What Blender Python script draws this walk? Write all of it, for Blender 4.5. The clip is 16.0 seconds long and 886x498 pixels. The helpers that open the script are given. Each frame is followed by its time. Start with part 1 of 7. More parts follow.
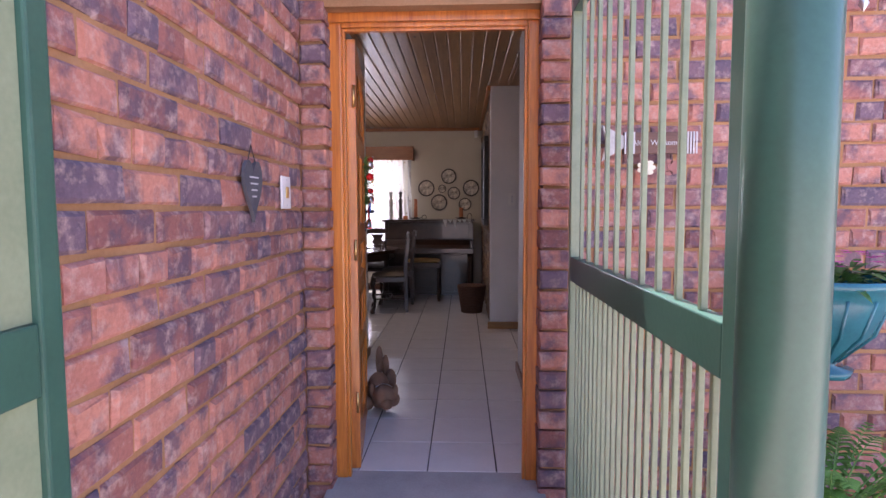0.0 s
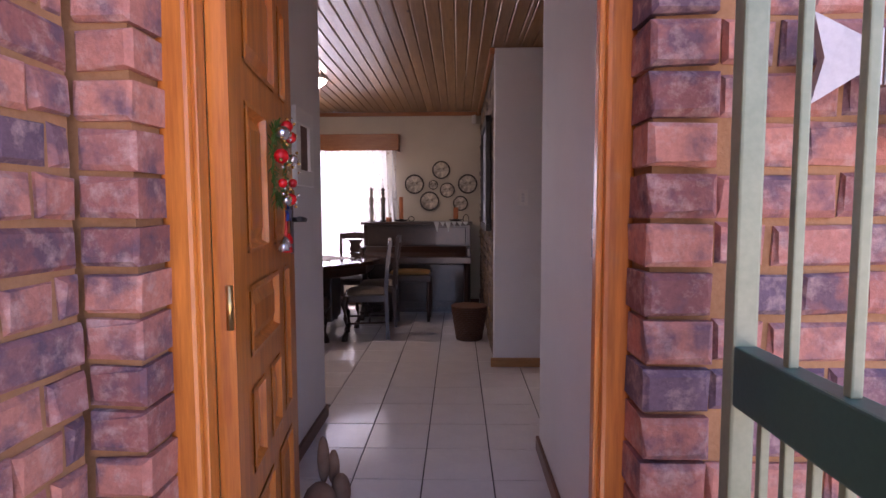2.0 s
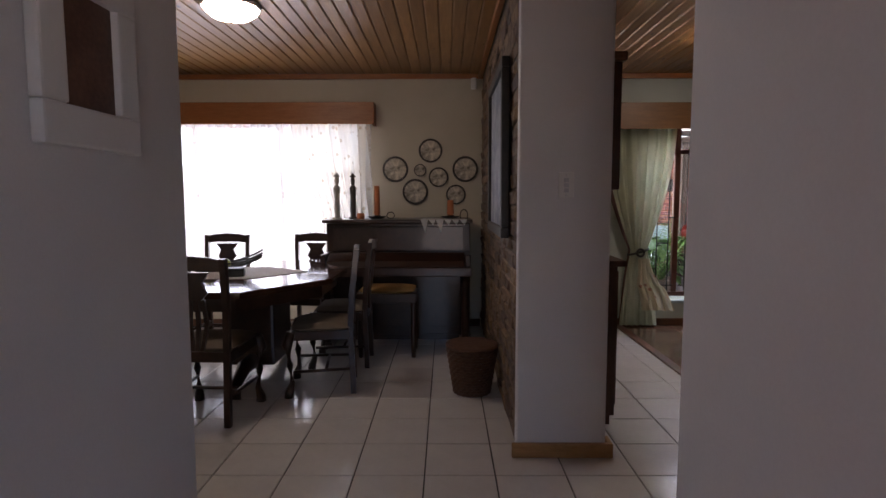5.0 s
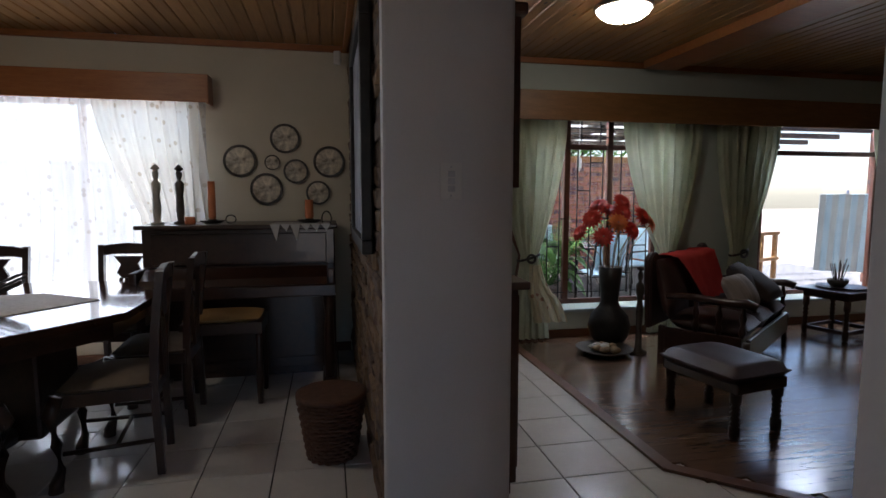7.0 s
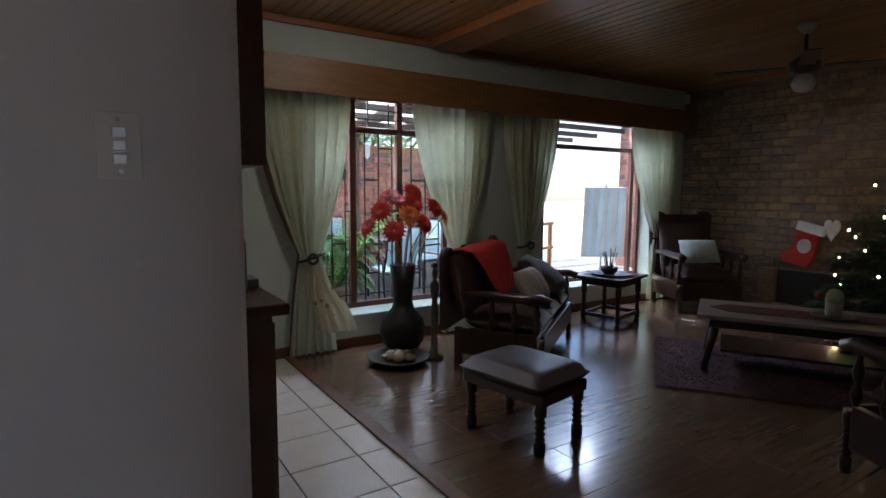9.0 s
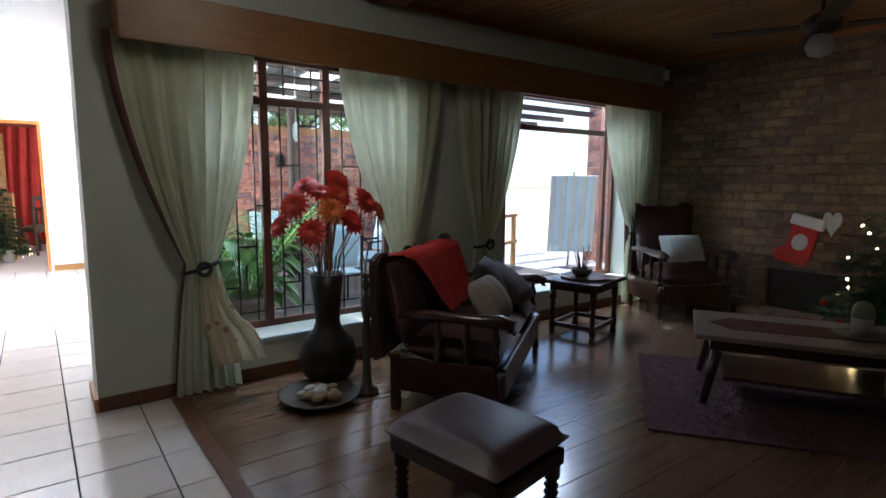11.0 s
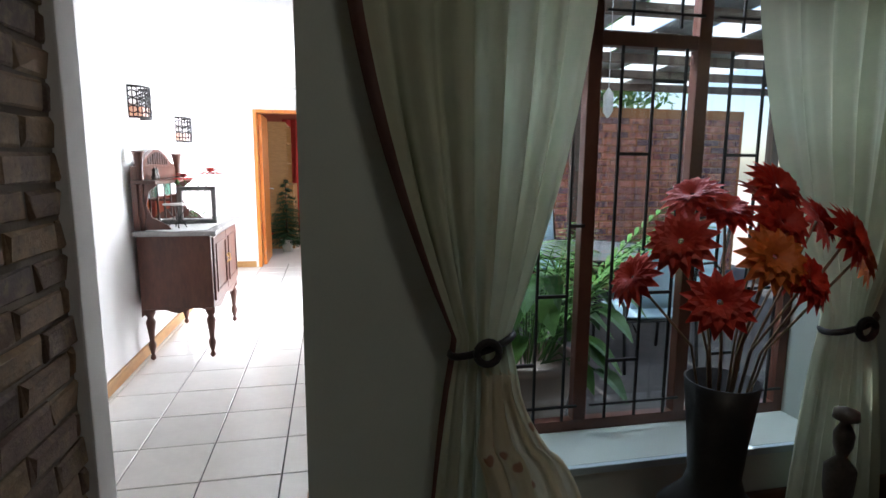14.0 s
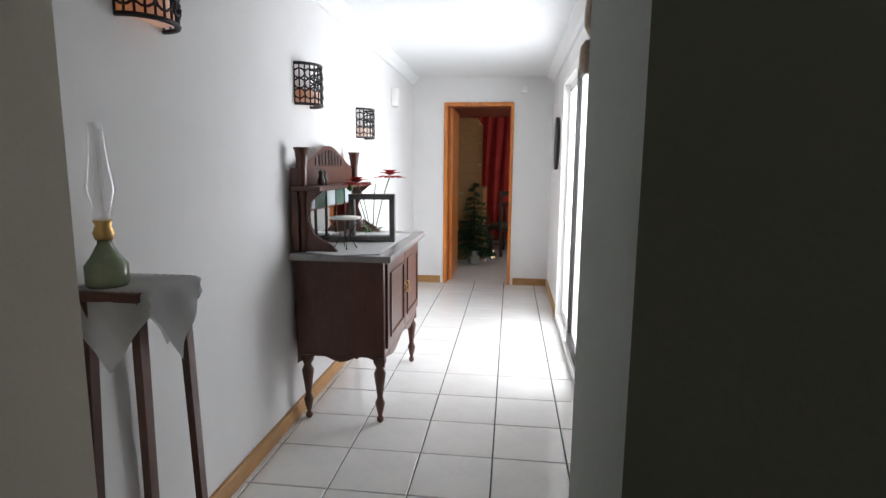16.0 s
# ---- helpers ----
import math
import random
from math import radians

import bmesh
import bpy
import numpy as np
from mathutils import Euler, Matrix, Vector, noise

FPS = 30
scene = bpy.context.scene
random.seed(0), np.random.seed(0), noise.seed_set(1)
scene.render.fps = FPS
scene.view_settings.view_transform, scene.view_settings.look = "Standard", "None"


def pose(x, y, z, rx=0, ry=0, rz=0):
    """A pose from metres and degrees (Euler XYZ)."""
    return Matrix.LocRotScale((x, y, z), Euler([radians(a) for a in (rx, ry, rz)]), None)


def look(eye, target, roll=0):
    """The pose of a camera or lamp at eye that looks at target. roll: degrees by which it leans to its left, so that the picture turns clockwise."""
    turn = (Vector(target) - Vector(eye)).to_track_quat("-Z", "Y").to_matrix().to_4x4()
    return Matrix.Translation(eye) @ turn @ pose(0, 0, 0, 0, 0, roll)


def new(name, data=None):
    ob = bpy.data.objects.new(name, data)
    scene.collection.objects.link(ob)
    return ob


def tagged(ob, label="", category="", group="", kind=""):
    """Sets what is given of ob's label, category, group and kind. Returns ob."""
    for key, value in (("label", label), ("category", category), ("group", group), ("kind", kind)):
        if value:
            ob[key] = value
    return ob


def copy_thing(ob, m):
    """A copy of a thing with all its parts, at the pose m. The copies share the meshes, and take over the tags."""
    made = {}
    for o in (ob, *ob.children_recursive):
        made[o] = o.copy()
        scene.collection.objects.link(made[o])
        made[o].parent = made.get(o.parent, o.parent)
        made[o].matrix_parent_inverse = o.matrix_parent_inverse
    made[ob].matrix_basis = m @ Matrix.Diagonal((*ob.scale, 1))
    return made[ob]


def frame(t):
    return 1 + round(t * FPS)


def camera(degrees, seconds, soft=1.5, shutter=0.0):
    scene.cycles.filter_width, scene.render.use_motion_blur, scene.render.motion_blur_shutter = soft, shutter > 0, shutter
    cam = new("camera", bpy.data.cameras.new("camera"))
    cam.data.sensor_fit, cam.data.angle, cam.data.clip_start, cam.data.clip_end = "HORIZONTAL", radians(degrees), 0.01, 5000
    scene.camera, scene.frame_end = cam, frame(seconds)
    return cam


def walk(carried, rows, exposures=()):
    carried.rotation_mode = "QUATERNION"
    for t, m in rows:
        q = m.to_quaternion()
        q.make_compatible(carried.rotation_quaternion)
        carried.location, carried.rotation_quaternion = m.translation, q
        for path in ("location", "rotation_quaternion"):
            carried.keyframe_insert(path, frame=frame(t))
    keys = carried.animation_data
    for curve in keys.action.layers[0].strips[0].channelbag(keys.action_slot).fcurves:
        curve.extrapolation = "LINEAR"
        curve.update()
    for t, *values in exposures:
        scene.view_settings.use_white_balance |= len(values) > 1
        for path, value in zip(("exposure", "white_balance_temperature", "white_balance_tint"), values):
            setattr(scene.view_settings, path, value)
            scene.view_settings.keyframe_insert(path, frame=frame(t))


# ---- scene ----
cam = camera(78.0, 16.0)
PATH = [
    (0, (-0.038, -0.075, 1.265), (-0.112, 1.919, 1.123), -0.2),
    (0.5, (-0.037, 0.304, 1.271), (-0.108, 2.298, 1.126), -0.1),
    (1, (-0.03, 0.672, 1.253), (-0.098, 2.665, 1.105), -0.2),
    (1.5, (-0.034, 1.014, 1.283), (-0.1, 3.008, 1.132), -0.2),
    (2, (-0.043, 1.315, 1.296), (-0.098, 3.309, 1.146), -0.2),
    (2.5, (-0.041, 1.69, 1.282), (-0.094, 3.684, 1.133), -0.4),
    (3, (-0.072, 2.011, 1.268), (-0.126, 4.005, 1.122), -0.3),
    (5.5, (-0.111, 3.269, 1.324), (-0.081, 5.259, 1.136), 0.1),
    (6, (-0.088, 3.509, 1.335), (0.035, 5.496, 1.144), 0.1),
    (6.5, (-0.019, 3.724, 1.322), (0.259, 5.695, 1.131), 0.1),
    (7, (0.066, 3.898, 1.324), (0.475, 5.846, 1.133), -0.0),
    (7.5, (0.108, 4.068, 1.325), (0.681, 5.974, 1.131), -0.0),
    (8, (0.171, 4.192, 1.316), (0.966, 6.017, 1.119), 0.2),
    (8.5, (0.291, 4.314, 1.311), (1.241, 6.062, 1.102), 0.4),
    (9, (0.417, 4.504, 1.296), (1.502, 6.171, 1.082), 0.4),
    (9.5, (0.578, 4.625, 1.294), (1.764, 6.219, 1.069), 0.5),
    (9.7, (0.641, 4.673, 1.29), (1.854, 6.246, 1.057), 0.5),
    (12, (1.302, 5.674, 1.303), (2.39, 7.327, 1.013), -0.2),
    (12.5, (1.359, 5.959, 1.316), (2.326, 7.685, 1.02), -0.1),
    (13, (1.405, 6.282, 1.321), (2.18, 8.101, 1.023), 0.0),
    (13.5, (1.41, 6.6, 1.329), (1.965, 8.498, 1.028), 0.1),
    (14, (1.366, 6.926, 1.328), (1.767, 8.863, 1.03), 0.4),
    (14.5, (1.341, 7.264, 1.327), (1.537, 9.232, 1.03), 0.6),
    (15, (1.302, 7.591, 1.33), (1.295, 9.569, 1.037), 0.4),
    (15.5, (1.243, 7.904, 1.323), (1.105, 9.877, 1.028), 0.4),
    (16, (1.185, 8.217, 1.326), (0.945, 10.18, 1.029), 0.5),
]
walk(cam, [(t, look(eye, target, roll)) for t, eye, target, roll in PATH],
     [(0.0, 2.0, 6200, 36), (1.5, 2.1, 6300, 42), (2.5, 2.0, 6500, 44), (3.0, 1.75, 6700, 40), (5.5, 1.45, 6300, 24), (7.0, 1.1, 6000, 16), (9.5, 1.45, 5750, 14), (12.5, 1.3, 5750, 10), (14.0, 0.6, 5800, 10), (16.0, -0.8, 5900, 9)])


# ---- exposure follows the clip's automatic camera; world, sun, large lights ----
world = bpy.data.worlds.new("world")
scene.world = world
world.use_nodes = True
sky = world.node_tree.nodes.new("ShaderNodeTexSky")
sky.sky_type, sky.sun_disc = "NISHITA", False
sky.sun_elevation, sky.sun_rotation = radians(70), radians(-15)
world.node_tree.nodes["Background"].inputs[1].default_value = 0.15
world.node_tree.links.new(sky.outputs[0], world.node_tree.nodes["Background"].inputs[0])
sun_lamp = bpy.data.lights.new("sun", "SUN")
sun_lamp.energy, sun_lamp.angle, sun_lamp.color = 5.0, radians(0.5), (1.0, 0.95, 0.87)
sun = new("sun", sun_lamp)
SUN_DIR = Vector((math.sin(radians(-15)) * math.cos(radians(70)), math.cos(radians(-15)) * math.cos(radians(70)), math.sin(radians(70))))
sun.matrix_world = look(SUN_DIR * 30, (0, 0, 0))


def area_lamp(name, eye, target, w, h, watts, colour):
    d = bpy.data.lights.new(name, "AREA")
    d.shape, d.size, d.size_y, d.energy, d.color = "RECTANGLE", w, h, watts, colour
    o = new(name, d)
    o.matrix_world = look(eye, target)
    return o


# sky light in the openings of the dining window and the passage's glass door
area_lamp("window_light", (-2.1, 9.3, 1.25), (-2.1, 8, 1.15), 2.9, 1.7, 42, (0.88, 0.94, 1.0))
area_lamp("glass_door_light", (1.95, 12.3, 1.15), (0.5, 12.3, 0.9), 2.0, 1.9, 185, (1.0, 0.98, 0.95))
# added lamp at an unseen side opening, to brighten the far room
area_lamp("far_room_fill", (3.96, 16.2, 1.4), (0.5, 16.2, 0.8), 2.3, 1.3, 35, (1.0, 0.96, 0.90))

for wx in (2.6, 5.25):
    area_lamp("window_light", (wx, 9.14, 2.28), (wx + 0.2, 7.6, 0.4), 1.4, 0.24, 24, (0.80, 0.90, 1.0))


# ---- materials ----
def mat(name, rough=0.6, metal=0.0, spec=None):
    m = bpy.data.materials.new(name)
    m.use_nodes = True
    nt = m.node_tree
    b = nt.nodes["Principled BSDF"]
    b.inputs["Roughness"].default_value = rough
    b.inputs["Metallic"].default_value = metal
    if spec is not None:
        b.inputs["Specular IOR Level"].default_value = spec
    return m, nt, b


def node(nt, kind, **inputs):
    n = nt.nodes.new(kind)
    for k, v in inputs.items():
        n.inputs[k.replace("_", " ")].default_value = v
    return n


def coords(nt, scale=(1, 1, 1), space="Object"):
    tc = nt.nodes.new("ShaderNodeTexCoord")
    mp = nt.nodes.new("ShaderNodeMapping")
    mp.inputs["Scale"].default_value = scale
    nt.links.new(tc.outputs[space], mp.inputs[0])
    return mp.outputs[0]


def ramp(nt, source, stops):
    r = nt.nodes.new("ShaderNodeValToRGB")
    els = r.color_ramp.elements
    els[0].position, els[0].color = stops[0][0], (*stops[0][1], 1)
    els[1].position, els[1].color = stops[-1][0], (*stops[-1][1], 1)
    for p, c in stops[1:-1]:
        e = els.new(p)
        e.color = (*c, 1)
    nt.links.new(source, r.inputs[0])
    return r.outputs[0]


def mix(nt, fac, a, b, mode="MIX"):
    n = nt.nodes.new("ShaderNodeMix")
    n.data_type, n.blend_type = "RGBA", mode
    for sock, v in ((0, fac), (6, a), (7, b)):
        if isinstance(v, (int, float)):
            n.inputs[sock].default_value = v
        elif isinstance(v, tuple):
            n.inputs[sock].default_value = (*v, 1)
        else:
            nt.links.new(v, n.inputs[sock])
    return n.outputs[2]


def noise_out(nt, vec, scale, detail=4.0, rough=0.55):
    n = node(nt, "ShaderNodeTexNoise", Scale=scale, Detail=detail, Roughness=rough)
    nt.links.new(vec, n.inputs["Vector"])
    return n.outputs[0]


def bump(nt, b, height, strength=0.3, distance=0.01):
    n = node(nt, "ShaderNodeBump", Strength=strength, Distance=distance)
    nt.links.new(height, n.inputs["Height"])
    nt.links.new(n.outputs[0], b.inputs["Normal"])


def speckled(name, c1, c2, scale=8.0, rough=0.6, metal=0.0, bumpy=0.15, fine=90.0, spec=None, stretch=(1, 1, 1)):
    """Two colours mixed by a coarse and a fine noise, with a fine relief."""
    m, nt, b = mat(name, rough, metal, spec)
    v = coords(nt, stretch)
    big = noise_out(nt, v, scale)
    small = noise_out(nt, v, fine, 3)
    f = mix(nt, 0.35, big, small)
    nt.links.new(ramp(nt, f, [(0.3, c1), (0.7, c2)]), b.inputs["Base Color"])
    if bumpy:
        bump(nt, b, small, bumpy, 0.004)
    return m


def wood(name, dark, light, along=(1, 12, 12), rough=0.35, per_object=True, scale=3.0, coat=0.0):
    """Grain drawn out along one axis, with a shade of its own for each piece."""
    m, nt, b = mat(name, rough)
    v = coords(nt, along)
    if per_object:
        oi = nt.nodes.new("ShaderNodeObjectInfo")
        ad = nt.nodes.new("ShaderNodeVectorMath")
        mul = nt.nodes.new("ShaderNodeVectorMath")
        mul.operation = "SCALE"
        mul.inputs[0].default_value = (31, 17, 23)
        nt.links.new(oi.outputs["Random"], mul.inputs["Scale"])
        nt.links.new(v, ad.inputs[0])
        nt.links.new(mul.outputs[0], ad.inputs[1])
        v = ad.outputs[0]
    g = noise_out(nt, v, scale, 6, 0.65)
    w = noise_out(nt, v, scale * 5, 3)
    f = mix(nt, 0.3, g, w)
    nt.links.new(ramp(nt, f, [(0.3, dark), (0.7, light)]), b.inputs["Base Color"])
    b.inputs["Coat Weight"].default_value = coat
    bump(nt, b, w, 0.08, 0.003)
    return m


def brick_material(name, stops, island, dirt=(0.10, 0.08, 0.07), blotch=0.5, pale=(0.60, 0.43, 0.37)):
    """Clay brick: a shade for each brick, burnt patches, pale rubbed patches and a pitted face."""
    m, nt, b = mat(name, 0.85)
    if island:
        rnd = nt.nodes.new("ShaderNodeNewGeometry").outputs["Random Per Island"]
    else:
        rnd = nt.nodes.new("ShaderNodeObjectInfo").outputs["Random"]
    base = ramp(nt, rnd, stops)
    v = nt.nodes.new("ShaderNodeNewGeometry").outputs["Position"]
    n1 = noise_out(nt, v, 10.0, 4, 0.6)
    n2 = noise_out(nt, v, 70, 4, 0.7)
    n3 = noise_out(nt, v, 19.0, 5, 0.7)
    f = ramp(nt, n1, [(0.47, (0, 0, 0)), (0.62, (blotch, blotch, blotch))])
    g = ramp(nt, n3, [(0.50, (0, 0, 0)), (0.72, (0.75, 0.75, 0.75))])
    c = mix(nt, f, base, dirt)
    c = mix(nt, g, c, pale)
    c = mix(nt, 0.45, c, ramp(nt, n2, [(0.25, (0.30, 0.26, 0.27)), (0.7, (1, 1, 1))]), "MULTIPLY")
    nt.links.new(c, b.inputs["Base Color"])
    bump(nt, b, mix(nt, 0.5, n2, n3), 0.8, 0.007)
    return m


RED = [(0.0, (0.25, 0.10, 0.09)), (0.25, (0.45, 0.18, 0.135)), (0.5, (0.57, 0.25, 0.175)), (0.75, (0.42, 0.18, 0.145)), (0.9, (0.20, 0.12, 0.145)), (1.0, (0.15, 0.105, 0.14))]
BROWN = [(0.0, (0.13, 0.085, 0.06)), (0.35, (0.24, 0.16, 0.10)), (0.6, (0.30, 0.20, 0.11)), (0.8, (0.20, 0.13, 0.10)), (1.0, (0.11, 0.09, 0.08))]
M_BRICK = brick_material("red_brick", RED, False, (0.10, 0.08, 0.12), 0.75)
M_BRICK_REST = brick_material("red_brick_rest", RED, True, (0.10, 0.08, 0.12), 0.75)
M_BRICK_IN = brick_material("brown_brick", BROWN, False, (0.08, 0.06, 0.05), 0.5, (0.34, 0.25, 0.15))
M_BRICK_IN_REST = brick_material("brown_brick_rest", BROWN, True, (0.08, 0.06, 0.05), 0.5, (0.34, 0.25, 0.15))
M_MORTAR = speckled("mortar", (0.28, 0.14, 0.06), (0.42, 0.23, 0.11), 4, 0.95, bumpy=0.5)
M_MORTAR_IN = speckled("mortar_dark", (0.12, 0.09, 0.07), (0.18, 0.14, 0.10), 4, 0.95, bumpy=0.5)
M_WHITE = speckled("white_plaster", (0.70, 0.69, 0.68), (0.77, 0.76, 0.75), 2.5, 0.75, bumpy=0.12, fine=140)
M_CREAM = speckled("cream_plaster", (0.60, 0.56, 0.45), (0.68, 0.63, 0.52), 2.5, 0.75, bumpy=0.12, fine=140)
M_GREENWALL = speckled("pale_green_plaster", (0.50, 0.55, 0.50), (0.57, 0.62, 0.56), 2.5, 0.75, bumpy=0.12, fine=140)
M_CEILWHITE = speckled("white_ceiling", (0.76, 0.77, 0.77), (0.82, 0.82, 0.82), 2, 0.8, bumpy=0.05)
M_TILE = speckled("glazed_tile", (0.66, 0.64, 0.62), (0.74, 0.72, 0.69), 6, 0.16, bumpy=0.03, fine=30)
M_GROUT = speckled("dark_grout", (0.035, 0.033, 0.032), (0.07, 0.065, 0.06), 10, 0.9)
M_PINE = wood("varnished_pine_board", (0.30, 0.13, 0.035), (0.46, 0.23, 0.075), (14, 1.2, 14), 0.32, False)
M_DOOR = wood("orange_hardwood", (0.30, 0.068, 0.008), (0.74, 0.26, 0.038), (11, 11, 0.8), 0.34, True, 2.2, 0.3)
M_DARK = wood("dark_wood", (0.016, 0.007, 0.005), (0.055, 0.023, 0.014), (6, 6, 6), 0.28, True, 2.5, 0.25)
M_SIDEB = wood("mahogany", (0.05, 0.016, 0.010), (0.12, 0.042, 0.024), (6, 6, 2), 0.35, True, 2.5, 0.15)
M_SKIRT = wood("skirting_wood", (0.30, 0.15, 0.05), (0.48, 0.27, 0.10), (3, 3, 14), 0.4)
M_SKIRT_D = wood("brown_skirting", (0.10, 0.04, 0.02), (0.18, 0.08, 0.04), (3, 3, 14), 0.4)
M_LAMINATE = wood("brown_laminate", (0.10, 0.058, 0.036), (0.20, 0.12, 0.075), (1.2, 14, 14), 0.22, True, 2.0, 0.6)
M_LAMINATE.node_tree.nodes["Principled BSDF"].inputs["Coat Roughness"].default_value = 0.16
M_LAMINATE.node_tree.nodes.remove(M_LAMINATE.node_tree.nodes["Bump"])
M_PELMET = wood("orange_pelmet_wood", (0.28, 0.10, 0.03), (0.42, 0.17, 0.055), (2, 14, 14), 0.4)
M_PELMET_D = wood("brown_pelmet_wood", (0.15, 0.07, 0.022), (0.25, 0.12, 0.04), (2, 14, 14), 0.45)
M_GREEN = speckled("green_gloss_paint", (0.028, 0.085, 0.06), (0.04, 0.115, 0.082), 5, 0.32, bumpy=0.06)
M_PALEGREEN = speckled("pale_green_paint", (0.17, 0.22, 0.13), (0.25, 0.30, 0.19), 8, 0.35, bumpy=0.06)
M_CONC = speckled("concrete", (0.30, 0.29, 0.28), (0.42, 0.41, 0.39), 6, 0.9, bumpy=0.4)
M_WHITEPL = speckled("white_plastic", (0.74, 0.73, 0.70), (0.79, 0.78, 0.75), 5, 0.35, bumpy=0.0)
M_BRASS = speckled("brass", (0.55, 0.36, 0.13), (0.68, 0.46, 0.18), 20, 0.3, 1.0, bumpy=0.05)
M_BLACK = speckled("black_iron", (0.015, 0.014, 0.013), (0.035, 0.032, 0.03), 20, 0.45, 0.3)
M_WINFRAME = speckled("brown_steel_frame", (0.10, 0.035, 0.022), (0.15, 0.055, 0.035), 10, 0.4)
M_SILL = speckled("pale_sill", (0.42, 0.52, 0.56), (0.50, 0.60, 0.63), 6, 0.4)
M_CHROME = speckled("steel", (0.55, 0.55, 0.56), (0.68, 0.68, 0.69), 20, 0.28, 1.0, bumpy=0.03)


def glass_material():
    m = bpy.data.materials.new("window_glass")
    m.use_nodes = True
    nt = m.node_tree
    nt.nodes.clear()
    out = nt.nodes.new("ShaderNodeOutputMaterial")
    tr = nt.nodes.new("ShaderNodeBsdfTransparent")
    gl = node(nt, "ShaderNodeBsdfGlossy", Roughness=0.02)
    mx = nt.nodes.new("ShaderNodeMixShader")
    mx.inputs[0].default_value = 0.06
    for a, b in ((tr.outputs[0], mx.inputs[1]), (gl.outputs[0], mx.inputs[2]), (mx.outputs[0], out.inputs[0])):
        nt.links.new(a, b)
    return m


M_GLASS = glass_material()
M_THICK = glass_material()
M_THICK.node_tree.nodes["Mix Shader"].inputs[0].default_value = 0.28


def cloth(name, c1, c2, see=0.35, holes=0.0, motif=None, scale=6.0):
    """Woven cloth: part diffuse, part let through; holes is how open the weave is."""
    m = bpy.data.materials.new(name)
    m.use_nodes = True
    nt = m.node_tree
    nt.nodes.clear()
    out = nt.nodes.new("ShaderNodeOutputMaterial")
    v = coords(nt)
    n = noise_out(nt, v, scale)
    col = ramp(nt, n, [(0.3, c1), (0.7, c2)])
    if motif:
        vo = node(nt, "ShaderNodeTexVoronoi", Scale=11.0)
        nt.links.new(v, vo.inputs["Vector"])
        col = mix(nt, ramp(nt, vo.outputs["Distance"], [(0.16, (1, 1, 1)), (0.24, (0, 0, 0))]), col, motif)
    d = node(nt, "ShaderNodeBsdfDiffuse", Roughness=0.8)
    t = nt.nodes.new("ShaderNodeBsdfTranslucent")
    weave = noise_out(nt, coords(nt, (1, 1, 1)), 260, 2)
    bm_ = node(nt, "ShaderNodeBump", Strength=0.25, Distance=0.002)
    nt.links.new(weave, bm_.inputs["Height"])
    for s in (d, t):
        nt.links.new(col, s.inputs[0])
    nt.links.new(bm_.outputs[0], d.inputs["Normal"])
    mx = nt.nodes.new("ShaderNodeMixShader")
    mx.inputs[0].default_value = see
    nt.links.new(d.outputs[0], mx.inputs[1])
    nt.links.new(t.outputs[0], mx.inputs[2])
    last = mx
    if holes:
        tp = nt.nodes.new("ShaderNodeBsdfTransparent")
        last = nt.nodes.new("ShaderNodeMixShader")
        last.inputs[0].default_value = holes
        nt.links.new(mx.outputs[0], last.inputs[1])
        nt.links.new(tp.outputs[0], last.inputs[2])
    nt.links.new(last.outputs[0], out.inputs[0])
    return m


M_SHEER = cloth("sheer_voile", (0.80, 0.79, 0.76), (0.86, 0.85, 0.82), 0.5, 0.40, (0.66, 0.62, 0.56), 3)
M_SWAG = cloth("embroidered_voile", (0.76, 0.72, 0.63), (0.84, 0.80, 0.71), 0.45, 0.25, (0.58, 0.50, 0.38), 3)
M_CURTAIN = cloth("cream_curtain", (0.56, 0.60, 0.45), (0.66, 0.68, 0.52), 0.30)
M_TRIM = cloth("brown_curtain_trim", (0.16, 0.09, 0.08), (0.22, 0.13, 0.11), 0.1)
M_RED = cloth("red_throw", (0.50, 0.055, 0.05), (0.60, 0.08, 0.07), 0.1)
M_LEATHER = speckled("dark_leather", (0.030, 0.014, 0.012), (0.062, 0.030, 0.026), 5, 0.42, bumpy=0.25, fine=120)


def glow(name, colour, strength):
    m, nt, b = mat(name, 0.4)
    b.inputs["Base Color"].default_value = (0.9, 0.88, 0.8, 1)
    b.inputs["Emission Color"].default_value = (*colour, 1)
    b.inputs["Emission Strength"].default_value = strength
    return m


M_LAMP = glow("lit_glass_dome", (1.0, 0.90, 0.72), 9.0)


# ---- mesh helpers ----
def link(name, bm, material, parent=None):
    me = bpy.data.meshes.new(name)
    bm.normal_update()
    bm.to_mesh(me)
    bm.free()
    for m_ in material if isinstance(material, (list, tuple)) else [material]:
        me.materials.append(m_)
    o = new(name, me)
    if parent is not None:
        o.parent = parent
    return o


def part(name, bm, material, parent, label=""):
    o = link(name, bm, material, parent)
    return tagged(o, label) if label else o


def thing(name, m, label, category, group="", kind=""):
    e = new(name)
    e.empty_display_size = 0.1
    e.matrix_world = m
    return tagged(e, label, category, group, kind)


def struct(name, bm, material, label="", category=""):
    return tagged(link(name, bm, material), label, category, "", "structure")


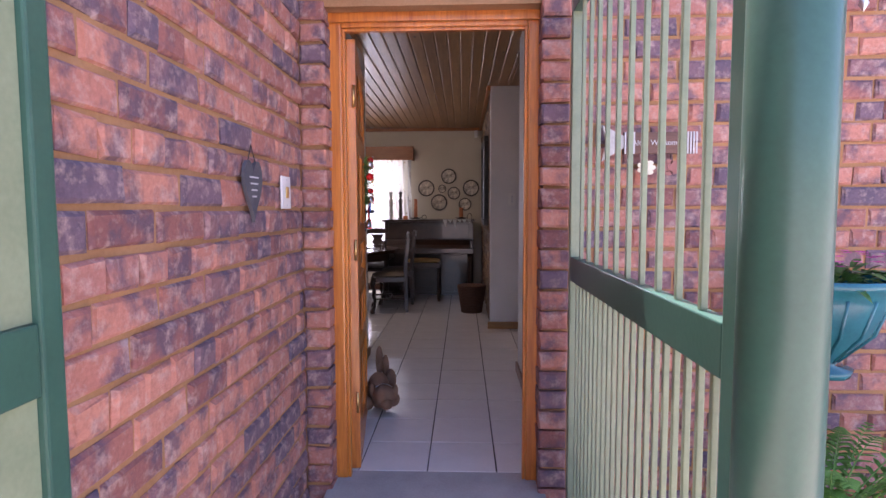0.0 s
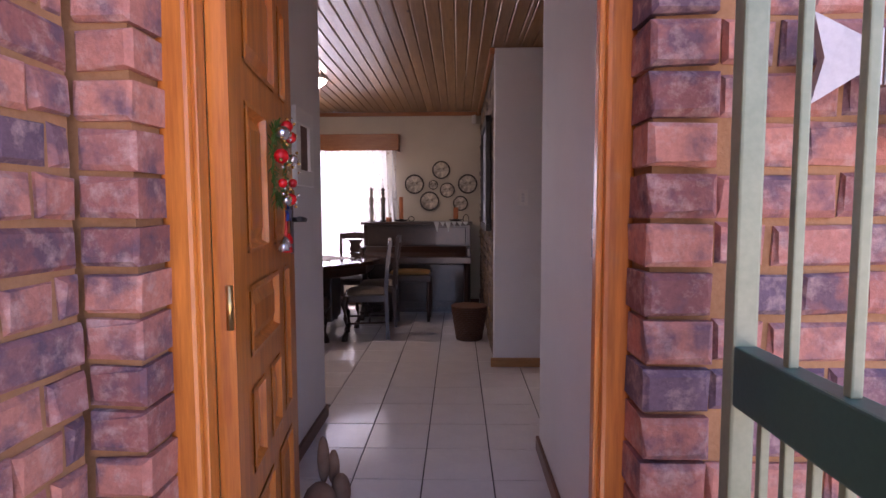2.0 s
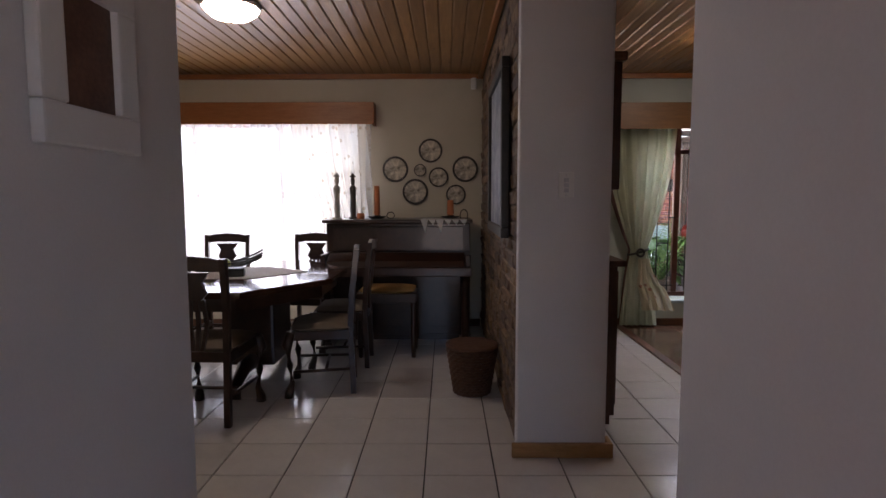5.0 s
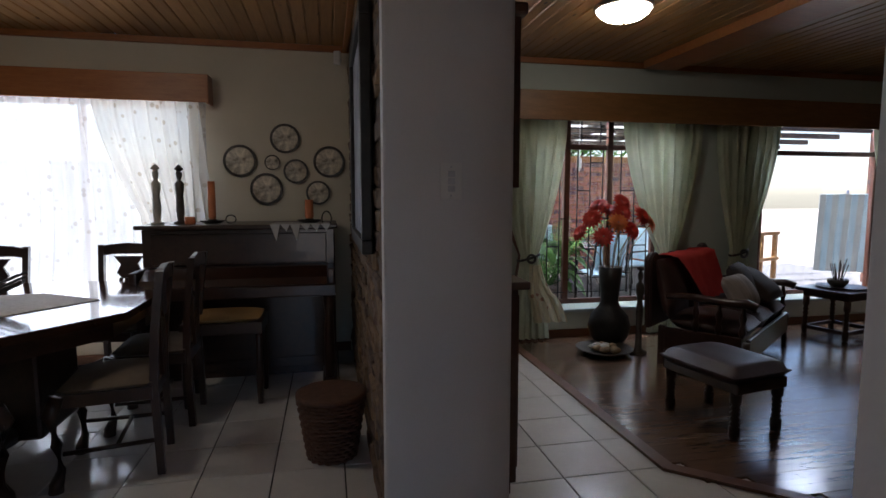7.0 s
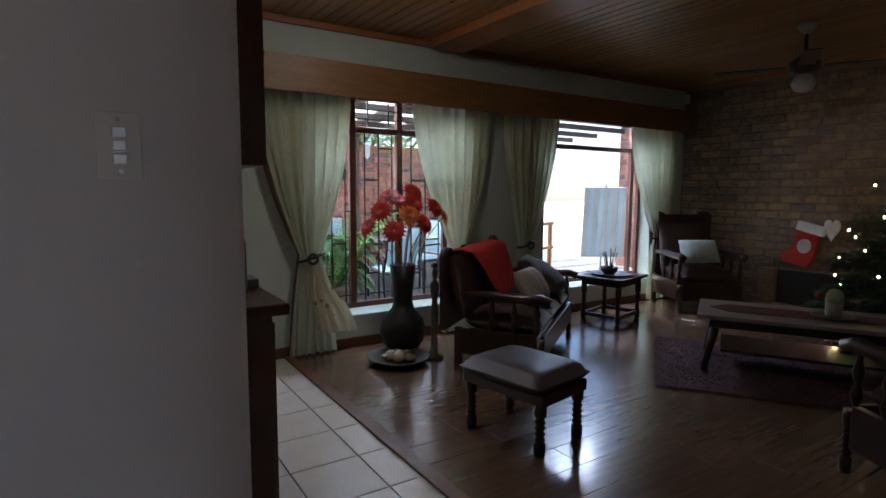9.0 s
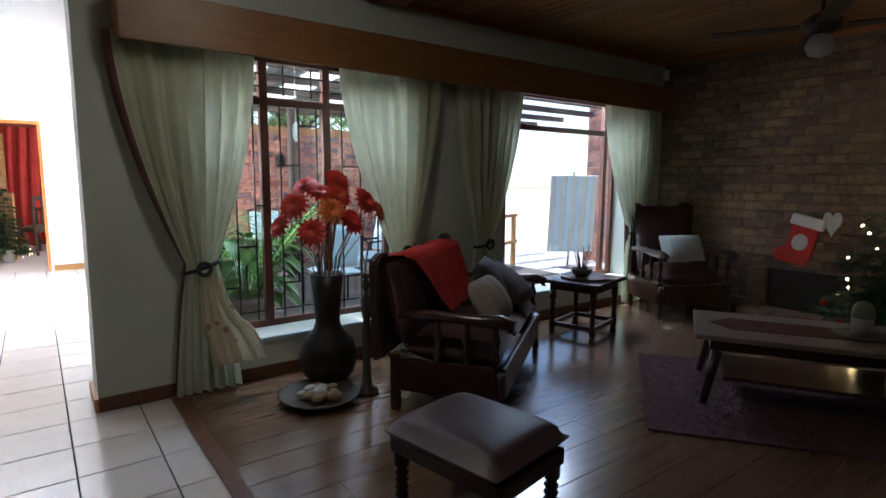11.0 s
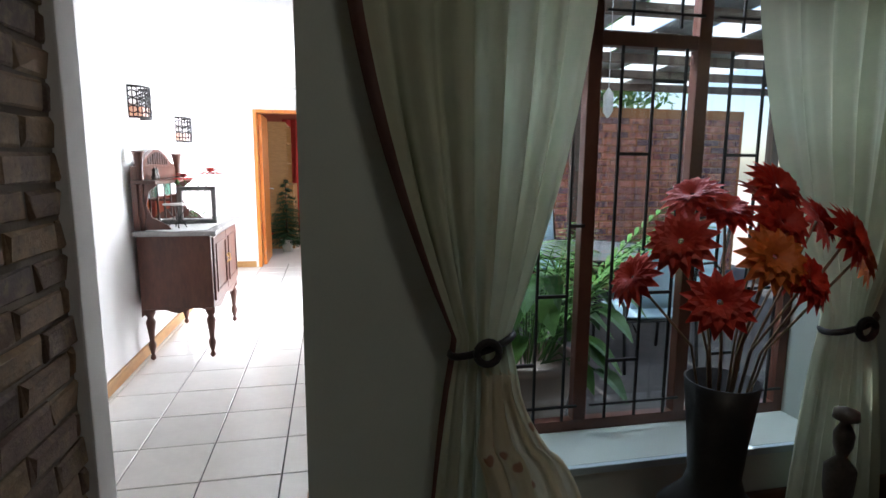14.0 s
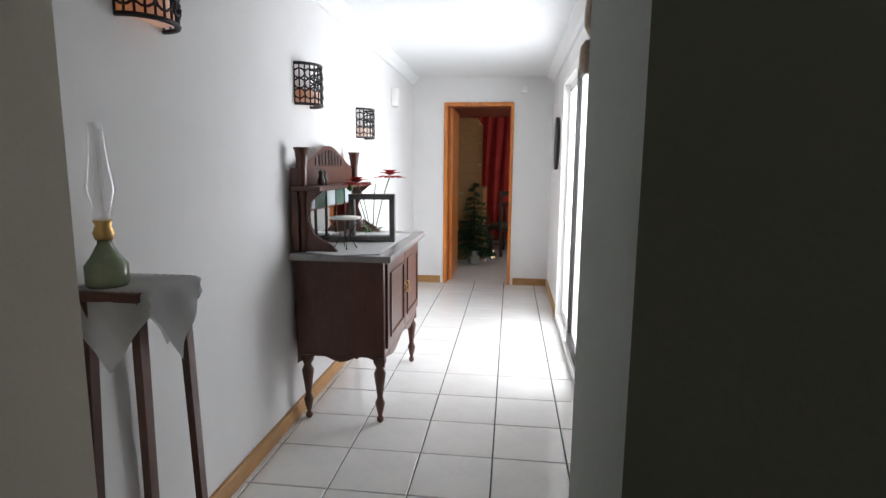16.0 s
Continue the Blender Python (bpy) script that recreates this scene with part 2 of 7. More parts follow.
def box(bm, x0, x1, y0, y1, z0, z1, bevel=0.0):
    vs = [bm.verts.new((x, y, z)) for x in (x0, x1) for y in (y0, y1) for z in (z0, z1)]
    fs = [bm.faces.new([vs[i] for i in q]) for q in ((0, 1, 3, 2), (4, 6, 7, 5), (0, 4, 5, 1), (2, 3, 7, 6), (0, 2, 6, 4), (1, 5, 7, 3))]
    if bevel:
        es = list({e for f in fs for e in f.edges})
        bmesh.ops.bevel(bm, geom=es, offset=bevel, segments=2, affect="EDGES", profile=0.6)
    return bm


def boxm(*a, **k):
    return box(bmesh.new(), *a, **k)


def lathe(profile, segs=20, centre=(0, 0), bm=None, smooth=True):
    """A turned shape from (radius, height) pairs."""
    bm = bm or bmesh.new()
    rings = []
    for r, z in profile:
        rings.append([bm.verts.new((centre[0] + r * math.cos(a), centre[1] + r * math.sin(a), z)) for a in [2 * math.pi * i / segs for i in range(segs)]])
    for a, b in zip(rings, rings[1:]):
        for i in range(segs):
            f = bm.faces.new((a[i], a[(i + 1) % segs], b[(i + 1) % segs], b[i]))
            f.smooth = smooth
    if profile[0][0] > 1e-4:
        bm.faces.new(rings[0][::-1])
    if profile[-1][0] > 1e-4:
        bm.faces.new(rings[-1])
    return bm


def tube(points, radius, segs=8, bm=None):
    """A round bar along points; radius may be a list."""
    bm = bm or bmesh.new()
    pts = [Vector(p) for p in points]
    rings = []
    for i, p in enumerate(pts):
        d = (pts[min(i + 1, len(pts) - 1)] - pts[max(i - 1, 0)]).normalized()
        q = d.to_track_quat("Z", "Y")
        r = radius[i] if isinstance(radius, (list, tuple)) else radius
        rings.append([bm.verts.new(p + q @ Vector((r * math.cos(a), r * math.sin(a), 0))) for a in [2 * math.pi * k / segs for k in range(segs)]])
    for a, b in zip(rings, rings[1:]):
        for k in range(segs):
            f = bm.faces.new((a[k], a[(k + 1) % segs], b[(k + 1) % segs], b[k]))
            f.smooth = True
    bm.faces.new(rings[0][::-1])
    bm.faces.new(rings[-1])
    return bm


def prism(outline, t0, t1, axis="y", bm=None, bevel=0.0):
    """A flat outline of (u, v) given thickness along an axis: y gives (u, t, v), x gives (t, u, v), z gives (u, v, t)."""
    bm = bm or bmesh.new()
    place = {"y": lambda u, v, t: (u, t, v), "x": lambda u, v, t: (t, u, v), "z": lambda u, v, t: (u, v, t)}[axis]
    a = [bm.verts.new(place(u, v, t0)) for u, v in outline]
    b = [bm.verts.new(place(u, v, t1)) for u, v in outline]
    n = len(a)
    fs = [bm.faces.new(a), bm.faces.new(b[::-1])]
    for i in range(n):
        fs.append(bm.faces.new((a[i], b[i], b[(i + 1) % n], a[(i + 1) % n])))
    bmesh.ops.recalc_face_normals(bm, faces=fs)
    if bevel:
        es = [e for e in {e for f in fs[:2] for e in f.edges}]
        bmesh.ops.bevel(bm, geom=es, offset=bevel, segments=2, affect="EDGES")
    return bm


def ellipse(rx, ry, n=28, cx=0.0, cy=0.0):
    return [(cx + rx * math.cos(2 * math.pi * i / n), cy + ry * math.sin(2 * math.pi * i / n)) for i in range(n)]


def cushion(w, d, h, n=12, puff=2.6):
    """A stuffed pad w by d by h, its base at z 0."""
    bm = bmesh.new()
    top, bot = {}, {}
    for i in range(n + 1):
        for j in range(n + 1):
            u, v = 2 * i / n - 1, 2 * j / n - 1
            k = max(0.0, (1 - abs(u) ** puff) * (1 - abs(v) ** puff)) ** 0.45
            x, y = u * w / 2 * (0.96 + 0.04 * k), v * d / 2 * (0.96 + 0.04 * k)
            top[i, j] = bm.verts.new((x, y, h * 0.45 + h * 0.55 * k))
            bot[i, j] = bm.verts.new((x, y, h * 0.45 - h * 0.45 * min(1, k * 1.5)))
    for i in range(n):
        for j in range(n):
            for g, flip in ((top, False), (bot, True)):
                q = [g[i, j], g[i + 1, j], g[i + 1, j + 1], g[i, j + 1]]
                f = bm.faces.new(q[::-1] if flip else q)
                f.smooth = True
    for i in range(n):
        for a, b in (((i, 0), (i + 1, 0)), ((n, i), (n, i + 1)), ((n - i, n), (n - i - 1, n)), ((0, n - i), (0, n - i - 1))):
            f = bm.faces.new((bot[a], bot[b], top[b], top[a]))
            f.smooth = True
    return bm


# ---- large structure ----
CEIL = 2.55
WALL_Y = 8.62
P, GX, GY = 0.337, -0.214, 6.2

struct("ground", boxm(-60, 60, -60, 60, -0.5, -0.16), speckled("sandy_paving_ground", (0.44, 0.37, 0.30), (0.58, 0.51, 0.43), 2, 0.95, bumpy=0.4), "sunlit sandy paved ground round the house", "ground")
floor = struct("floor", boxm(-5.0, 6.9, 2.51, 14.6, -0.12, -0.009), M_GROUT, "dark grouted floor bed under white tiles", "floor")
struct("floor_2", boxm(-1.2, 4.0, 14.6, 18.2, -0.12, 0.0), M_TILE, "pale tiled floor of the far room", "floor")


def wall_y(name, y0, y1, x0, x1, z0, z1, holes, material, label):
    """A wall that runs along x between y0 and y1, with rectangular holes (x0, x1, z0, z1) right through it."""
    bm = bmesh.new()
    xs = x0
    for hx0, hx1, hz0, hz1 in sorted(holes):
        box(bm, xs, hx0, y0, y1, z0, z1)
        if hz0 > z0:
            box(bm, hx0, hx1, y0, y1, z0, hz0)
        if hz1 < z1:
            box(bm, hx0, hx1, y0, y1, hz1, z1)
        xs = hx1
    box(bm, xs, x1, y0, y1, z0, z1)
    return struct(name, bm, material, label, "wall")


def wall_x(name, x0, x1, y0, y1, z0, z1, holes, material, label):
    bm = bmesh.new()
    ys = y0
    for hy0, hy1, hz0, hz1 in sorted(holes):
        box(bm, x0, x1, ys, hy0, z0, z1)
        if hz0 > z0:
            box(bm, x0, x1, hy0, hy1, z0, hz0)
        if hz1 < z1:
            box(bm, x0, x1, hy0, hy1, hz1, z1)
        ys = hy1
    box(bm, x0, x1, ys, y1, z0, z1)
    return struct(name, bm, material, label, "wall")


WIN_D = (-3.6, -1.0, 0.55, 2.1)
WIN_1 = (1.9, 3.3, 0.27, 2.1)
WIN_2 = (4.3, 6.15, 0.27, 2.1)
# porch
wall_porch = wall_x("wall_porch", -1.0, -0.75, -2.2, 2.30, -0.16, 2.9, [], M_MORTAR, "red face-brick porch wall with tan mortar")
wall_front = wall_y("wall_front", 2.33, 2.49, -1.0, 4.2, -0.16, 2.9, [(-0.65, 0.31, -0.16, 2.14)], M_MORTAR, "red face-brick front wall round the entrance door")
wall_y("wall_front_inner", 2.49, 2.51, -5.0, 4.2, 0.0, CEIL, [(-0.65, 0.31, 0.0, 2.14)], M_WHITE, "white plastered inner face of the front wall")
struct("door_sill", boxm(-0.66, 0.33, 2.19, 2.51, -0.16, -0.002, bevel=0.008), M_CONC, "grey concrete door step", "sill")
# entrance passage
wall_x("wall_entry_left", -1.0, -0.87, 2.51, 4.62, 0, CEIL, [], M_WHITE, "white plastered passage wall")
wall_x("wall_entry_right", 0.39, 0.52, 2.51, 4.17, 0, CEIL, [], M_WHITE, "white plastered passage wall")
# dining room and living room
wall_y("wall_north", WALL_Y, 8.93, -5.0, 0.56, 0, CEIL, [WIN_D], M_CREAM, "cream plastered wall with a wide window")
wall_y("wall_north_living", WALL_Y, 8.93, 1.276, 6.9, 0, CEIL, [WIN_1, WIN_2], M_GREENWALL, "pale green plastered wall with two tall windows")
struct("wall_north_lintel", boxm(0.56, 1.276, WALL_Y, 8.93, 2.32, CEIL), M_WHITE, "white plastered lintel over the passage opening", "wall")
wall_x("wall_west", -5.1, -5.0, 2.4, 8.93, 0, CEIL, [], M_CREAM, "cream plastered wall")
wall_y("wall_dining_south", 4.5, 4.62, -5.0, -1.0, 0, CEIL, [], M_CREAM, "cream plastered wall")
divider = wall_x("wall_divider", 0.262, 0.682, 5.76, WALL_Y - 0.002, 0, CEIL, [], M_MORTAR_IN, "brown brick wall between dining and living room")
struct("wall_divider_end", boxm(0.245, 0.70, 5.72, 5.79, 0, CEIL, bevel=0.012), M_WHITE, "white plastered end of the brick wall", "wall")
struct("wall_divider_return", boxm(0.66, 0.716, 8.50, 8.618, 0, CEIL, bevel=0.006), M_WHITE, "white plastered strip beside the passage", "wall")
wall_east = wall_x("wall_east", 6.62, 6.9, 2.5, WALL_Y, 0, CEIL, [], M_MORTAR_IN, "brown brick living room wall")
wall_y("wall_living_south", 2.4, 2.5, 4.2, 6.9, 0, CEIL, [], M_WHITE, "white plastered wall")
# passage to the far room
GD = (11.35, 13.0, 0.02, 2.05)
wall_x("wall_passage_left", -0.1, 0.08, 8.93, 14.4, 0, 2.6, [], M_WHITE, "white plastered passage wall")
wall_x("wall_passage_right", 1.62, 1.85, 8.93, 14.4, 0, 2.6, [GD], M_WHITE, "white plastered passage wall with a glass sliding door")
wall_y("wall_passage_end", 14.40, 14.52, -0.1, 1.85, 0, 2.6, [(0.43, 1.20, 0.0, 2.03)], M_WHITE, "white plastered end wall with a door opening")
# far room
wall_x("wall_far_left", -1.3, -1.2, 14.52, 18.3, 0, 2.6, [], M_CREAM, "cream wall of the far room")
# unseen openings added in this wall and the back wall to let daylight in
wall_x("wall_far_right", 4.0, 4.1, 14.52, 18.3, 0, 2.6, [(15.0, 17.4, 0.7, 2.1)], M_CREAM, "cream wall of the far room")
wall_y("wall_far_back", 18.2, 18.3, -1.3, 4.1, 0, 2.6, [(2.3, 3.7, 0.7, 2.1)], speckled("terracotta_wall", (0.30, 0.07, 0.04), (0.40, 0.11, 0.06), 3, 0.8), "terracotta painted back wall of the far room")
wall_y("wall_far_front", 14.52, 14.56, -1.3, 0.43, 0, 2.6, [], M_CREAM, "cream wall of the far room")
wall_y("wall_far_front_2", 14.52, 14.56, 1.20, 4.1, 0, 2.6, [], M_CREAM, "cream wall of the far room")


def board_ceiling(name, x0, x1, y0, y1, z, pitch, label):
    """Tongue-and-groove boards along y with a groove between each two."""
    bm = bmesh.new()
    n = int((x1 - x0) / pitch)
    for i in range(n + 1):
        a = x0 + i * pitch
        b = min(a + pitch - 0.004, x1)
        g = 0.007
        vs = [bm.verts.new(p) for p in ((a, y0, z + g), (a + g, y0, z), (b - g, y0, z), (b, y0, z + g), (a, y1, z + g), (a + g, y1, z), (b - g, y1, z), (b, y1, z + g))]
        for q in ((0, 1, 5, 4), (1, 2, 6, 5), (2, 3, 7, 6)):
            bm.faces.new([vs[k] for k in q])
    box(bm, x0, x1, y0, y1, z + 0.012, z + 0.14)
    return struct(name, bm, M_CEIL, label, "ceiling")


def ceiling_material():
    m, nt, b = mat("varnished_ceiling_boards", 0.34)
    rnd = nt.nodes.new("ShaderNodeNewGeometry").outputs["Random Per Island"]
    v = coords(nt, (16, 1.1, 16))
    g = noise_out(nt, v, 3, 6, 0.65)
    c = ramp(nt, g, [(0.3, (0.30, 0.145, 0.045)), (0.7, (0.47, 0.25, 0.09))])
    tone = ramp(nt, rnd, [(0.0, (0.72, 0.68, 0.62)), (1.0, (1, 1, 1))])
    vo = node(nt, "ShaderNodeTexVoronoi", Scale=2.2)
    nt.links.new(coords(nt, (3.0, 1.3, 3.0)), vo.inputs["Vector"])
    knots = ramp(nt, vo.outputs["Distance"], [(0.05, (0.25, 0.16, 0.1)), (0.10, (1, 1, 1))])
    c = mix(nt, 1.0, mix(nt, 1.0, c, tone, "MULTIPLY"), knots, "MULTIPLY")
    nt.links.new(c, b.inputs["Base Color"])
    return m


M_CEIL = ceiling_material()
board_ceiling("ceiling", -5.0, 0.45, 2.5, WALL_Y, CEIL, 0.095, "varnished pine tongue-and-groove ceiling")
board_ceiling("ceiling_living", 0.45, 6.65, 2.5, WALL_Y, CEIL, 0.095, "varnished pine tongue-and-groove ceiling")
struct("ceiling_passage", boxm(-0.1, 1.85, 8.925, 14.45, 2.30, 2.42), M_CEILWHITE, "smooth white passage ceiling", "ceiling")
struct("roof_far", boxm(2.3, 4.4, 14.4, 18.6, 2.75, 2.9), M_CONC, "house roof over the far room", "roof")
struct("ceiling_far", boxm(-1.3, 4.1, 14.52, 18.3, 2.45, 2.6), M_CEILWHITE, "white ceiling of the far room", "ceiling")
struct("roof", boxm(-5.4, 7.2, 2.0, 9.3, 2.95, 3.1), speckled("roof_sheet", (0.25, 0.22, 0.2), (0.33, 0.3, 0.27), 3, 0.7), "brown house roof", "roof")
struct("roof_passage", boxm(-1.6, 2.3, 9.3, 18.6, 2.75, 2.9), M_CONC, "house roof", "roof")
struct("roof_fill", boxm(-5.1, 6.9, 2.33, 8.93, CEIL + 0.145, 2.94), M_CREAM, "roof void over the rooms", "roof")


def trim_box(name, x0, x1, y0, y1, z0, z1, material, label):
    struct(name, boxm(x0, x1, y0, y1, z0, z1, bevel=0.006), material, label, "trim")


# skirtings and ceiling trims
trim_box("baseboard", -0.87, -0.852, 2.52, 4.635, 0, 0.075, M_SKIRT_D, "brown wooden skirting")
trim_box("baseboard_2", 0.372, 0.39, 2.52, 4.185, 0, 0.075, M_SKIRT_D, "brown wooden skirting")
trim_box("baseboard_3", 0.222, 0.735, 5.698, 5.72, 0, 0.075, M_SKIRT, "wooden skirting round the wall end")
trim_box("baseboard_4", 0.712, 0.735, 5.72, 5.80, 0, 0.075, M_SKIRT, "wooden skirting round the wall end")
trim_box("baseboard_5", 1.276, 6.6, 8.598, 8.62, 0, 0.08, M_SKIRT_D, "brown wooden skirting")
trim_box("baseboard_6", 1.255, 1.276, 8.60, 8.95, 0, 0.08, M_SKIRT, "wooden skirting round the pier")
trim_box("baseboard_7", 0.08, 0.10, 8.93, 14.39, 0, 0.08, M_SKIRT, "honey-coloured wooden skirting")
trim_box("baseboard_8", 0.10, 0.40, 14.38, 14.40, 0, 0.08, M_SKIRT, "honey-coloured wooden skirting")
trim_box("baseboard_9", 1.23, 1.62, 14.38, 14.40, 0, 0.08, M_SKIRT, "honey-coloured wooden skirting")
trim_box("baseboard_10", 1.60, 1.62, 13.06, 14.38, 0, 0.08, M_SKIRT, "honey-coloured wooden skirting")
trim_box("baseboard_11", 1.60, 1.62, 8.95, 11.28, 0, 0.08, M_SKIRT, "honey-coloured wooden skirting")
trim_box("baseboard_12", -5.0, 0.24, 8.60, 8.62, 0, 0.075, M_SKIRT_D, "brown wooden skirting")
trim_box("trim_ceiling", -5.0, 0.26, 8.585, 8.62, 2.50, 2.549, M_PELMET, "wooden ceiling trim")
trim_box("trim_ceiling_2", 0.71, 6.62, 8.585, 8.62, 2.50, 2.549, M_PELMET, "wooden ceiling trim")
trim_box("trim_ceiling_3", 6.585, 6.62, 2.6, 8.58, 2.50, 2.549, M_PELMET, "wooden ceiling trim")
trim_box("trim_ceiling_4", 0.21, 0.248, 5.72, 8.58, 2.50, 2.549, M_PELMET, "wooden ceiling trim")
bm = bmesh.new()
for xw, s in ((0.08, 1), (1.62, -1)):
    prism([(xw, 2.22), (xw + s * 0.02, 2.222), (xw + s * 0.035, 2.25), (xw + s * 0.075, 2.285), (xw + s * 0.08, 2.30), (xw, 2.30)], 8.94, 14.38, "y", bm)
struct("trim_cornice", bm, M_CEILWHITE, "white moulded ceiling cornice", "trim")
bm = prism([(-0.16, 0), (0.16, 0), (0.16, 0.07), (-0.16, 0.07)], 2.5, 8.5, "y")
bmesh.ops.translate(bm, verts=bm.verts, vec=(3.05, 0, CEIL - 0.075))
struct("beam", bm, M_PELMET, "varnished wooden ceiling beam", "beam")


# ---- windows ----
def bars(bm, x0, x1, z0, z1, y, nv, levels, r=0.0045):
    for i in range(nv):
        x = x0 + (i + 0.5) * (x1 - x0) / nv
        box(bm, x - r, x + r, y - r, y + r, z0, z1)
    for z in levels:
        box(bm, x0, x1, y - r, y + r, z - r, z + r)
    return bm


def window(name, x0, x1, z0, z1, mullions, transom, label, guard=True):
    w = thing(name, pose(0, 0, 0), label, "window", "", "structure")
    y = 8.885
    f = bmesh.new()
    for a, b, c, d in ((x0, x1, z0, z0 + 0.045), (x0, x1, z1 - 0.045, z1), (x0, x0 + 0.045, z0 + 0.045, z1 - 0.045), (x1 - 0.045, x1, z0 + 0.045, z1 - 0.045)):
        box(f, a, b, y - 0.02, y + 0.02, c, d)
    part("window_frame", f, M_WINFRAME, w)
    for mx in mullions:
        part("mullion", boxm(mx - 0.028, mx + 0.028, y - 0.024, y + 0.024, z0 + 0.045, z1 - 0.045, bevel=0.005), M_WINFRAME, w)
    cuts = [x0 + 0.045] + [m for mx in mullions for m in (mx - 0.028, mx + 0.028)] + [x1 - 0.045]
    for a, b in zip(cuts[::2], cuts[1::2]):
        if transom:
            part("transom", boxm(a, b, y - 0.022, y + 0.022, transom - 0.025, transom + 0.025, bevel=0.004), M_WINFRAME, w)
        for c, d in ((z0 + 0.045, (transom or z1) - 0.025), ((transom or z1) + 0.025, z1 - 0.045)):
            if d - c > 0.1:
                p = part("pane", boxm(a, b, y - 0.002, y + 0.002, c, d), M_GLASS, w)
                p.visible_shadow = False
        if guard:
            g = bars(bmesh.new(), a, b, z0 + 0.06, (transom or z1) - 0.03, y - 0.05, 3, [z0 + 0.12])
            for k in range(5):
                zz = z0 + 0.3 + k * 0.27
                i = k % 3
                box(g, a + (i + 0.5) * (b - a) / 3, min(a + (i + 1.5) * (b - a) / 3, b), y - 0.056, y - 0.044, zz - 0.006, zz + 0.006)
            bars(g, a, b, (transom or z1) + 0.04, z1 - 0.06, y - 0.05, 2, [(transom or z1) + 0.09, (transom or z1) + 0.17])
            part("burglar_bars", g, M_BLACK, w)
    part("window_sill", boxm(x0 - 0.02, x1 + 0.02, 8.60, y - 0.021, z0 - 0.03, z0 - 0.001, bevel=0.005), M_SILL, w)
    return w


window("window_1", *WIN_D, [-2.75, -1.85], None, "wide overexposed dining room window", False)
window("window_2", *WIN_1, [2.335, 2.785], 1.80, "brown steel window with burglar bars")
window("window_3", *WIN_2, [4.52, 5.98], 1.78, "brown steel picture window", False)


# ---- porch and entrance ----
door_1 = thing("door_1", pose(0, 0, 0), "carved orange hardwood front door standing open in its frame", "door", "", "structure")
f = bmesh.new()
for a, b, c, d in ((-0.65, -0.585, -0.003, 2.14), (0.25, 0.31, -0.003, 2.14), (-0.585, 0.25, 2.08, 2.14)):
    box(f, a, b, 2.42, 2.508, c, d, bevel=0.010)
for a, b, c, d in ((-0.585, -0.572, -0.003, 2.08), (0.237, 0.25, -0.003, 2.08), (-0.572, 0.237, 2.066, 2.08)):
    box(f, a, b, 2.43, 2.462, c, d, bevel=0.004)
part("door_frame", f, M_DOOR, door_1, "orange hardwood frame")
part("head_board", boxm(-0.66, 0.32, 2.40, 2.4195, 2.10, 2.175, bevel=0.006), M_DOOR, door_1)
leaf = new("door_leaf")
leaf.parent = door_1
leaf.matrix_world = pose(-0.562, 2.505, 0.006, 0, 0, 97.5)
W, H = 0.80, 2.05
# raised panels in a basket-weave layout: (x0, x1, z0, z1)
door_panels = [(0.13, 0.36, 1.18, 1.55), (0.45, 0.67, 1.18, 1.55), (0.13, 0.49, 1.64, 1.93), (0.57, 0.67, 1.64, 1.93), (0.13, 0.49, 0.92, 1.10), (0.57, 0.67, 0.62, 1.10), (0.13, 0.27, 0.62, 0.84), (0.35, 0.49, 0.62, 0.84), (0.13, 0.36, 0.18, 0.54), (0.45, 0.67, 0.18, 0.54)]
st = bmesh.new()
xs_ = sorted({0.0, W} | {v for p in door_panels for v in p[:2]})
zs_ = sorted({0.0, H} | {v for p in door_panels for v in p[2:]})
for xa, xb in zip(xs_, xs_[1:]):
    for za, zb in zip(zs_, zs_[1:]):
        if not any(p[0] - 1e-6 <= xa and xb <= p[1] + 1e-6 and p[2] - 1e-6 <= za and zb <= p[3] + 1e-6 for p in door_panels):
            box(st, xa, xb, -0.022, 0.022, za, zb)
part("stiles_and_rails", st, M_DOOR, leaf)
for a, b, c, d in door_panels:
    pb = bmesh.new()
    box(pb, a, b, -0.006, 0.006, c, d)
    for sgn in (1, -1):
        rings_ = []
        for inset, out_ in ((0.0, 0.026), (0.012, 0.028), (0.022, 0.010), (0.030, 0.008), (0.058, 0.021), (0.064, 0.021)):
            inset = min(inset, (b - a) / 2 - 0.008)
            rings_.append([pb.verts.new((u, sgn * out_, v)) for u, v in ((a + inset, c + inset), (b - inset, c + inset), (b - inset, d - inset), (a + inset, d - inset))])
        for p0, p1 in zip(rings_, rings_[1:]):
            for k in range(4):
                pb.faces.new((p0[k], p0[(k + 1) % 4], p1[(k + 1) % 4], p1[k]))
        pb.faces.new(rings_[-1])
    part("panel", pb, M_DOOR, leaf)
hd = tube([(W - 0.055, -0.02, 1.25), (W - 0.055, -0.07, 1.25), (W - 0.08, -0.075, 1.25), (W - 0.19, -0.072, 1.255)], 0.009)
box(hd, W - 0.08, W - 0.03, -0.028, -0.0225, 1.13, 1.35, bevel=0.003)
part("handle", hd, M_BLACK, leaf, "dark metal lever handle")
for z in (0.28, 1.02, 1.74):
    part("hinge", tube([(-0.004, -0.012, z), (-0.004, -0.012, z + 0.1)], 0.008), M_BRASS, leaf, "brass hinge")
sk = boxm(0.246, 0.2495, 2.474, 2.498, 1.15, 1.30)
box(sk, 0.242, 0.2455, 2.479, 2.493, 1.19, 1.23)
box(sk, 0.242, 0.2455, 2.479, 2.493, 1.25, 1.28)
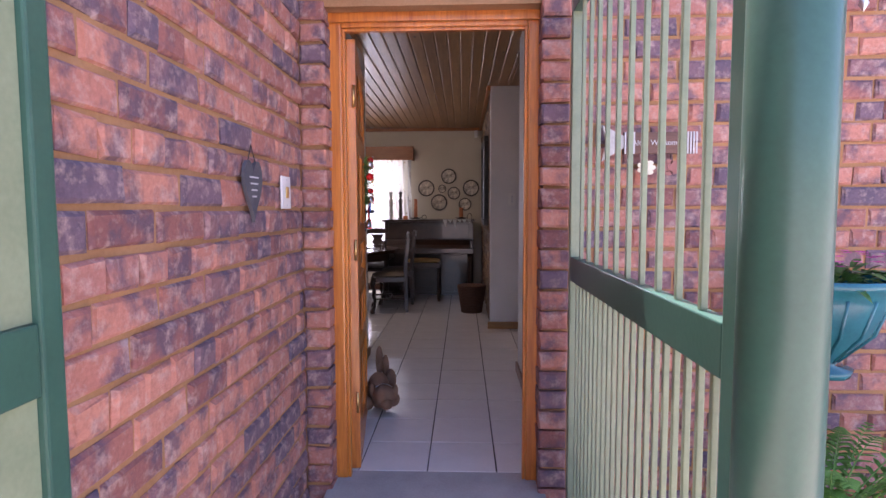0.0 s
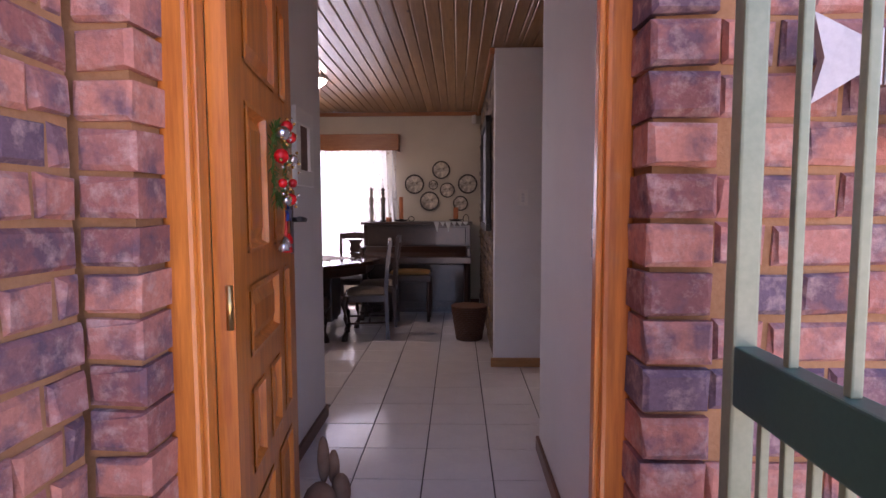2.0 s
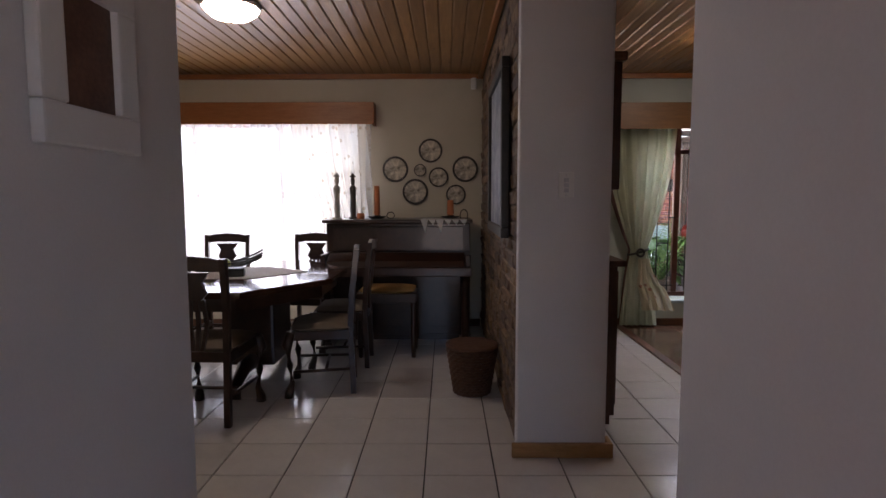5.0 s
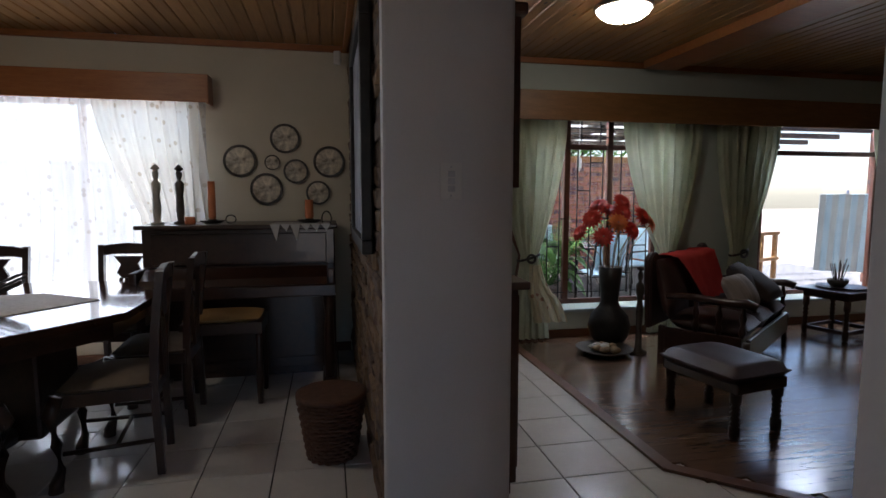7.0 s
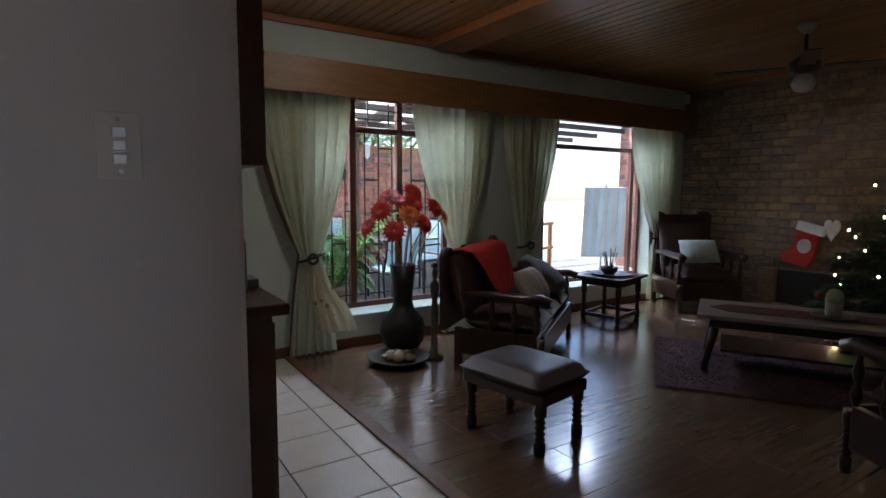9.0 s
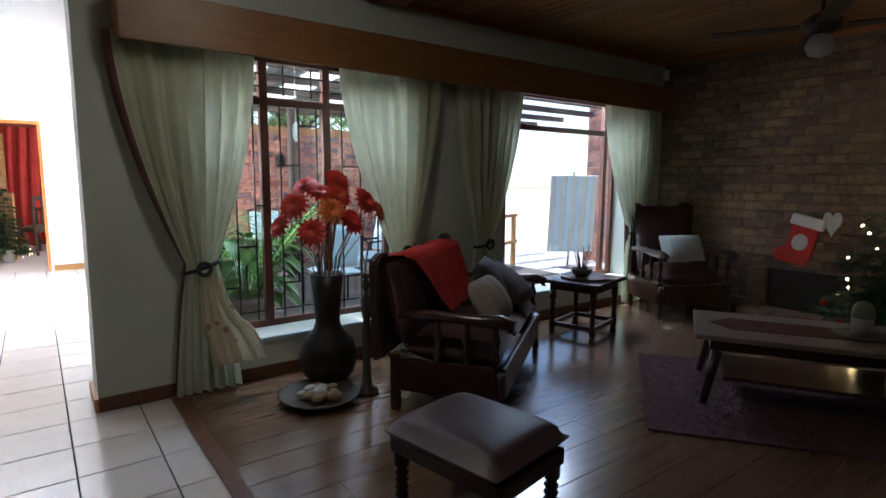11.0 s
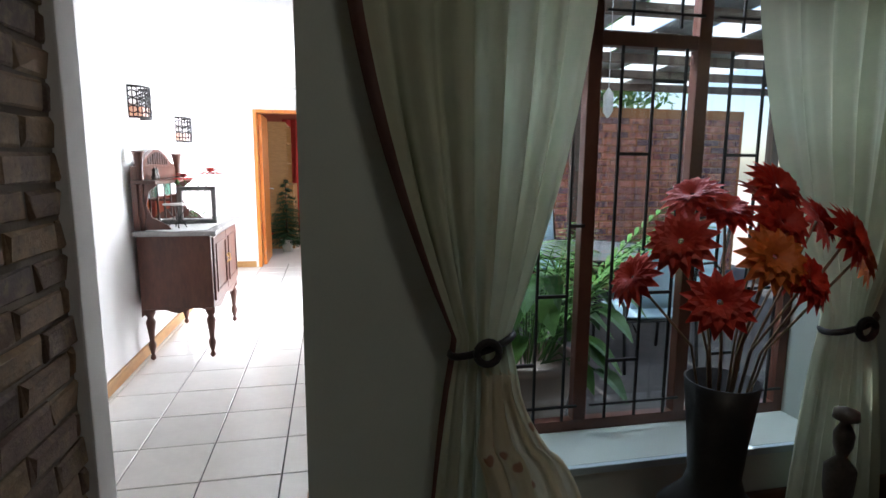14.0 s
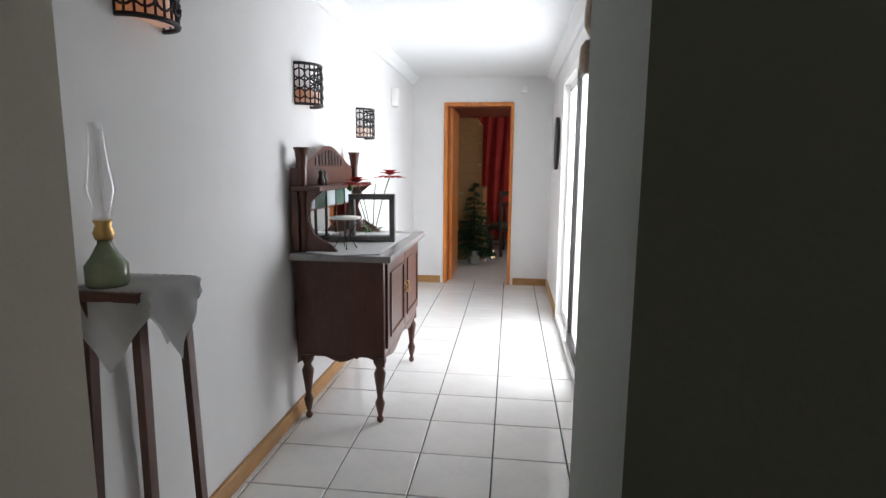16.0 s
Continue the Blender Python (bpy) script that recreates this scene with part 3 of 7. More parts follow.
part("strike_plate", sk, M_BLACK, door_1, "dark metal strike plate")

# the barred gate, folded open against the front wall
gate = thing("security_gate", pose(0.425, 2.24, 0.0, 0, 0, -90), "green painted steel security gate standing open", "gate")
GW = 1.42
for a, b in ((0.0, 0.035), (GW - 0.05, GW)):
    part("post", boxm(a, b, -0.02, 0.02, -0.06, 2.12, bevel=0.005), M_GREEN if a else M_PALEGREEN, gate)
for c, d in ((-0.03, 0.02), (0.97, 1.07), (2.06, 2.11)):
    part("rail", boxm(0.035, GW - 0.05, -0.019, 0.019, c, d, bevel=0.004), M_GREEN, gate)
bar_up = None
for k in range(10):
    x = 0.035 + (k + 1) * (GW - 0.085) / 11
    if bar_up is None:
        bar_up = part("bar", boxm(-0.0075, 0.0075, -0.0075, 0.0075, 1.07, 2.06, bevel=0.003), M_PALEGREEN, gate)
        bar_up.location.x = x
    else:
        o = new("bar", bar_up.data)
        o.parent = gate
        o.location.x = x
bar_low = None
for k in range(21):
    x = 0.035 + (k + 1) * (GW - 0.085) / 22
    if bar_low is None:
        bar_low = part("bar", boxm(-0.007, 0.007, -0.007, 0.007, 0.02, 0.97, bevel=0.003), M_PALEGREEN, gate)
        bar_low.location.x = x
    else:
        o = new("bar", bar_low.data)
        o.parent = gate
        o.location.x = x

post = thing("porch_post", pose(0.425, 0.73, -0.16), "round dark green steel porch post", "post")
part("shaft", lathe([(0.06, 0), (0.06, 2.95)], 24), M_GREEN, post)
part("base_plate", lathe([(0.09, 0), (0.09, 0.012), (0.06, 0.016)], 24), M_GREEN, post)
leafg = thing("gate_leaf", pose(-0.685, 0.60, 0.0), "green steel gate leaf fixed against the brick wall", "gate")
part("post", boxm(-0.02, 0.025, 0.10, 0.145, -0.1, 2.2, bevel=0.005), M_GREEN, leafg)
part("rail", boxm(-0.018, 0.022, -0.7, 0.099, 0.99, 1.10, bevel=0.004), M_GREEN, leafg)
part("mesh_panel", boxm(-0.012, 0.012, -0.7, 0.099, 1.101, 2.15), M_PALEGREEN, leafg)
part("lower_panel", boxm(-0.012, 0.012, -0.7, 0.099, -0.06, 0.989), M_PALEGREEN, leafg)


def switch_plate(name, m, w, h, label, rockers=1, tan=False):
    s = thing(name, m, label, "light switch")
    part("cover", boxm(-w / 2, w / 2, -0.009, 0, -h / 2, h / 2, bevel=0.003), M_WHITEPL, s)
    for k in range(rockers):
        z = (k - (rockers - 1) / 2) * 0.025
        part("rocker", boxm(-0.012, 0.012, -0.016, -0.0095, z - 0.010, z + 0.010, bevel=0.002) if not tan else boxm(-0.014, 0.014, -0.016, -0.0095, -0.022, 0.022, bevel=0.003), M_BRASS if tan else M_CHROME, s)
    for z in (-h / 2 + 0.014, h / 2 - 0.014):
        sc = lathe([(0.004, 0), (0.003, 0.002)], 8)
        bmesh.ops.rotate(sc, verts=sc.verts, matrix=Matrix.Rotation(radians(90), 3, "X"))
        bmesh.ops.translate(sc, verts=sc.verts, vec=(0, -0.0095, z))
        part("screw", sc, M_CHROME, s)
    return s


switch_plate("door_bell", pose(-0.735, 2.045, 1.335, 0, 0, 90), 0.10, 0.125, "white plastic bell plate on the brick wall", 1, True)
switch_plate("light_switch", pose(0.475, 5.7195, 1.375), 0.075, 0.125, "white plastic light switch on the wall end", 3)
switch_plate("light_switch", pose(0.3895, 2.79, 1.37, 0, 0, -90), 0.085, 0.13, "white plastic light switch on the passage wall", 1, True)
switch_plate("power_socket", pose(-0.8695, 3.05, 0.32, 0, 0, 90), 0.09, 0.09, "white plastic wall socket", 1)

heart = thing("heart_plaque", pose(-0.732, 1.695, 1.345, 0, 0, 90) @ Matrix.Diagonal((0.85, 0.82, 0.74, 1)), "dark slate heart plaque with faint writing", "plaque")
ho = [(0.085 * (math.sin(t) ** 3) * 1.05, 0.0075 * (13 * math.cos(t) - 5 * math.cos(2 * t) - 2 * math.cos(3 * t) - math.cos(4 * t)) * 1.25) for t in [2 * math.pi * i / 36 for i in range(36)]]
M_SLATE = speckled("slate", (0.05, 0.05, 0.06), (0.10, 0.10, 0.115), 12, 0.7)
part("plate", prism(ho, -0.016, -0.002, "y"), M_SLATE, heart)
part("cord", tube([(-0.04, -0.008, 0.10), (0, -0.006, 0.18), (0.04, -0.008, 0.10)], 0.002), M_BLACK, heart)
M_CHALK = speckled("chalk", (0.5, 0.5, 0.5), (0.62, 0.62, 0.62), 30, 0.9)
for k in range(4):
    part("writing", boxm(-0.045 + 0.008 * k, 0.045 - 0.008 * k, -0.0178, -0.0165, 0.035 - k * 0.028, 0.042 - k * 0.028), M_CHALK, heart)

M_SIGN = wood("weathered_sign_wood", (0.10, 0.05, 0.04), (0.20, 0.11, 0.08), (2, 14, 14), 0.8)
sign = thing("welcome_sign", pose(0.76, 2.28, 1.54), "weathered brown wooden fish sign with white lettering", "sign")
part("board", boxm(-0.13, 0.16, -0.03, -0.008, -0.045, 0.045, bevel=0.004), M_SIGN, sign)
for k in range(4):
    part("slat", boxm(0.128 + 0.012 * k, 0.134 + 0.012 * k, -0.0335, -0.0302, -0.045, 0.045), M_CHALK, sign)
    part("slat", boxm(-0.128 + 0.012 * k, -0.122 + 0.012 * k, -0.0335, -0.0302, -0.045, 0.045), M_CHALK, sign)
part("tail", prism([(-0.13, -0.02), (-0.22, -0.075), (-0.20, 0.0), (-0.22, 0.075), (-0.13, 0.03)], -0.028, -0.01, "y"), speckled("corrugated_tin", (0.35, 0.33, 0.31), (0.5, 0.47, 0.44), 10, 0.5, 0.5), sign)
txt = bpy.data.curves.new("lettering", "FONT")
txt.body, txt.size, txt.align_x, txt.align_y, txt.extrude = "Altyd Welkom!", 0.031, "CENTER", "CENTER", 0.001
lt = new("lettering", txt)
dg = bpy.context.evaluated_depsgraph_get()
lm = bpy.data.meshes.new_from_object(lt.evaluated_get(dg))
bpy.data.objects.remove(lt)
lm.materials.append(M_CHALK)
lo = new("lettering", lm)
lo.parent = sign
lo.matrix_local = pose(0.0, -0.0315, 0, 90, 0, 0)
for cx, col in ((-0.03, (0.75, 0.72, 0.55)), (0.07, (0.30, 0.12, 0.10))):
    fl = bmesh.new()
    for k in range(7):
        a = 2 * math.pi * k / 7
        prism(ellipse(0.016, 0.011, 8, cx + 0.024 * math.cos(a), -0.10 + 0.024 * math.sin(a)), -0.012, -0.006, "y", fl)
    prism(ellipse(0.014, 0.014, 10, cx, -0.10), -0.016, -0.006, "y", fl)
    part("flower", fl, speckled("painted_flower", col, tuple(c * 1.15 for c in col), 20, 0.6), sign)
    part("wire", tube([(cx, -0.009, -0.045), (cx, -0.009, -0.08)], 0.0015), M_BLACK, sign)

# wall planter with flowers, fern below, glass ornament above
M_TEAL = speckled("teal_glaze", (0.012, 0.10, 0.13), (0.02, 0.16, 0.19), 7, 0.22)
pl = thing("wall_planter", pose(1.36, 2.09, 0.82), "teal glazed half-round wall planter with pink flowers", "planter")
pb = lathe([(0.10, -0.20), (0.11, -0.17), (0.05, -0.16), (0.07, -0.13), (0.17, -0.02), (0.215, 0.10), (0.225, 0.15), (0.24, 0.155), (0.24, 0.185), (0.215, 0.185), (0.20, 0.12)], 28)
part("bowl", pb, M_TEAL, pl)
for k in range(14):
    rib = bmesh.new()
    a = 2 * math.pi * k / 14
    tube([(0.06 * math.cos(a), 0.06 * math.sin(a), -0.14), (0.172 * math.cos(a), 0.172 * math.sin(a), -0.02), (0.218 * math.cos(a), 0.218 * math.sin(a), 0.12)], 0.007, 6, rib)
    part("flute", rib, M_TEAL, pl)
M_LEAF = speckled("leaf_green", (0.035, 0.11, 0.02), (0.09, 0.21, 0.04), 14, 0.5)
M_LEAF_L = speckled("fern_green", (0.08, 0.22, 0.03), (0.17, 0.36, 0.07), 14, 0.5)
M_PINK = speckled("pink_petal", (0.55, 0.03, 0.28), (0.7, 0.08, 0.42), 14, 0.5)


def leaf_blade(bm, base, direction, length, width, droop, segs=4):
    d = Vector(direction).normalized()
    side = d.cross(Vector((0, 0, 1)))
    side = side.normalized() if side.length > 0.01 else Vector((1, 0, 0))
    prev = None
    for i in range(segs + 1):
        s = i / segs
        c = Vector(base) + d * length * s + Vector((0, 0, -droop * length * s * s))
        w = width * math.sin(math.pi * min(0.98, 0.12 + 0.86 * s)) * 0.5
        row = (bm.verts.new(c - side * w + Vector((0, 0, w * 0.25))), bm.verts.new(c), bm.verts.new(c + side * w + Vector((0, 0, w * 0.25))))
        if prev:
            bm.faces.new((prev[0], prev[1], row[1], row[0]))
            bm.faces.new((prev[1], prev[2], row[2], row[1]))
        prev = row


def foliage(n, radius, height, length, width, rnd, up=0.6, droop=0.4):
    bm = bmesh.new()
    for _ in range(n):
        a, r = rnd.uniform(0, 6.283), radius * math.sqrt(rnd.random())
        leaf_blade(bm, (r * math.cos(a), r * math.sin(a), rnd.uniform(0, height)), (math.cos(a), math.sin(a), rnd.uniform(0.0, up * 2)), length * rnd.uniform(0.6, 1.2), width * rnd.uniform(0.7, 1.2), droop)
    return bm


def frond(bm, base, direction, length, droop, n=16, leaflet=0.10, width=0.016):
    d = Vector(direction).normalized()
    side = Vector((-d.y, d.x, 0)).normalized()
    pts = [Vector(base) + d * length * s + Vector((0, 0, -droop * length * s * s)) for s in [i / n for i in range(n + 1)]]
    tube(pts, [0.004 * (1 - 0.7 * i / n) for i in range(n + 1)], 5, bm)
    for i in range(2, n + 1):
        l = leaflet * (1 - 0.65 * (i / n) ** 2)
        t = (pts[i] - pts[i - 1]).normalized()
        for s in (1, -1):
            leaf_blade(bm, pts[i], side * s + t * 0.7, l, width, 0.25, 3)


rnd = random.Random(4)
fo = foliage(130, 0.17, 0.06, 0.09, 0.04, rnd, 0.7)
bmesh.ops.translate(fo, verts=fo.verts, vec=(0, 0, 0.15))
part("leaves", fo, M_LEAF, pl)
for _ in range(26):
    fl = bmesh.new()
    a, r, z = rnd.uniform(0, 6.283), 0.19 * math.sqrt(rnd.random()), rnd.uniform(0.22, 0.29)
    for k in range(5):
        leaf_blade(fl, (r * math.cos(a), r * math.sin(a), z), (math.cos(k * 1.257), math.sin(k * 1.257), 0.3), 0.022, 0.02, 0.2, 2)
    part("flower", fl, M_PINK, pl)
fern = thing("potted_fern", pose(1.36, 2.0, -0.16), "bright green fern in a pot against the brick wall", "plant")
part("pot", lathe([(0.11, 0), (0.15, 0.25), (0.165, 0.26), (0.165, 0.29), (0.14, 0.29), (0.13, 0.22)], 24), speckled("terracotta", (0.30, 0.12, 0.06), (0.40, 0.17, 0.09), 8, 0.85), fern)
fb = bmesh.new()
for k in range(34):
    a = k * 2.4 + rnd.uniform(-0.2, 0.2)
    frond(fb, (0.06 * math.cos(a), 0.06 * math.sin(a), 0.27), (math.cos(a), math.sin(a), rnd.uniform(0.7, 2.4)), rnd.uniform(0.42, 0.68), rnd.uniform(0.25, 0.6), 14, 0.075, 0.02)
part("fronds", fb, M_LEAF_L, fern)
orn = thing("hanging_glass_lantern", pose(1.44, 2.06, 2.09), "clear glass bell lantern on a wire under the porch", "lantern")
gb = part("glass", lathe([(0.02, -0.02), (0.05, 0.0), (0.07, 0.06), (0.065, 0.12), (0.03, 0.16), (0.028, 0.19)], 20), M_GLASS, orn)
part("wire", tube([(0, 0, 0.19), (0, 0, 0.865)], 0.0025), M_BLACK, orn)
part("pendant", lathe([(0.0, -0.10), (0.018, -0.07), (0.004, -0.04), (0.002, -0.02)], 10), M_CHROME, orn)

# wreath on the door
wr = thing("christmas_wreath", pose(-0.56, 2.93, 1.40, 0, 0, 97), "small tinsel wreath with red baubles on the door", "wreath")
wr.matrix_world = door_1.matrix_world @ pose(-0.562, 2.505, 0.006, 0, 0, 97.5) @ pose(0.43, -0.032, 1.42) @ Matrix.Diagonal((1.15, 0.85, 0.85, 1))
tb = bmesh.new()
for _ in range(520):
    t = rnd.uniform(0, 6.283)
    c = Vector((0.085 * math.cos(t), -0.015, 0.13 * math.sin(t)))
    d = Vector((rnd.uniform(-1, 1), rnd.uniform(-1, 0.2), rnd.uniform(-1, 1)))
    leaf_blade(tb, c, d, rnd.uniform(0.025, 0.05), 0.006, 0.1, 2)
part("tinsel", tb, M_LEAF, wr)
M_BAUB = speckled("red_bauble", (0.55, 0.01, 0.01), (0.65, 0.02, 0.02), 5, 0.12)
M_SILV = speckled("silver_bauble", (0.75, 0.75, 0.78), (0.85, 0.85, 0.87), 5, 0.15, 0.9)


def ball(r, c=(0, 0, 0), bm=None, segs=14):
    n = 8
    return_bm = bm or bmesh.new()
    start = len(return_bm.verts)
    lathe([(max(1e-5, r * math.sin(math.pi * i / n)), -r * math.cos(math.pi * i / n)) for i in range(n + 1)], segs, (0, 0), return_bm)
    return_bm.verts.ensure_lookup_table()
    bmesh.ops.translate(return_bm, verts=return_bm.verts[start:], vec=c)
    return return_bm


for k in range(9):
    t = k * 0.7 + 0.2
    part("bauble", ball(rnd.uniform(0.014, 0.026), (0.085 * math.cos(t), -0.045, 0.13 * math.sin(t))), M_BAUB if k % 3 else M_SILV, wr)
M_GOLDB = speckled("gold_bead", (0.62, 0.42, 0.10), (0.80, 0.58, 0.2), 9, 0.2, 1.0)
for k in range(34):
    t = k * 0.56
    part("bead", ball(0.006, (0.085 * math.cos(t) + 0.03 * math.sin(3.1 * k), -0.05 - 0.012 * (k % 2), 0.13 * math.sin(t) + 0.03 * math.cos(2.3 * k)), None, 6), M_GOLDB if k % 3 else M_SILV, wr)
star_out = [((0.035 if i % 2 == 0 else 0.015) * math.sin(i * math.pi / 5) + 0.02, (0.035 if i % 2 == 0 else 0.015) * math.cos(i * math.pi / 5) - 0.17) for i in range(10)]
part("star", prism(star_out, -0.045, -0.035, "y"), speckled("blue_foil", (0.03, 0.06, 0.25), (0.06, 0.10, 0.35), 9, 0.3, 0.6), wr, "blue foil star")
part("ribbon", tube([(0.02, -0.03, -0.13), (0.03, -0.03, -0.18), (0.015, -0.03, -0.25)], 0.006), M_RED, wr)
for x, z, m_ in ((0.0, -0.27, M_SILV), (0.04, -0.26, M_BAUB), (0.03, -0.29, M_BAUB), (-0.02, -0.28, M_SILV)):
    part("bell", lathe([(0.02, z - 0.02), (0.017, z), (0.006, z + 0.018)], 12, (x, -0.03)), m_, wr)

# framed print on the passage wall, plush door stop
pic = thing("framed_picture", pose(-0.8695, 4.20, 1.61, 0, 0, 90) @ Matrix.Diagonal((1.15, 1, 1.1, 1)), "small picture in a wide white frame", "picture")
fb = bmesh.new()
for a, b, c, d in ((-0.14, 0.14, 0.105, 0.18), (-0.14, 0.14, -0.18, -0.105), (-0.14, -0.075, -0.105, 0.105), (0.075, 0.14, -0.105, 0.105)):
    box(fb, a, b, -0.028, 0, c, d, bevel=0.006)
part("frame", fb, M_WHITEPL, pic)
part("print", boxm(-0.075, 0.075, -0.012, -0.006, -0.105, 0.105), speckled("dark_sepia_print", (0.05, 0.02, 0.015), (0.22, 0.11, 0.07), 9, 0.5), pic)
M_PLUSH = speckled("brown_plush", (0.17, 0.095, 0.06), (0.28, 0.17, 0.11), 14, 0.95, bumpy=0.8, fine=300)
dog = thing("plush_door_stop", pose(-0.58, 3.33, 0.0, 0, 0, 10), "brown plush toy door stop lying against the wall", "door stop")
pb = bmesh.new()
for r, c, s in ((0.10, (0, 0.02, 0.10), (0.75, 1.0, 1.15)), (0.075, (0.03, -0.11, 0.10), (1, 1.1, 0.95)), (0.04, (0.045, -0.18, 0.075), (1, 1.2, 0.8)), (0.045, (0.09, -0.02, 0.05), (1, 1.5, 1)), (0.045, (-0.07, -0.06, 0.05), (1, 1.5, 1)), (0.05, (0.08, 0.09, 0.14), (0.8, 1, 1.5)), (0.035, (-0.04, -0.10, 0.14), (0.6, 0.8, 1.3)), (0.035, (0.10, -0.10, 0.13), (0.6, 0.8, 1.3)), (0.025, (0.01, 0.13, 0.26), (1, 1, 4.0)), (0.025, (0.05, 0.14, 0.22), (1, 1, 3.0))):
    n0 = len(pb.verts)
    ball(r, (0, 0, 0), pb)
    pb.verts.ensure_lookup_table()
    vs = pb.verts[n0:]
    bmesh.ops.scale(pb, verts=vs, vec=s)
    bmesh.ops.translate(pb, verts=vs, vec=c)
low = min(v.co.z for v in pb.verts)
bmesh.ops.translate(pb, verts=pb.verts, vec=(0, 0, -low))
part("body", pb, M_PLUSH, dog)
cb = bmesh.new()
tube([(0.03 + 0.07 * math.cos(t), -0.09 + 0.03 * math.sin(t), 0.10 - low + 0.06 * math.sin(t)) for t in [6.283 * i / 16 for i in range(17)]], 0.006, 6, cb)
part("collar", cb, M_CHALK, dog, "pale stitched collar")


# ---- dining room ----
def dining_chair(m, group="chairs round the dining table"):
    c = thing("dining_chair", m, "dark wooden dining chair with pierced splat and padded seat", "chair", group)
    for s in (-1, 1):
        bm = bmesh.new()
        pts = [(s * 0.17, 0.20, 0.0), (s * 0.175, 0.185, 0.45), (s * 0.185, 0.20, 0.7), (s * 0.19, 0.235, 0.98)]
        for (x0, y0, z0), (x1, y1, z1) in zip(pts, pts[1:]):
            a = [bm.verts.new((x0 + dx * 0.018, y0 + dy * 0.018, z0)) for dx, dy in ((-1, -1), (1, -1), (1, 1), (-1, 1))]
            b = [bm.verts.new((x1 + dx * 0.018, y1 + dy * 0.018, z1)) for dx, dy in ((-1, -1), (1, -1), (1, 1), (-1, 1))]
            for k in range(4):
                bm.faces.new((a[k], a[(k + 1) % 4], b[(k + 1) % 4], b[k]))
            bm.faces.new(b)
        part("back_leg", bm, M_DARK, c)
        part("front_leg", tube([(s * 0.20, -0.20, 0.44), (s * 0.215, -0.225, 0.36), (s * 0.205, -0.21, 0.22), (s * 0.195, -0.20, 0.10), (s * 0.205, -0.22, 0.035), (s * 0.205, -0.222, 0.0)], [0.03, 0.036, 0.024, 0.018, 0.03, 0.032], 10), M_DARK, c)
        part("side_stretcher", tube([(s * 0.195, -0.19, 0.17), (s * 0.172, 0.19, 0.17)], 0.011, 6), M_DARK, c)
        part("side_rail", boxm(s * 0.19 - 0.012, s * 0.19 + 0.012, -0.19, 0.18, 0.38, 0.44, bevel=0.003), M_DARK, c)
    part("cross_stretcher", tube([(-0.18, 0.02, 0.17), (0.18, 0.02, 0.17)], 0.011, 6), M_DARK, c)
    part("front_rail", boxm(-0.19, 0.19, -0.215, -0.19, 0.38, 0.44, bevel=0.003), M_DARK, c)
    part("back_rail", boxm(-0.16, 0.16, 0.18, 0.20, 0.38, 0.44, bevel=0.003), M_DARK, c)
    top = [(-0.205, 0.90), (-0.10, 0.915), (0.10, 0.915), (0.205, 0.90), (0.205, 0.965), (0.12, 0.985), (0.0, 0.995), (-0.12, 0.985), (-0.205, 0.965)]
    part("top_rail", prism(top, 0.214, 0.244, "y", bevel=0.004), M_DARK, c)
    sp = bmesh.new()
    prism([(-0.10, 0.90), (-0.055, 0.84), (-0.085, 0.78), (-0.05, 0.74), (0.05, 0.74), (0.085, 0.78), (0.055, 0.84), (0.10, 0.90)], 0.205, 0.225, "y", sp)
    for k in range(4):
        u = (k - 1.5) * 0.036
        prism([(u * 0.75 - 0.010, 0.45), (u * 0.75 + 0.010, 0.45), (u * 1.35 + 0.011, 0.60), (u + 0.011, 0.745), (u - 0.011, 0.745), (u * 1.35 - 0.011, 0.60)], 0.195, 0.213, "y", sp)
    part("splat", sp, M_DARK, c)
    seat = cushion(0.42, 0.40, 0.075)
    bmesh.ops.translate(seat, verts=seat.verts, vec=(0, -0.01, 0.425))
    part("seat", seat, M_SEAT, c, "dull olive padded seat")
    return c


M_SEAT = speckled("seat_fabric", (0.11, 0.085, 0.06), (0.17, 0.13, 0.09), 10, 0.8, bumpy=0.3, fine=200)
first = dining_chair(pose(-1.53, 6.28, 0, 0, 0, 178))
for x, y, r in ((-0.96, 6.78, -82), (-0.93, 7.36, -88), (-2.15, 7.92, 3), (-1.36, 7.97, -6), (-2.55, 6.30, 184), (-3.25, 7.1, 92)):
    copy_thing(first, pose(x, y, 0, 0, 0, r))

tab = thing("dining_table", pose(-2.05, 7.08, 0), "dark wooden octagonal pedestal dining table", "table")
octo = [(-1.15, -0.28), (-0.72, -0.86), (0.72, -0.86), (1.15, -0.28), (1.15, 0.28), (0.72, 0.86), (-0.72, 0.86), (-1.15, 0.28)]
part("tabletop", prism(octo, 0.72, 0.76, "z", bevel=0.008), wood("polished_table_top", (0.03, 0.012, 0.008), (0.085, 0.036, 0.02), (1.2, 10, 10), 0.12, True, 2.5, 0.4), tab)
part("apron", prism([(u * 0.93, v * 0.92) for u, v in octo], 0.63, 0.7195, "z"), M_DARK, tab)
for s in (-0.55, 0.55):
    part("pedestal", boxm(s - 0.16, s + 0.16, -0.22, 0.22, 0.12, 0.63, bevel=0.02), M_DARK, tab)
    for q in (-1, 1):
        part("foot", tube([(s, q * 0.18, 0.15), (s, q * 0.38, 0.16), (s, q * 0.52, 0.09), (s, q * 0.56, 0.03), (s, q * 0.57, 0.0)], [0.06, 0.05, 0.035, 0.04, 0.045], 10), M_DARK, tab)
part("stretcher", boxm(-0.39, 0.39, -0.05, 0.05, 0.13, 0.19, bevel=0.01), M_DARK, tab)
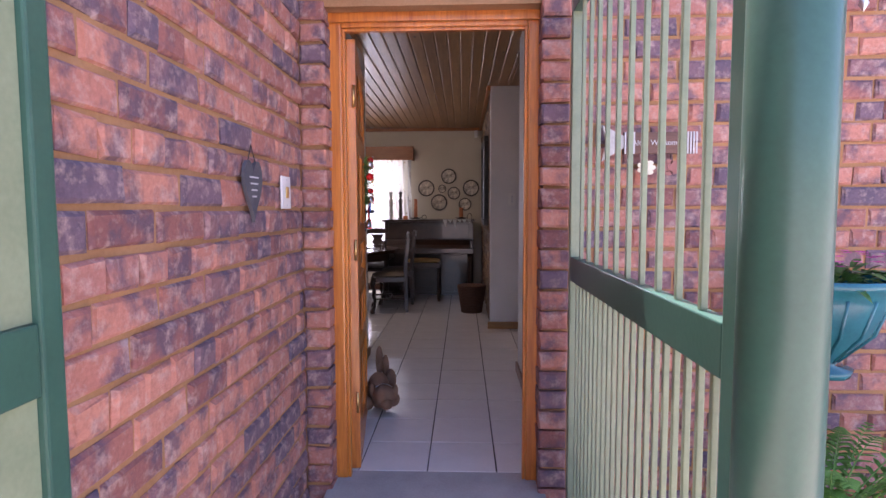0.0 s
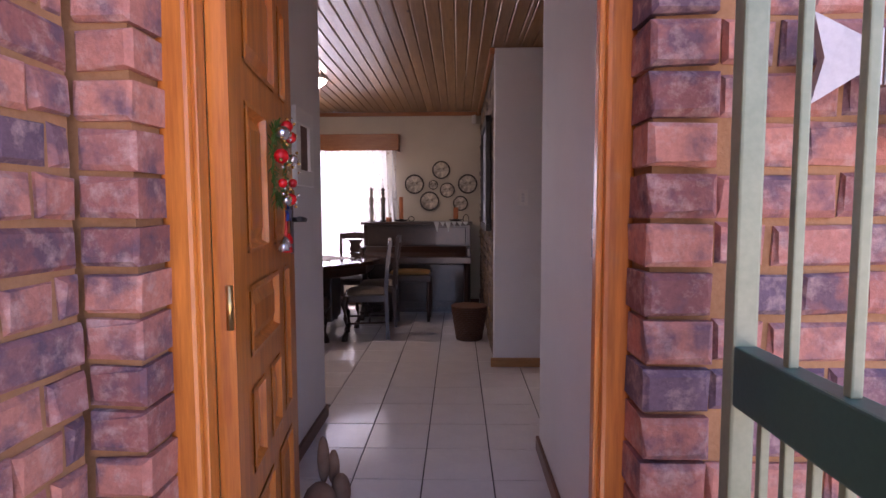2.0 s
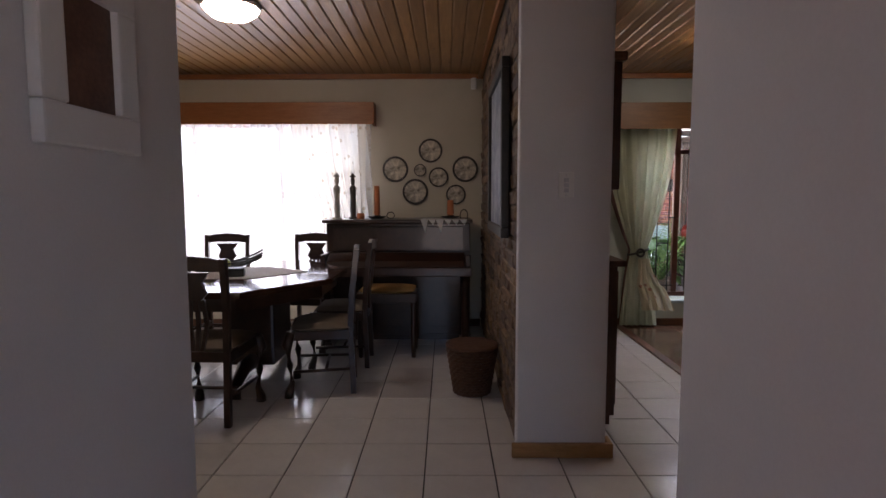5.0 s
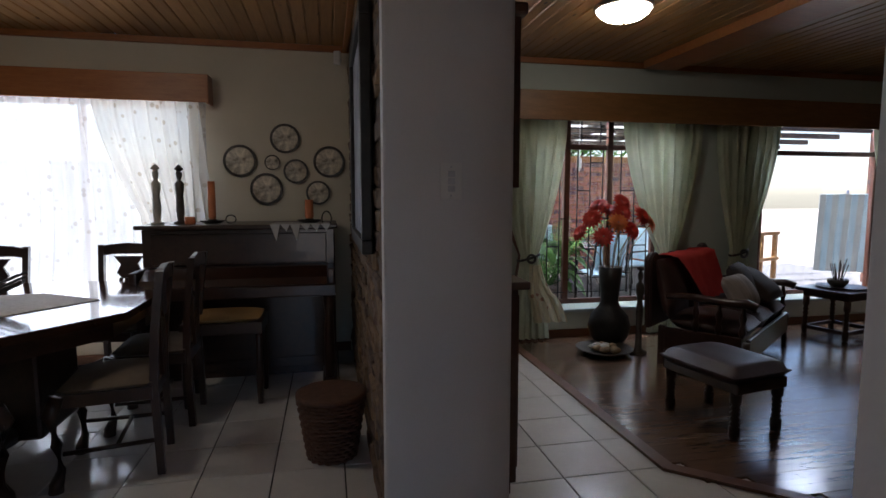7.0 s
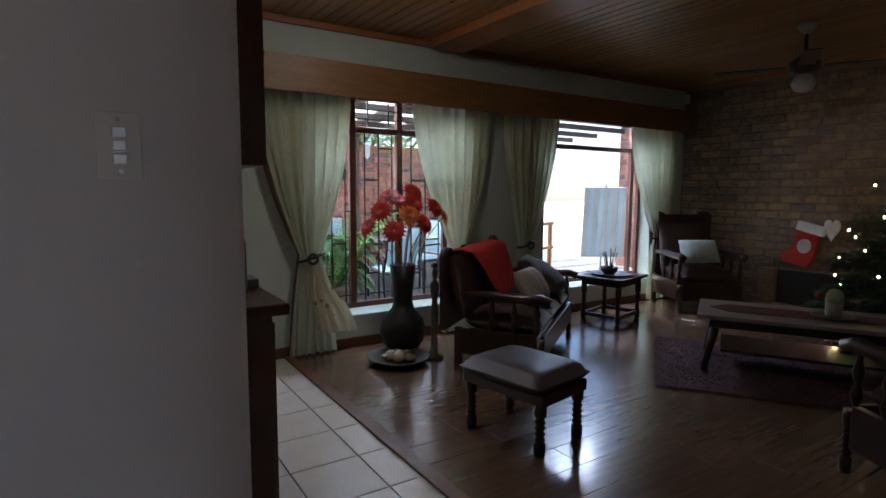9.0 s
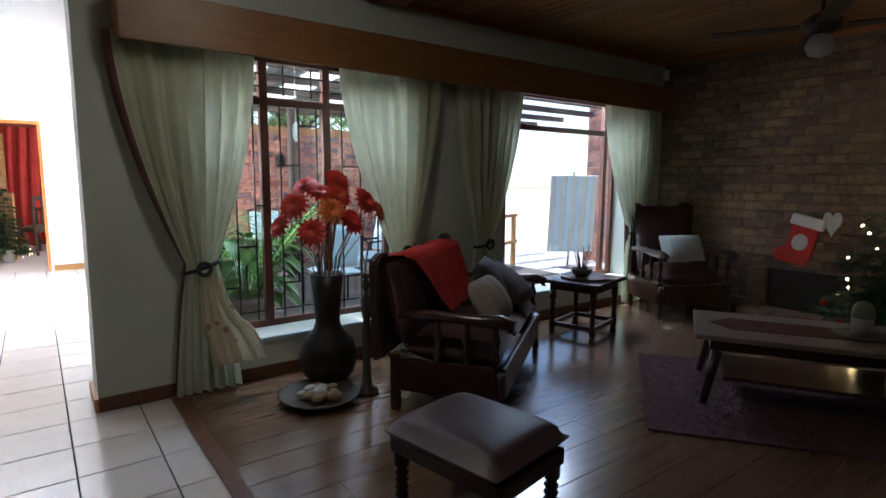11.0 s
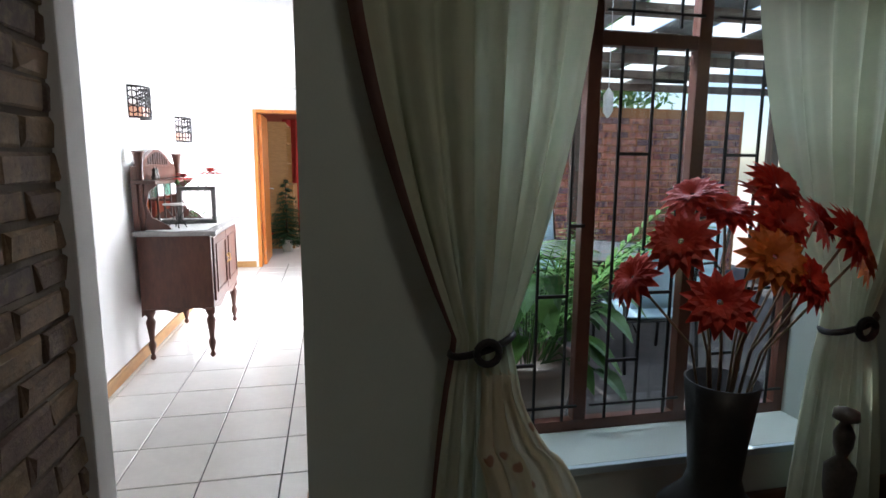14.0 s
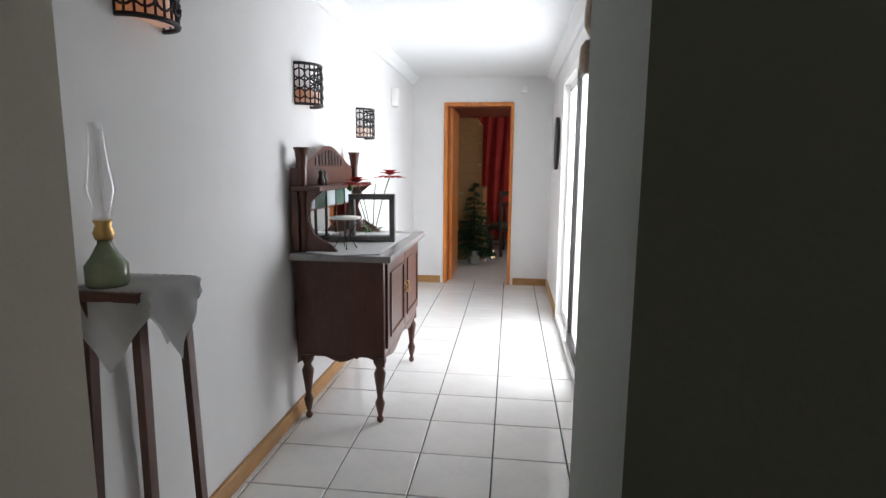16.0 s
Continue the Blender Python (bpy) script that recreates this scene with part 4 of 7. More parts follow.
run = thing("table_runner", pose(-2.0, 7.05, 0.7615, 0, 0, 8), "pale lace cloth lying on the dining table", "tablecloth")
part("cloth", prism([(-0.75, -0.02), (-0.5, -0.33), (0.52, -0.33), (0.85, 0.0), (0.5, 0.33), (-0.5, 0.33)], 0.0, 0.003, "z"), speckled("lace", (0.42, 0.40, 0.38), (0.6, 0.57, 0.54), 40, 0.9), run)
bowl = thing("wire_fruit_bowl", pose(-1.85, 7.05, 0.765, 0, 0, 10), "long black slatted boat-shaped fruit bowl", "bowl")
for k in range(9):
    t = (k - 4) / 4
    part("slat", tube([(x, t * 0.13 * (1 - 0.5 * (x / 0.36) ** 2), 0.012 + 0.10 * (x / 0.36) ** 2 + 0.05 * abs(t) ** 2) for x in [-0.36 + 0.09 * i for i in range(9)]], 0.007, 6), M_BLACK, bowl)
for x in (-0.15, 0.15):
    part("cross_bar", tube([(x, -0.11, 0.06), (x, 0, 0.012), (x, 0.11, 0.06)], 0.007, 6), M_BLACK, bowl)
M_FRUIT = speckled("green_fruit", (0.18, 0.22, 0.03), (0.34, 0.36, 0.06), 8, 0.45)
for x, y, r in ((-0.12, 0.0, 0.04), (-0.03, 0.02, 0.038), (0.10, 0.0, 0.045)):
    fr = thing("fruit", pose(-1.85 + x, 7.05 + y, 0.765 + 0.02 + r), "green fruit lying in the black bowl", "fruit", "fruit in the bowl")
    part("flesh", ball(r), M_FRUIT, fr)
bx = thing("small_box", pose(-1.62, 6.88, 0.7645, 0, 0, 12), "small black box on the table cloth", "box")
part("body", boxm(-0.075, 0.075, -0.05, 0.05, 0, 0.05, bevel=0.008), M_BLACK, bx)
part("lid", boxm(-0.078, 0.078, -0.053, 0.053, 0.0505, 0.062, bevel=0.004), M_BLACK, bx)

pn = thing("upright_piano", pose(-0.55, 0, 0), "dark polished upright piano against the wall", "piano")
part("case", boxm(-0.66, 0.66, 8.05, 8.55, 0.05, 1.09, bevel=0.008), M_DARK, pn)
part("lid", boxm(-0.68, 0.68, 7.95, 8.56, 1.095, 1.125, bevel=0.008), M_DARK, pn)
part("upper_panel", boxm(-0.60, 0.60, 8.03, 8.0495, 0.84, 1.06, bevel=0.006), M_DARK, pn)
part("lower_panel", boxm(-0.58, 0.58, 8.03, 8.0495, 0.13, 0.60, bevel=0.006), M_DARK, pn)
part("key_bed", boxm(-0.66, 0.66, 7.72, 8.049, 0.64, 0.72, bevel=0.008), M_DARK, pn)
part("fallboard", prism([(7.74, 0.722), (8.02, 0.722), (8.02, 0.83), (7.90, 0.83), (7.76, 0.77)], -0.60, 0.60, "x", bevel=0.004), M_DARK, pn)
for s in (-1, 1):
    part("cheek", boxm(s * 0.63 - 0.025, s * 0.63 + 0.025, 7.73, 8.045, 0.7205, 0.83, bevel=0.012), M_DARK, pn)
    part("leg", tube([(s * 0.61, 7.79, 0.64), (s * 0.61, 7.79, 0.5), (s * 0.61, 7.79, 0.2), (s * 0.61, 7.79, 0.0)], [0.045, 0.03, 0.04, 0.032], 10), M_DARK, pn)
    part("toe_block", boxm(s * 0.61 - 0.05, s * 0.61 + 0.05, 7.74, 8.05, 0.0, 0.05, bevel=0.008), M_DARK, pn)
part("plinth", boxm(-0.655, 0.655, 8.06, 8.5, 0.0, 0.049), M_DARK, pn)

ps = thing("piano_stool", pose(-0.60, 7.62, 0), "dark wooden piano stool with an ochre padded top", "stool")
for sx in (-1, 1):
    for sy in (-1, 1):
        part("leg", tube([(sx * 0.22, sy * 0.14, 0), (sx * 0.22, sy * 0.14, 0.16), (sx * 0.22, sy * 0.14, 0.36), (sx * 0.22, sy * 0.14, 0.53)], [0.018, 0.026, 0.02, 0.024], 8), M_DARK, ps)
part("frame", boxm(-0.245, 0.245, -0.165, 0.165, 0.46, 0.535, bevel=0.006), M_DARK, ps)
cu = cushion(0.48, 0.32, 0.06)
bmesh.ops.translate(cu, verts=cu.verts, vec=(0, 0, 0.53))
part("seat", cu, speckled("ochre_velvet", (0.30, 0.18, 0.06), (0.40, 0.25, 0.09), 8, 0.8, bumpy=0.3), ps)

M_FIG = speckled("dark_figurine", (0.03, 0.025, 0.02), (0.10, 0.085, 0.07), 20, 0.4)
M_FIGW = speckled("pale_figurine", (0.35, 0.34, 0.30), (0.5, 0.48, 0.43), 20, 0.5)
for x, y, m_ in ((-1.12, 8.12, M_FIGW), (-0.985, 8.2, M_FIG)):
    fg = thing("figurine", pose(x, y, 1.1255), "slender carved figurine standing on the piano", "figurine", "figurines on the piano")
    part("figure", lathe([(0.045, 0), (0.045, 0.015), (0.022, 0.02), (0.03, 0.10), (0.024, 0.20), (0.03, 0.25), (0.034, 0.29), (0.012, 0.315), (0.02, 0.345), (0.022, 0.365), (0.014, 0.385), (0.03, 0.39), (0.03, 0.40), (0.0, 0.43)], 14), m_, fg)
M_WAX = speckled("orange_candle", (0.50, 0.16, 0.06), (0.62, 0.22, 0.09), 10, 0.45)
for x, hgt, r in ((-0.745, 0.27, 0.027), (-0.07, 0.14, 0.032)):
    ch = thing("candle_holder", pose(x, 8.08, 1.131), "orange candle in a black saucer holder on the piano", "candle holder", "candles on the piano")
    part("saucer", lathe([(0.05, 0), (0.085, 0.018), (0.09, 0.022), (0.05, 0.008), (0.03, 0.012), (0.03, 0.03)], 18), M_BLACK, ch)
    part("candle", lathe([(r * 0.85, 0.03), (r, 0.05), (r * 0.9, 0.03 + hgt), (r * 0.4, 0.02 + hgt)], 14), M_WAX, ch)
    part("ring_handle", tube([(0.09 + 0.035 * (1 - math.cos(t)), 0, 0.03 + 0.035 * math.sin(t) * (1 + x + 0.6)) for t in [6.283 * i / 12 for i in range(13)]], 0.005, 6), M_BLACK, ch)
sc_ = thing("small_candle", pose(-0.90, 8.10, 1.1255), "short ochre candle standing on the piano", "candle")
part("wax", lathe([(0.036, 0), (0.036, 0.05), (0.03, 0.055), (0.005, 0.048)], 16), M_WAX, sc_)
dl = thing("doily", pose(-0.12, 8.08, 1.1262), "white crochet doily hanging over the piano edge", "doily")
db = bmesh.new()
prism([(-0.20, 0.12), (0.18, 0.12), (0.20, -0.14), (-0.22, -0.14)], 0, 0.004, "z", db)
for k in range(6):
    u = -0.22 + k * 0.07
    prism([(u, 0.004), (u + 0.07, 0.004), (u + 0.035 + 0.01, -0.05 - 0.07 * (k in (0, 2)))], -0.146, -0.142, "y", db)
part("lace", db, M_CHALK, dl)

M_PLATE = speckled("sepia_plate_picture", (0.08, 0.06, 0.04), (1.0, 0.93, 0.78), 16, 0.3, fine=40)
M_PLATER = speckled("dark_plate_rim", (0.03, 0.025, 0.02), (0.07, 0.06, 0.05), 9, 0.3)
for x, z, r in ((-0.62, 1.61, 0.13), (-0.265, 1.795, 0.12), (-0.37, 1.60, 0.063), (-0.185, 1.53, 0.10), (0.085, 1.61, 0.13), (-0.42, 1.385, 0.13), (-0.01, 1.355, 0.10)):
    pt = thing("wall_plate", pose(x, 8.6195, z, 90), "round sepia picture plate with dark rim", "plate", "plates on the dining room wall")
    part("rim", lathe([(r * 0.6, 0.002), (r * 0.97, 0.016), (r, 0.022), (r * 0.98, 0.026), (r * 0.86, 0.02)], 32), M_PLATER, pt)
    part("picture", lathe([(r * 0.84, 0.0206), (r * 0.82, 0.0225), (r * 0.01, 0.0225)], 32), M_PLATE, pt)

M_PAINT = speckled("blue_white_painting", (0.03, 0.05, 0.12), (0.42, 0.45, 0.48), 5, 0.5, fine=25)
pa = thing("framed_painting", pose(0.246, 6.58, 1.59, 0, 0, -90), "large blue and grey painting in a dark frame", "painting")
fb = bmesh.new()
for a, b, c, d in ((-0.48, 0.48, 0.44, 0.50), (-0.48, 0.48, -0.50, -0.44), (-0.48, -0.42, -0.44, 0.44), (0.42, 0.48, -0.44, 0.44)):
    box(fb, a, b, -0.05, -0.003, c, d, bevel=0.008)
part("frame", fb, M_BLACK, pa)
part("canvas", boxm(-0.42, 0.42, -0.03, -0.012, -0.44, 0.44), M_PAINT, pa)

M_CANE = speckled("brown_wicker", (0.07, 0.03, 0.018), (0.15, 0.07, 0.04), 30, 0.6, bumpy=0.6)
bk = thing("waste_basket", pose(0.065, 6.66, 0), "round brown wicker waste basket on the tiles", "basket")
bb = bmesh.new()
for k in range(16):
    zz = 0.012 + k * 0.0195
    rr_ = 0.115 + 0.05 * (zz / 0.32)
    tube([((rr_ + 0.006 * math.cos(18 * t + k * math.pi)) * math.cos(t), (rr_ + 0.006 * math.cos(18 * t + k * math.pi)) * math.sin(t), zz) for t in [6.2832 * i / 72 for i in range(73)]], 0.0105, 5, bb)
part("weave", bb, M_CANE, bk)
part("rim", lathe([(0.160, 0.315), (0.178, 0.318), (0.178, 0.338), (0.160, 0.338)], 32), M_CANE, bk)
part("bottom", lathe([(0.112, 0.003), (0.116, 0.012)], 24), M_CANE, bk)


def dome_light(m, label):
    d = thing("ceiling_light", m, label, "ceiling light")
    part("dome", lathe([(0.002, -0.105), (0.06, -0.10), (0.12, -0.08), (0.16, -0.05), (0.175, -0.025)], 28), M_LAMP, d)
    part("base", lathe([(0.18, -0.028), (0.185, -0.02), (0.185, -0.001)], 28), M_WHITEPL, d)
    part("finial", lathe([(0.002, -0.125), (0.012, -0.118), (0.008, -0.106)], 12), M_BRASS, d)


dome_light(pose(-1.48, 6.64, CEIL), "lit glass dome ceiling light in the dining room")
dome_light(pose(1.96, 7.24, CEIL), "lit glass dome ceiling light in the living room")


def motion_sensor(m):
    s = thing("alarm_sensor", m, "small white alarm sensor in the corner", "sensor")
    part("body", boxm(-0.028, 0.028, -0.035, 0.0, -0.055, 0.055, bevel=0.01), M_WHITEPL, s)
    part("bracket", boxm(-0.012, 0.012, 0.0005, 0.06, -0.015, 0.015), M_WHITEPL, s)


motion_sensor(pose(0.17, 8.55, 2.44, 0, 0, -20))
motion_sensor(pose(6.55, 8.56, 2.40, 0, 0, -40))

# dining window dressing
pel = thing("dining_pelmet", pose(0, 0, 0), "orange-brown wooden box pelmet over the dining window", "pelmet")
part("front_board", boxm(-3.95, -0.81, 8.44, 8.462, 2.04, 2.25, bevel=0.006), M_PELMET, pel)
part("top_board", boxm(-3.95, -0.81, 8.4625, 8.6195, 2.23, 2.25), M_PELMET, pel)
part("end_board", boxm(-0.832, -0.81, 8.4625, 8.6195, 2.04, 2.2295), M_PELMET, pel)


def drape(name, m, label, category, material, xs_top, xs_mid, xs_low, z_top, z_tie, z_low, waves, depth, group="", trim=None, tie=None, n=72):
    """A hanging cloth: its left and right edge at the top, at the tie and at the hem, with folds."""
    d = thing(name, m, label, category, group)
    bm = bmesh.new()
    levels = 26
    grid = []
    for j in range(levels + 1):
        z = z_top + (z_low - z_top) * j / levels
        if z >= z_tie:
            s = (z_top - z) / (z_top - z_tie)
            s = s ** 1.6
            a, b = xs_top[0] + (xs_mid[0] - xs_top[0]) * s, xs_top[1] + (xs_mid[1] - xs_top[1]) * s
        else:
            s = (z_tie - z) / (z_tie - z_low)
            s = s ** 0.6
            a, b = xs_mid[0] + (xs_low[0] - xs_mid[0]) * s, xs_mid[1] + (xs_low[1] - xs_mid[1]) * s
        amp = depth * (1.0 if z > z_tie + 0.15 else 0.75)
        row_ = []
        for i in range(n + 1):
            u = i / n
            ph = 2 * math.pi * waves * (u + 0.04 * math.sin(5 * u + z))
            y = amp * math.sin(ph) + 0.4 * amp * math.sin(2.3 * ph + 1.3 + 1.5 * z)
            row_.append(bm.verts.new((a + (b - a) * u + 0.25 * amp * math.cos(ph), y, z)))
        grid.append(row_)
    for j in range(levels):
        for i in range(n):
            f = bm.faces.new((grid[j][i], grid[j][i + 1], grid[j + 1][i + 1], grid[j + 1][i]))
            f.smooth = True
            f.material_index = 1 if trim and (i < 4) else 0
    part("cloth", bm, [material, trim] if trim else material, d)
    if tie:
        x = (xs_mid[0] + xs_mid[1]) / 2
        w = (xs_mid[1] - xs_mid[0]) / 2 + 0.02
        part("tie_band", tube([(x + w * math.cos(t), -0.005 + (depth * 1.3 + 0.02) * math.sin(t), z_tie + 0.03 * math.cos(t)) for t in [6.2832 * i / 20 for i in range(21)]], 0.012, 6), tie, d)
        ring = tube([(x + 0.035 * math.cos(t), -depth * 1.3 - 0.04, z_tie - 0.005 + 0.035 * math.sin(t)) for t in [6.2832 * i / 16 for i in range(17)]], 0.012, 8)
        part("tie_ring", ring, tie, d, "dark ring of the tie-back")
    return d


drape("sheer_curtain", pose(0, 8.53, 0), "white voile curtain glowing before the dining window", "curtain", M_SHEER, (-3.9, -0.85), (-3.9, -0.85), (-3.9, -0.86), 2.1, 0.9, 0.35, 34, 0.022, n=300)
drape("sheer_swag", pose(0, 8.47, 0), "white embroidered voile curtain drawn to the side", "curtain", M_SWAG, (-1.65, -0.9), (-1.35, -0.92), (-1.30, -0.90), 2.1, 1.2, 0.4, 7, 0.02, "dining swags")
drape("sheer_swag", pose(0, 8.47, 0), "white embroidered voile curtain drawn to the side", "curtain", M_SWAG, (-3.9, -2.75), (-3.9, -3.3), (-3.9, -3.2), 2.1, 1.0, 0.4, 8, 0.02, "dining swags")

# ---- living room ----
lp = thing("living_pelmet", pose(0, 0, 0), "long dark wooden pelmet over both living room windows", "pelmet")
part("front_board", boxm(1.46, 6.45, 8.38, 8.402, 1.98, 2.23, bevel=0.006), M_PELMET_D, lp)
part("top_board", boxm(1.46, 6.45, 8.4025, 8.6195, 2.21, 2.23), M_PELMET_D, lp)
for a in (1.46, 6.43):
    part("end_board", boxm(a, a + 0.02, 8.4025, 8.6195, 1.98, 2.2095), M_PELMET_D, lp)
for k, (t0, t1, m0, m1, l0, l1) in enumerate(((1.40, 2.18, 1.74, 1.90, 1.64, 2.02), (2.74, 3.55, 3.12, 3.28, 3.02, 3.42), (3.72, 4.40, 3.92, 4.06, 3.82, 4.2), (5.55, 6.42, 5.98, 6.14, 5.9, 6.3))):
    drape("tied_curtain", pose(0, 8.52, 0), "pale green-cream curtain gathered with a dark tie-back", "curtain", M_CURTAIN, (t0, t1), (m0, m1), (l0, l1), 2.04, 0.78, 0.03, 7, 0.03, "living room curtains", M_TRIM if k == 0 else None, M_BLACK)
M_FLORAL = cloth("flowered_cream_cloth", (0.66, 0.60, 0.42), (0.74, 0.68, 0.50), 0.2, 0.0, (0.45, 0.26, 0.18))
drape("curtain_swag", pose(0, 8.42, 0), "cream flowered cloth tied below the curtain band", "curtain", M_FLORAL, (1.80, 1.90), (1.78, 2.02), (1.84, 2.16), 0.72, 0.45, 0.20, 4, 0.022, n=40)

# dresser along the brick wall
dr = thing("dresser", pose(0, 0, 0), "dark wooden dresser with hanging upper cupboards", "dresser")
part("base_cabinet", boxm(0.72, 0.86, 6.10, 7.55, 0.06, 0.93, bevel=0.006), M_SIDEB, dr)
part("worktop", boxm(0.715, 0.90, 6.06, 7.58, 0.9305, 0.965, bevel=0.008), M_SIDEB, dr)
part("plinth", boxm(0.72, 0.84, 6.12, 7.53, 0.0, 0.0595), M_SIDEB, dr)
part("upper_cabinet", boxm(0.715, 0.85, 6.08, 7.0, 1.36, 2.05, bevel=0.006), M_SIDEB, dr)
part("cornice", boxm(0.715, 0.87, 6.05, 7.03, 2.0505, 2.10, bevel=0.012), M_SIDEB, dr)
for k in range(3):
    d_ = part("door", boxm(0.8605, 0.872, 6.12 + k * 0.475, 6.57 + k * 0.475, 0.12, 0.90, bevel=0.004), M_SIDEB, dr)
    part("knob", ball(0.013, (0.885, 6.52 + k * 0.475, 0.6)), M_BRASS, d_)
for k, (y, h_, r) in enumerate(((6.28, 0.20, 0.042), (6.55, 0.13, 0.05), (6.8, 0.16, 0.04))):
    jar = thing("storage_jar", pose(0.79, y, 0.9655), "dark lidded jar on the dresser top", "jar", "jars on the dresser")
    part("body", lathe([(r * 0.8, 0), (r, 0.02), (r, h_ * 0.8), (r * 0.7, h_)], 18), M_FIG, jar)
    part("lid", lathe([(r * 0.75, h_ + 0.0005), (r * 0.7, h_ + 0.015), (0.012, h_ + 0.02), (0.014, h_ + 0.04), (0.001, h_ + 0.045)], 14), M_FIG, jar)
tr = thing("wooden_tray", pose(0.845, 6.42, 0.9655), "small dark wooden tray on the dresser top", "tray")
part("base", boxm(-0.035, 0.045, -0.06, 0.06, 0, 0.03, bevel=0.004), M_DARK, tr)


def twist_leg(x, y, h, r=0.02):
    n = 12
    return lathe([(r * 1.1, 0), (r * 1.25, h * 0.1), (r * 1.25, h * 0.25)] + [(r * (0.75 + 0.45 * (k % 2)), h * (0.27 + 0.055 * k)) for k in range(n - 3)] + [(r * 1.3, h * 0.78), (r * 1.3, h)], 12, (x, y))


def armed_seat(name, m, w, d, seats, label, category, high=0.88, group=""):
    """Upholstered seat with turned wooden arms; its front is towards -y."""
    s = thing(name, m, label, category, group)
    for sx in (-1, 1):
        x = sx * (w / 2 - 0.03)
        part("front_leg", twist_leg(x, -d / 2 + 0.05, 0.30), M_DARK, s)
        part("back_leg", boxm(x - 0.022, x + 0.022, d / 2 - 0.12, d / 2 - 0.07, 0, 0.34, bevel=0.004), M_DARK, s)
        part("side_rail", boxm(x - 0.02, x + 0.02, -d / 2 + 0.08, d / 2 - 0.1, 0.13, 0.33, bevel=0.006), M_DARK, s)
        arm = tube([(x, d / 2 - 0.12, 0.60), (x, d / 2 - 0.3, 0.615), (x, -d / 2 + 0.2, 0.60), (x, -d / 2 + 0.06, 0.605), (x, -d / 2 - 0.0, 0.585), (x, -d / 2 + 0.0, 0.55)], [0.024, 0.028, 0.033, 0.038, 0.036, 0.024], 10)
        part("arm", arm, M_DARK, s)
        for k in range(3):
            y = -d / 2 + 0.08 + k * 0.16
            part("spindle", lathe([(0.014, 0.33), (0.028, 0.38), (0.014, 0.43), (0.026, 0.49), (0.014, 0.54), (0.018, 0.585)], 10, (x, y)), M_DARK, s)
    part("front_rail", boxm(-w / 2 + 0.05, w / 2 - 0.05, -d / 2 + 0.03, -d / 2 + 0.06, 0.13, 0.32, bevel=0.006), M_DARK, s)
    sw = (w - 0.12) / seats
    for k in range(seats):
        cx = -w / 2 + 0.06 + (k + 0.5) * sw
        cu = cushion(sw - 0.01, d - 0.16, 0.19)
        bmesh.ops.translate(cu, verts=cu.verts, vec=(cx, -0.04, 0.30))
        part("seat_cushion", cu, M_LEATHER, s)
        bc = cushion(sw - 0.005, high - 0.34, 0.13)
        bmesh.ops.rotate(bc, verts=bc.verts, matrix=Matrix.Rotation(radians(78), 3, "X"))
        bmesh.ops.translate(bc, verts=bc.verts, vec=(cx, d / 2 - 0.02, 0.36 + (high - 0.34) / 2))
        part("back_cushion", bc, M_LEATHER, s)
    # back with rounded ears above the cushions
    ears = [(-w / 2 + 0.02, 0.30), (w / 2 - 0.02, 0.30)] + [(w / 2 - 0.09 + 0.10 * math.cos(t), high + 0.10 * math.sin(t) * 0.8) for t in [radians(10 + 20 * i) for i in range(8)]]
    ears += [(-u, v) for u, v in reversed(ears[2:])]
    part("back_frame", prism(ears, d / 2 - 0.005, d / 2 + 0.05, "y", bevel=0.012), M_LEATHER, s)
    return s


armed_seat("sofa", pose(3.32, 7.84, 0.011, 0, 0, 36) @ Matrix.Diagonal((1, 1, 0.91, 1)), 1.40, 0.74, 3, "dark leather two-seater sofa with turned wooden arms", "sofa")
armed_seat("armchair", pose(6.10, 8.05, 0.011, 0, 0, -28), 0.74, 0.72, 1, "dark leather armchair with wooden arms by the window", "armchair", 0.98)
armed_seat("armchair", pose(3.45, 5.05, 0.011, 0, 0, 150), 0.78, 0.74, 1, "dark leather armchair with turned wooden arms", "armchair", 0.9)
th = thing("red_throw", pose(3.32, 7.84, 0.011, 0, 0, 36) @ Matrix.Diagonal((1, 1, 0.91, 1)), "red throw hanging over the sofa back", "throw")
bm = bmesh.new()
prev = None
for i in range(19):
    q = i / 18
    if q < 0.2:
        yy, zz = 0.428, 0.70 + 0.22 * q / 0.2
    elif q < 0.32:
        yy, zz = 0.428 - 0.19 * (q - 0.2) / 0.12, 0.92 + 0.012 * math.sin(math.pi * (q - 0.2) / 0.12)
    else:
        yy, zz = 0.238 - 0.13 * (q - 0.32) / 0.68, 0.92 - 0.42 * (q - 0.32) / 0.68
    taper = max(0.0, (q - 0.32) / 0.68)
    xa, xb = -0.50 + 0.36 * taper, 0.48 - 0.10 * taper
    row_ = [bm.verts.new((xa + (xb - xa) * k / 14, yy + 0.008 * math.sin(k * 1.7 + i * 0.5), zz + 0.006 * math.sin(k * 1.3))) for k in range(15)]
    if prev:
        for k in range(14):
            f = bm.faces.new((prev[k], prev[k + 1], row_[k + 1], row_[k]))
            f.smooth = True
    prev = row_
part("cloth", bm, M_RED, th)


def scatter_cushion(m, mat_, label, w=0.42, h=0.40):
    c = thing("scatter_cushion", m, label, "cushion")
    part("cover", cushion(w, h, 0.15, 12, 2.2), mat_, c)


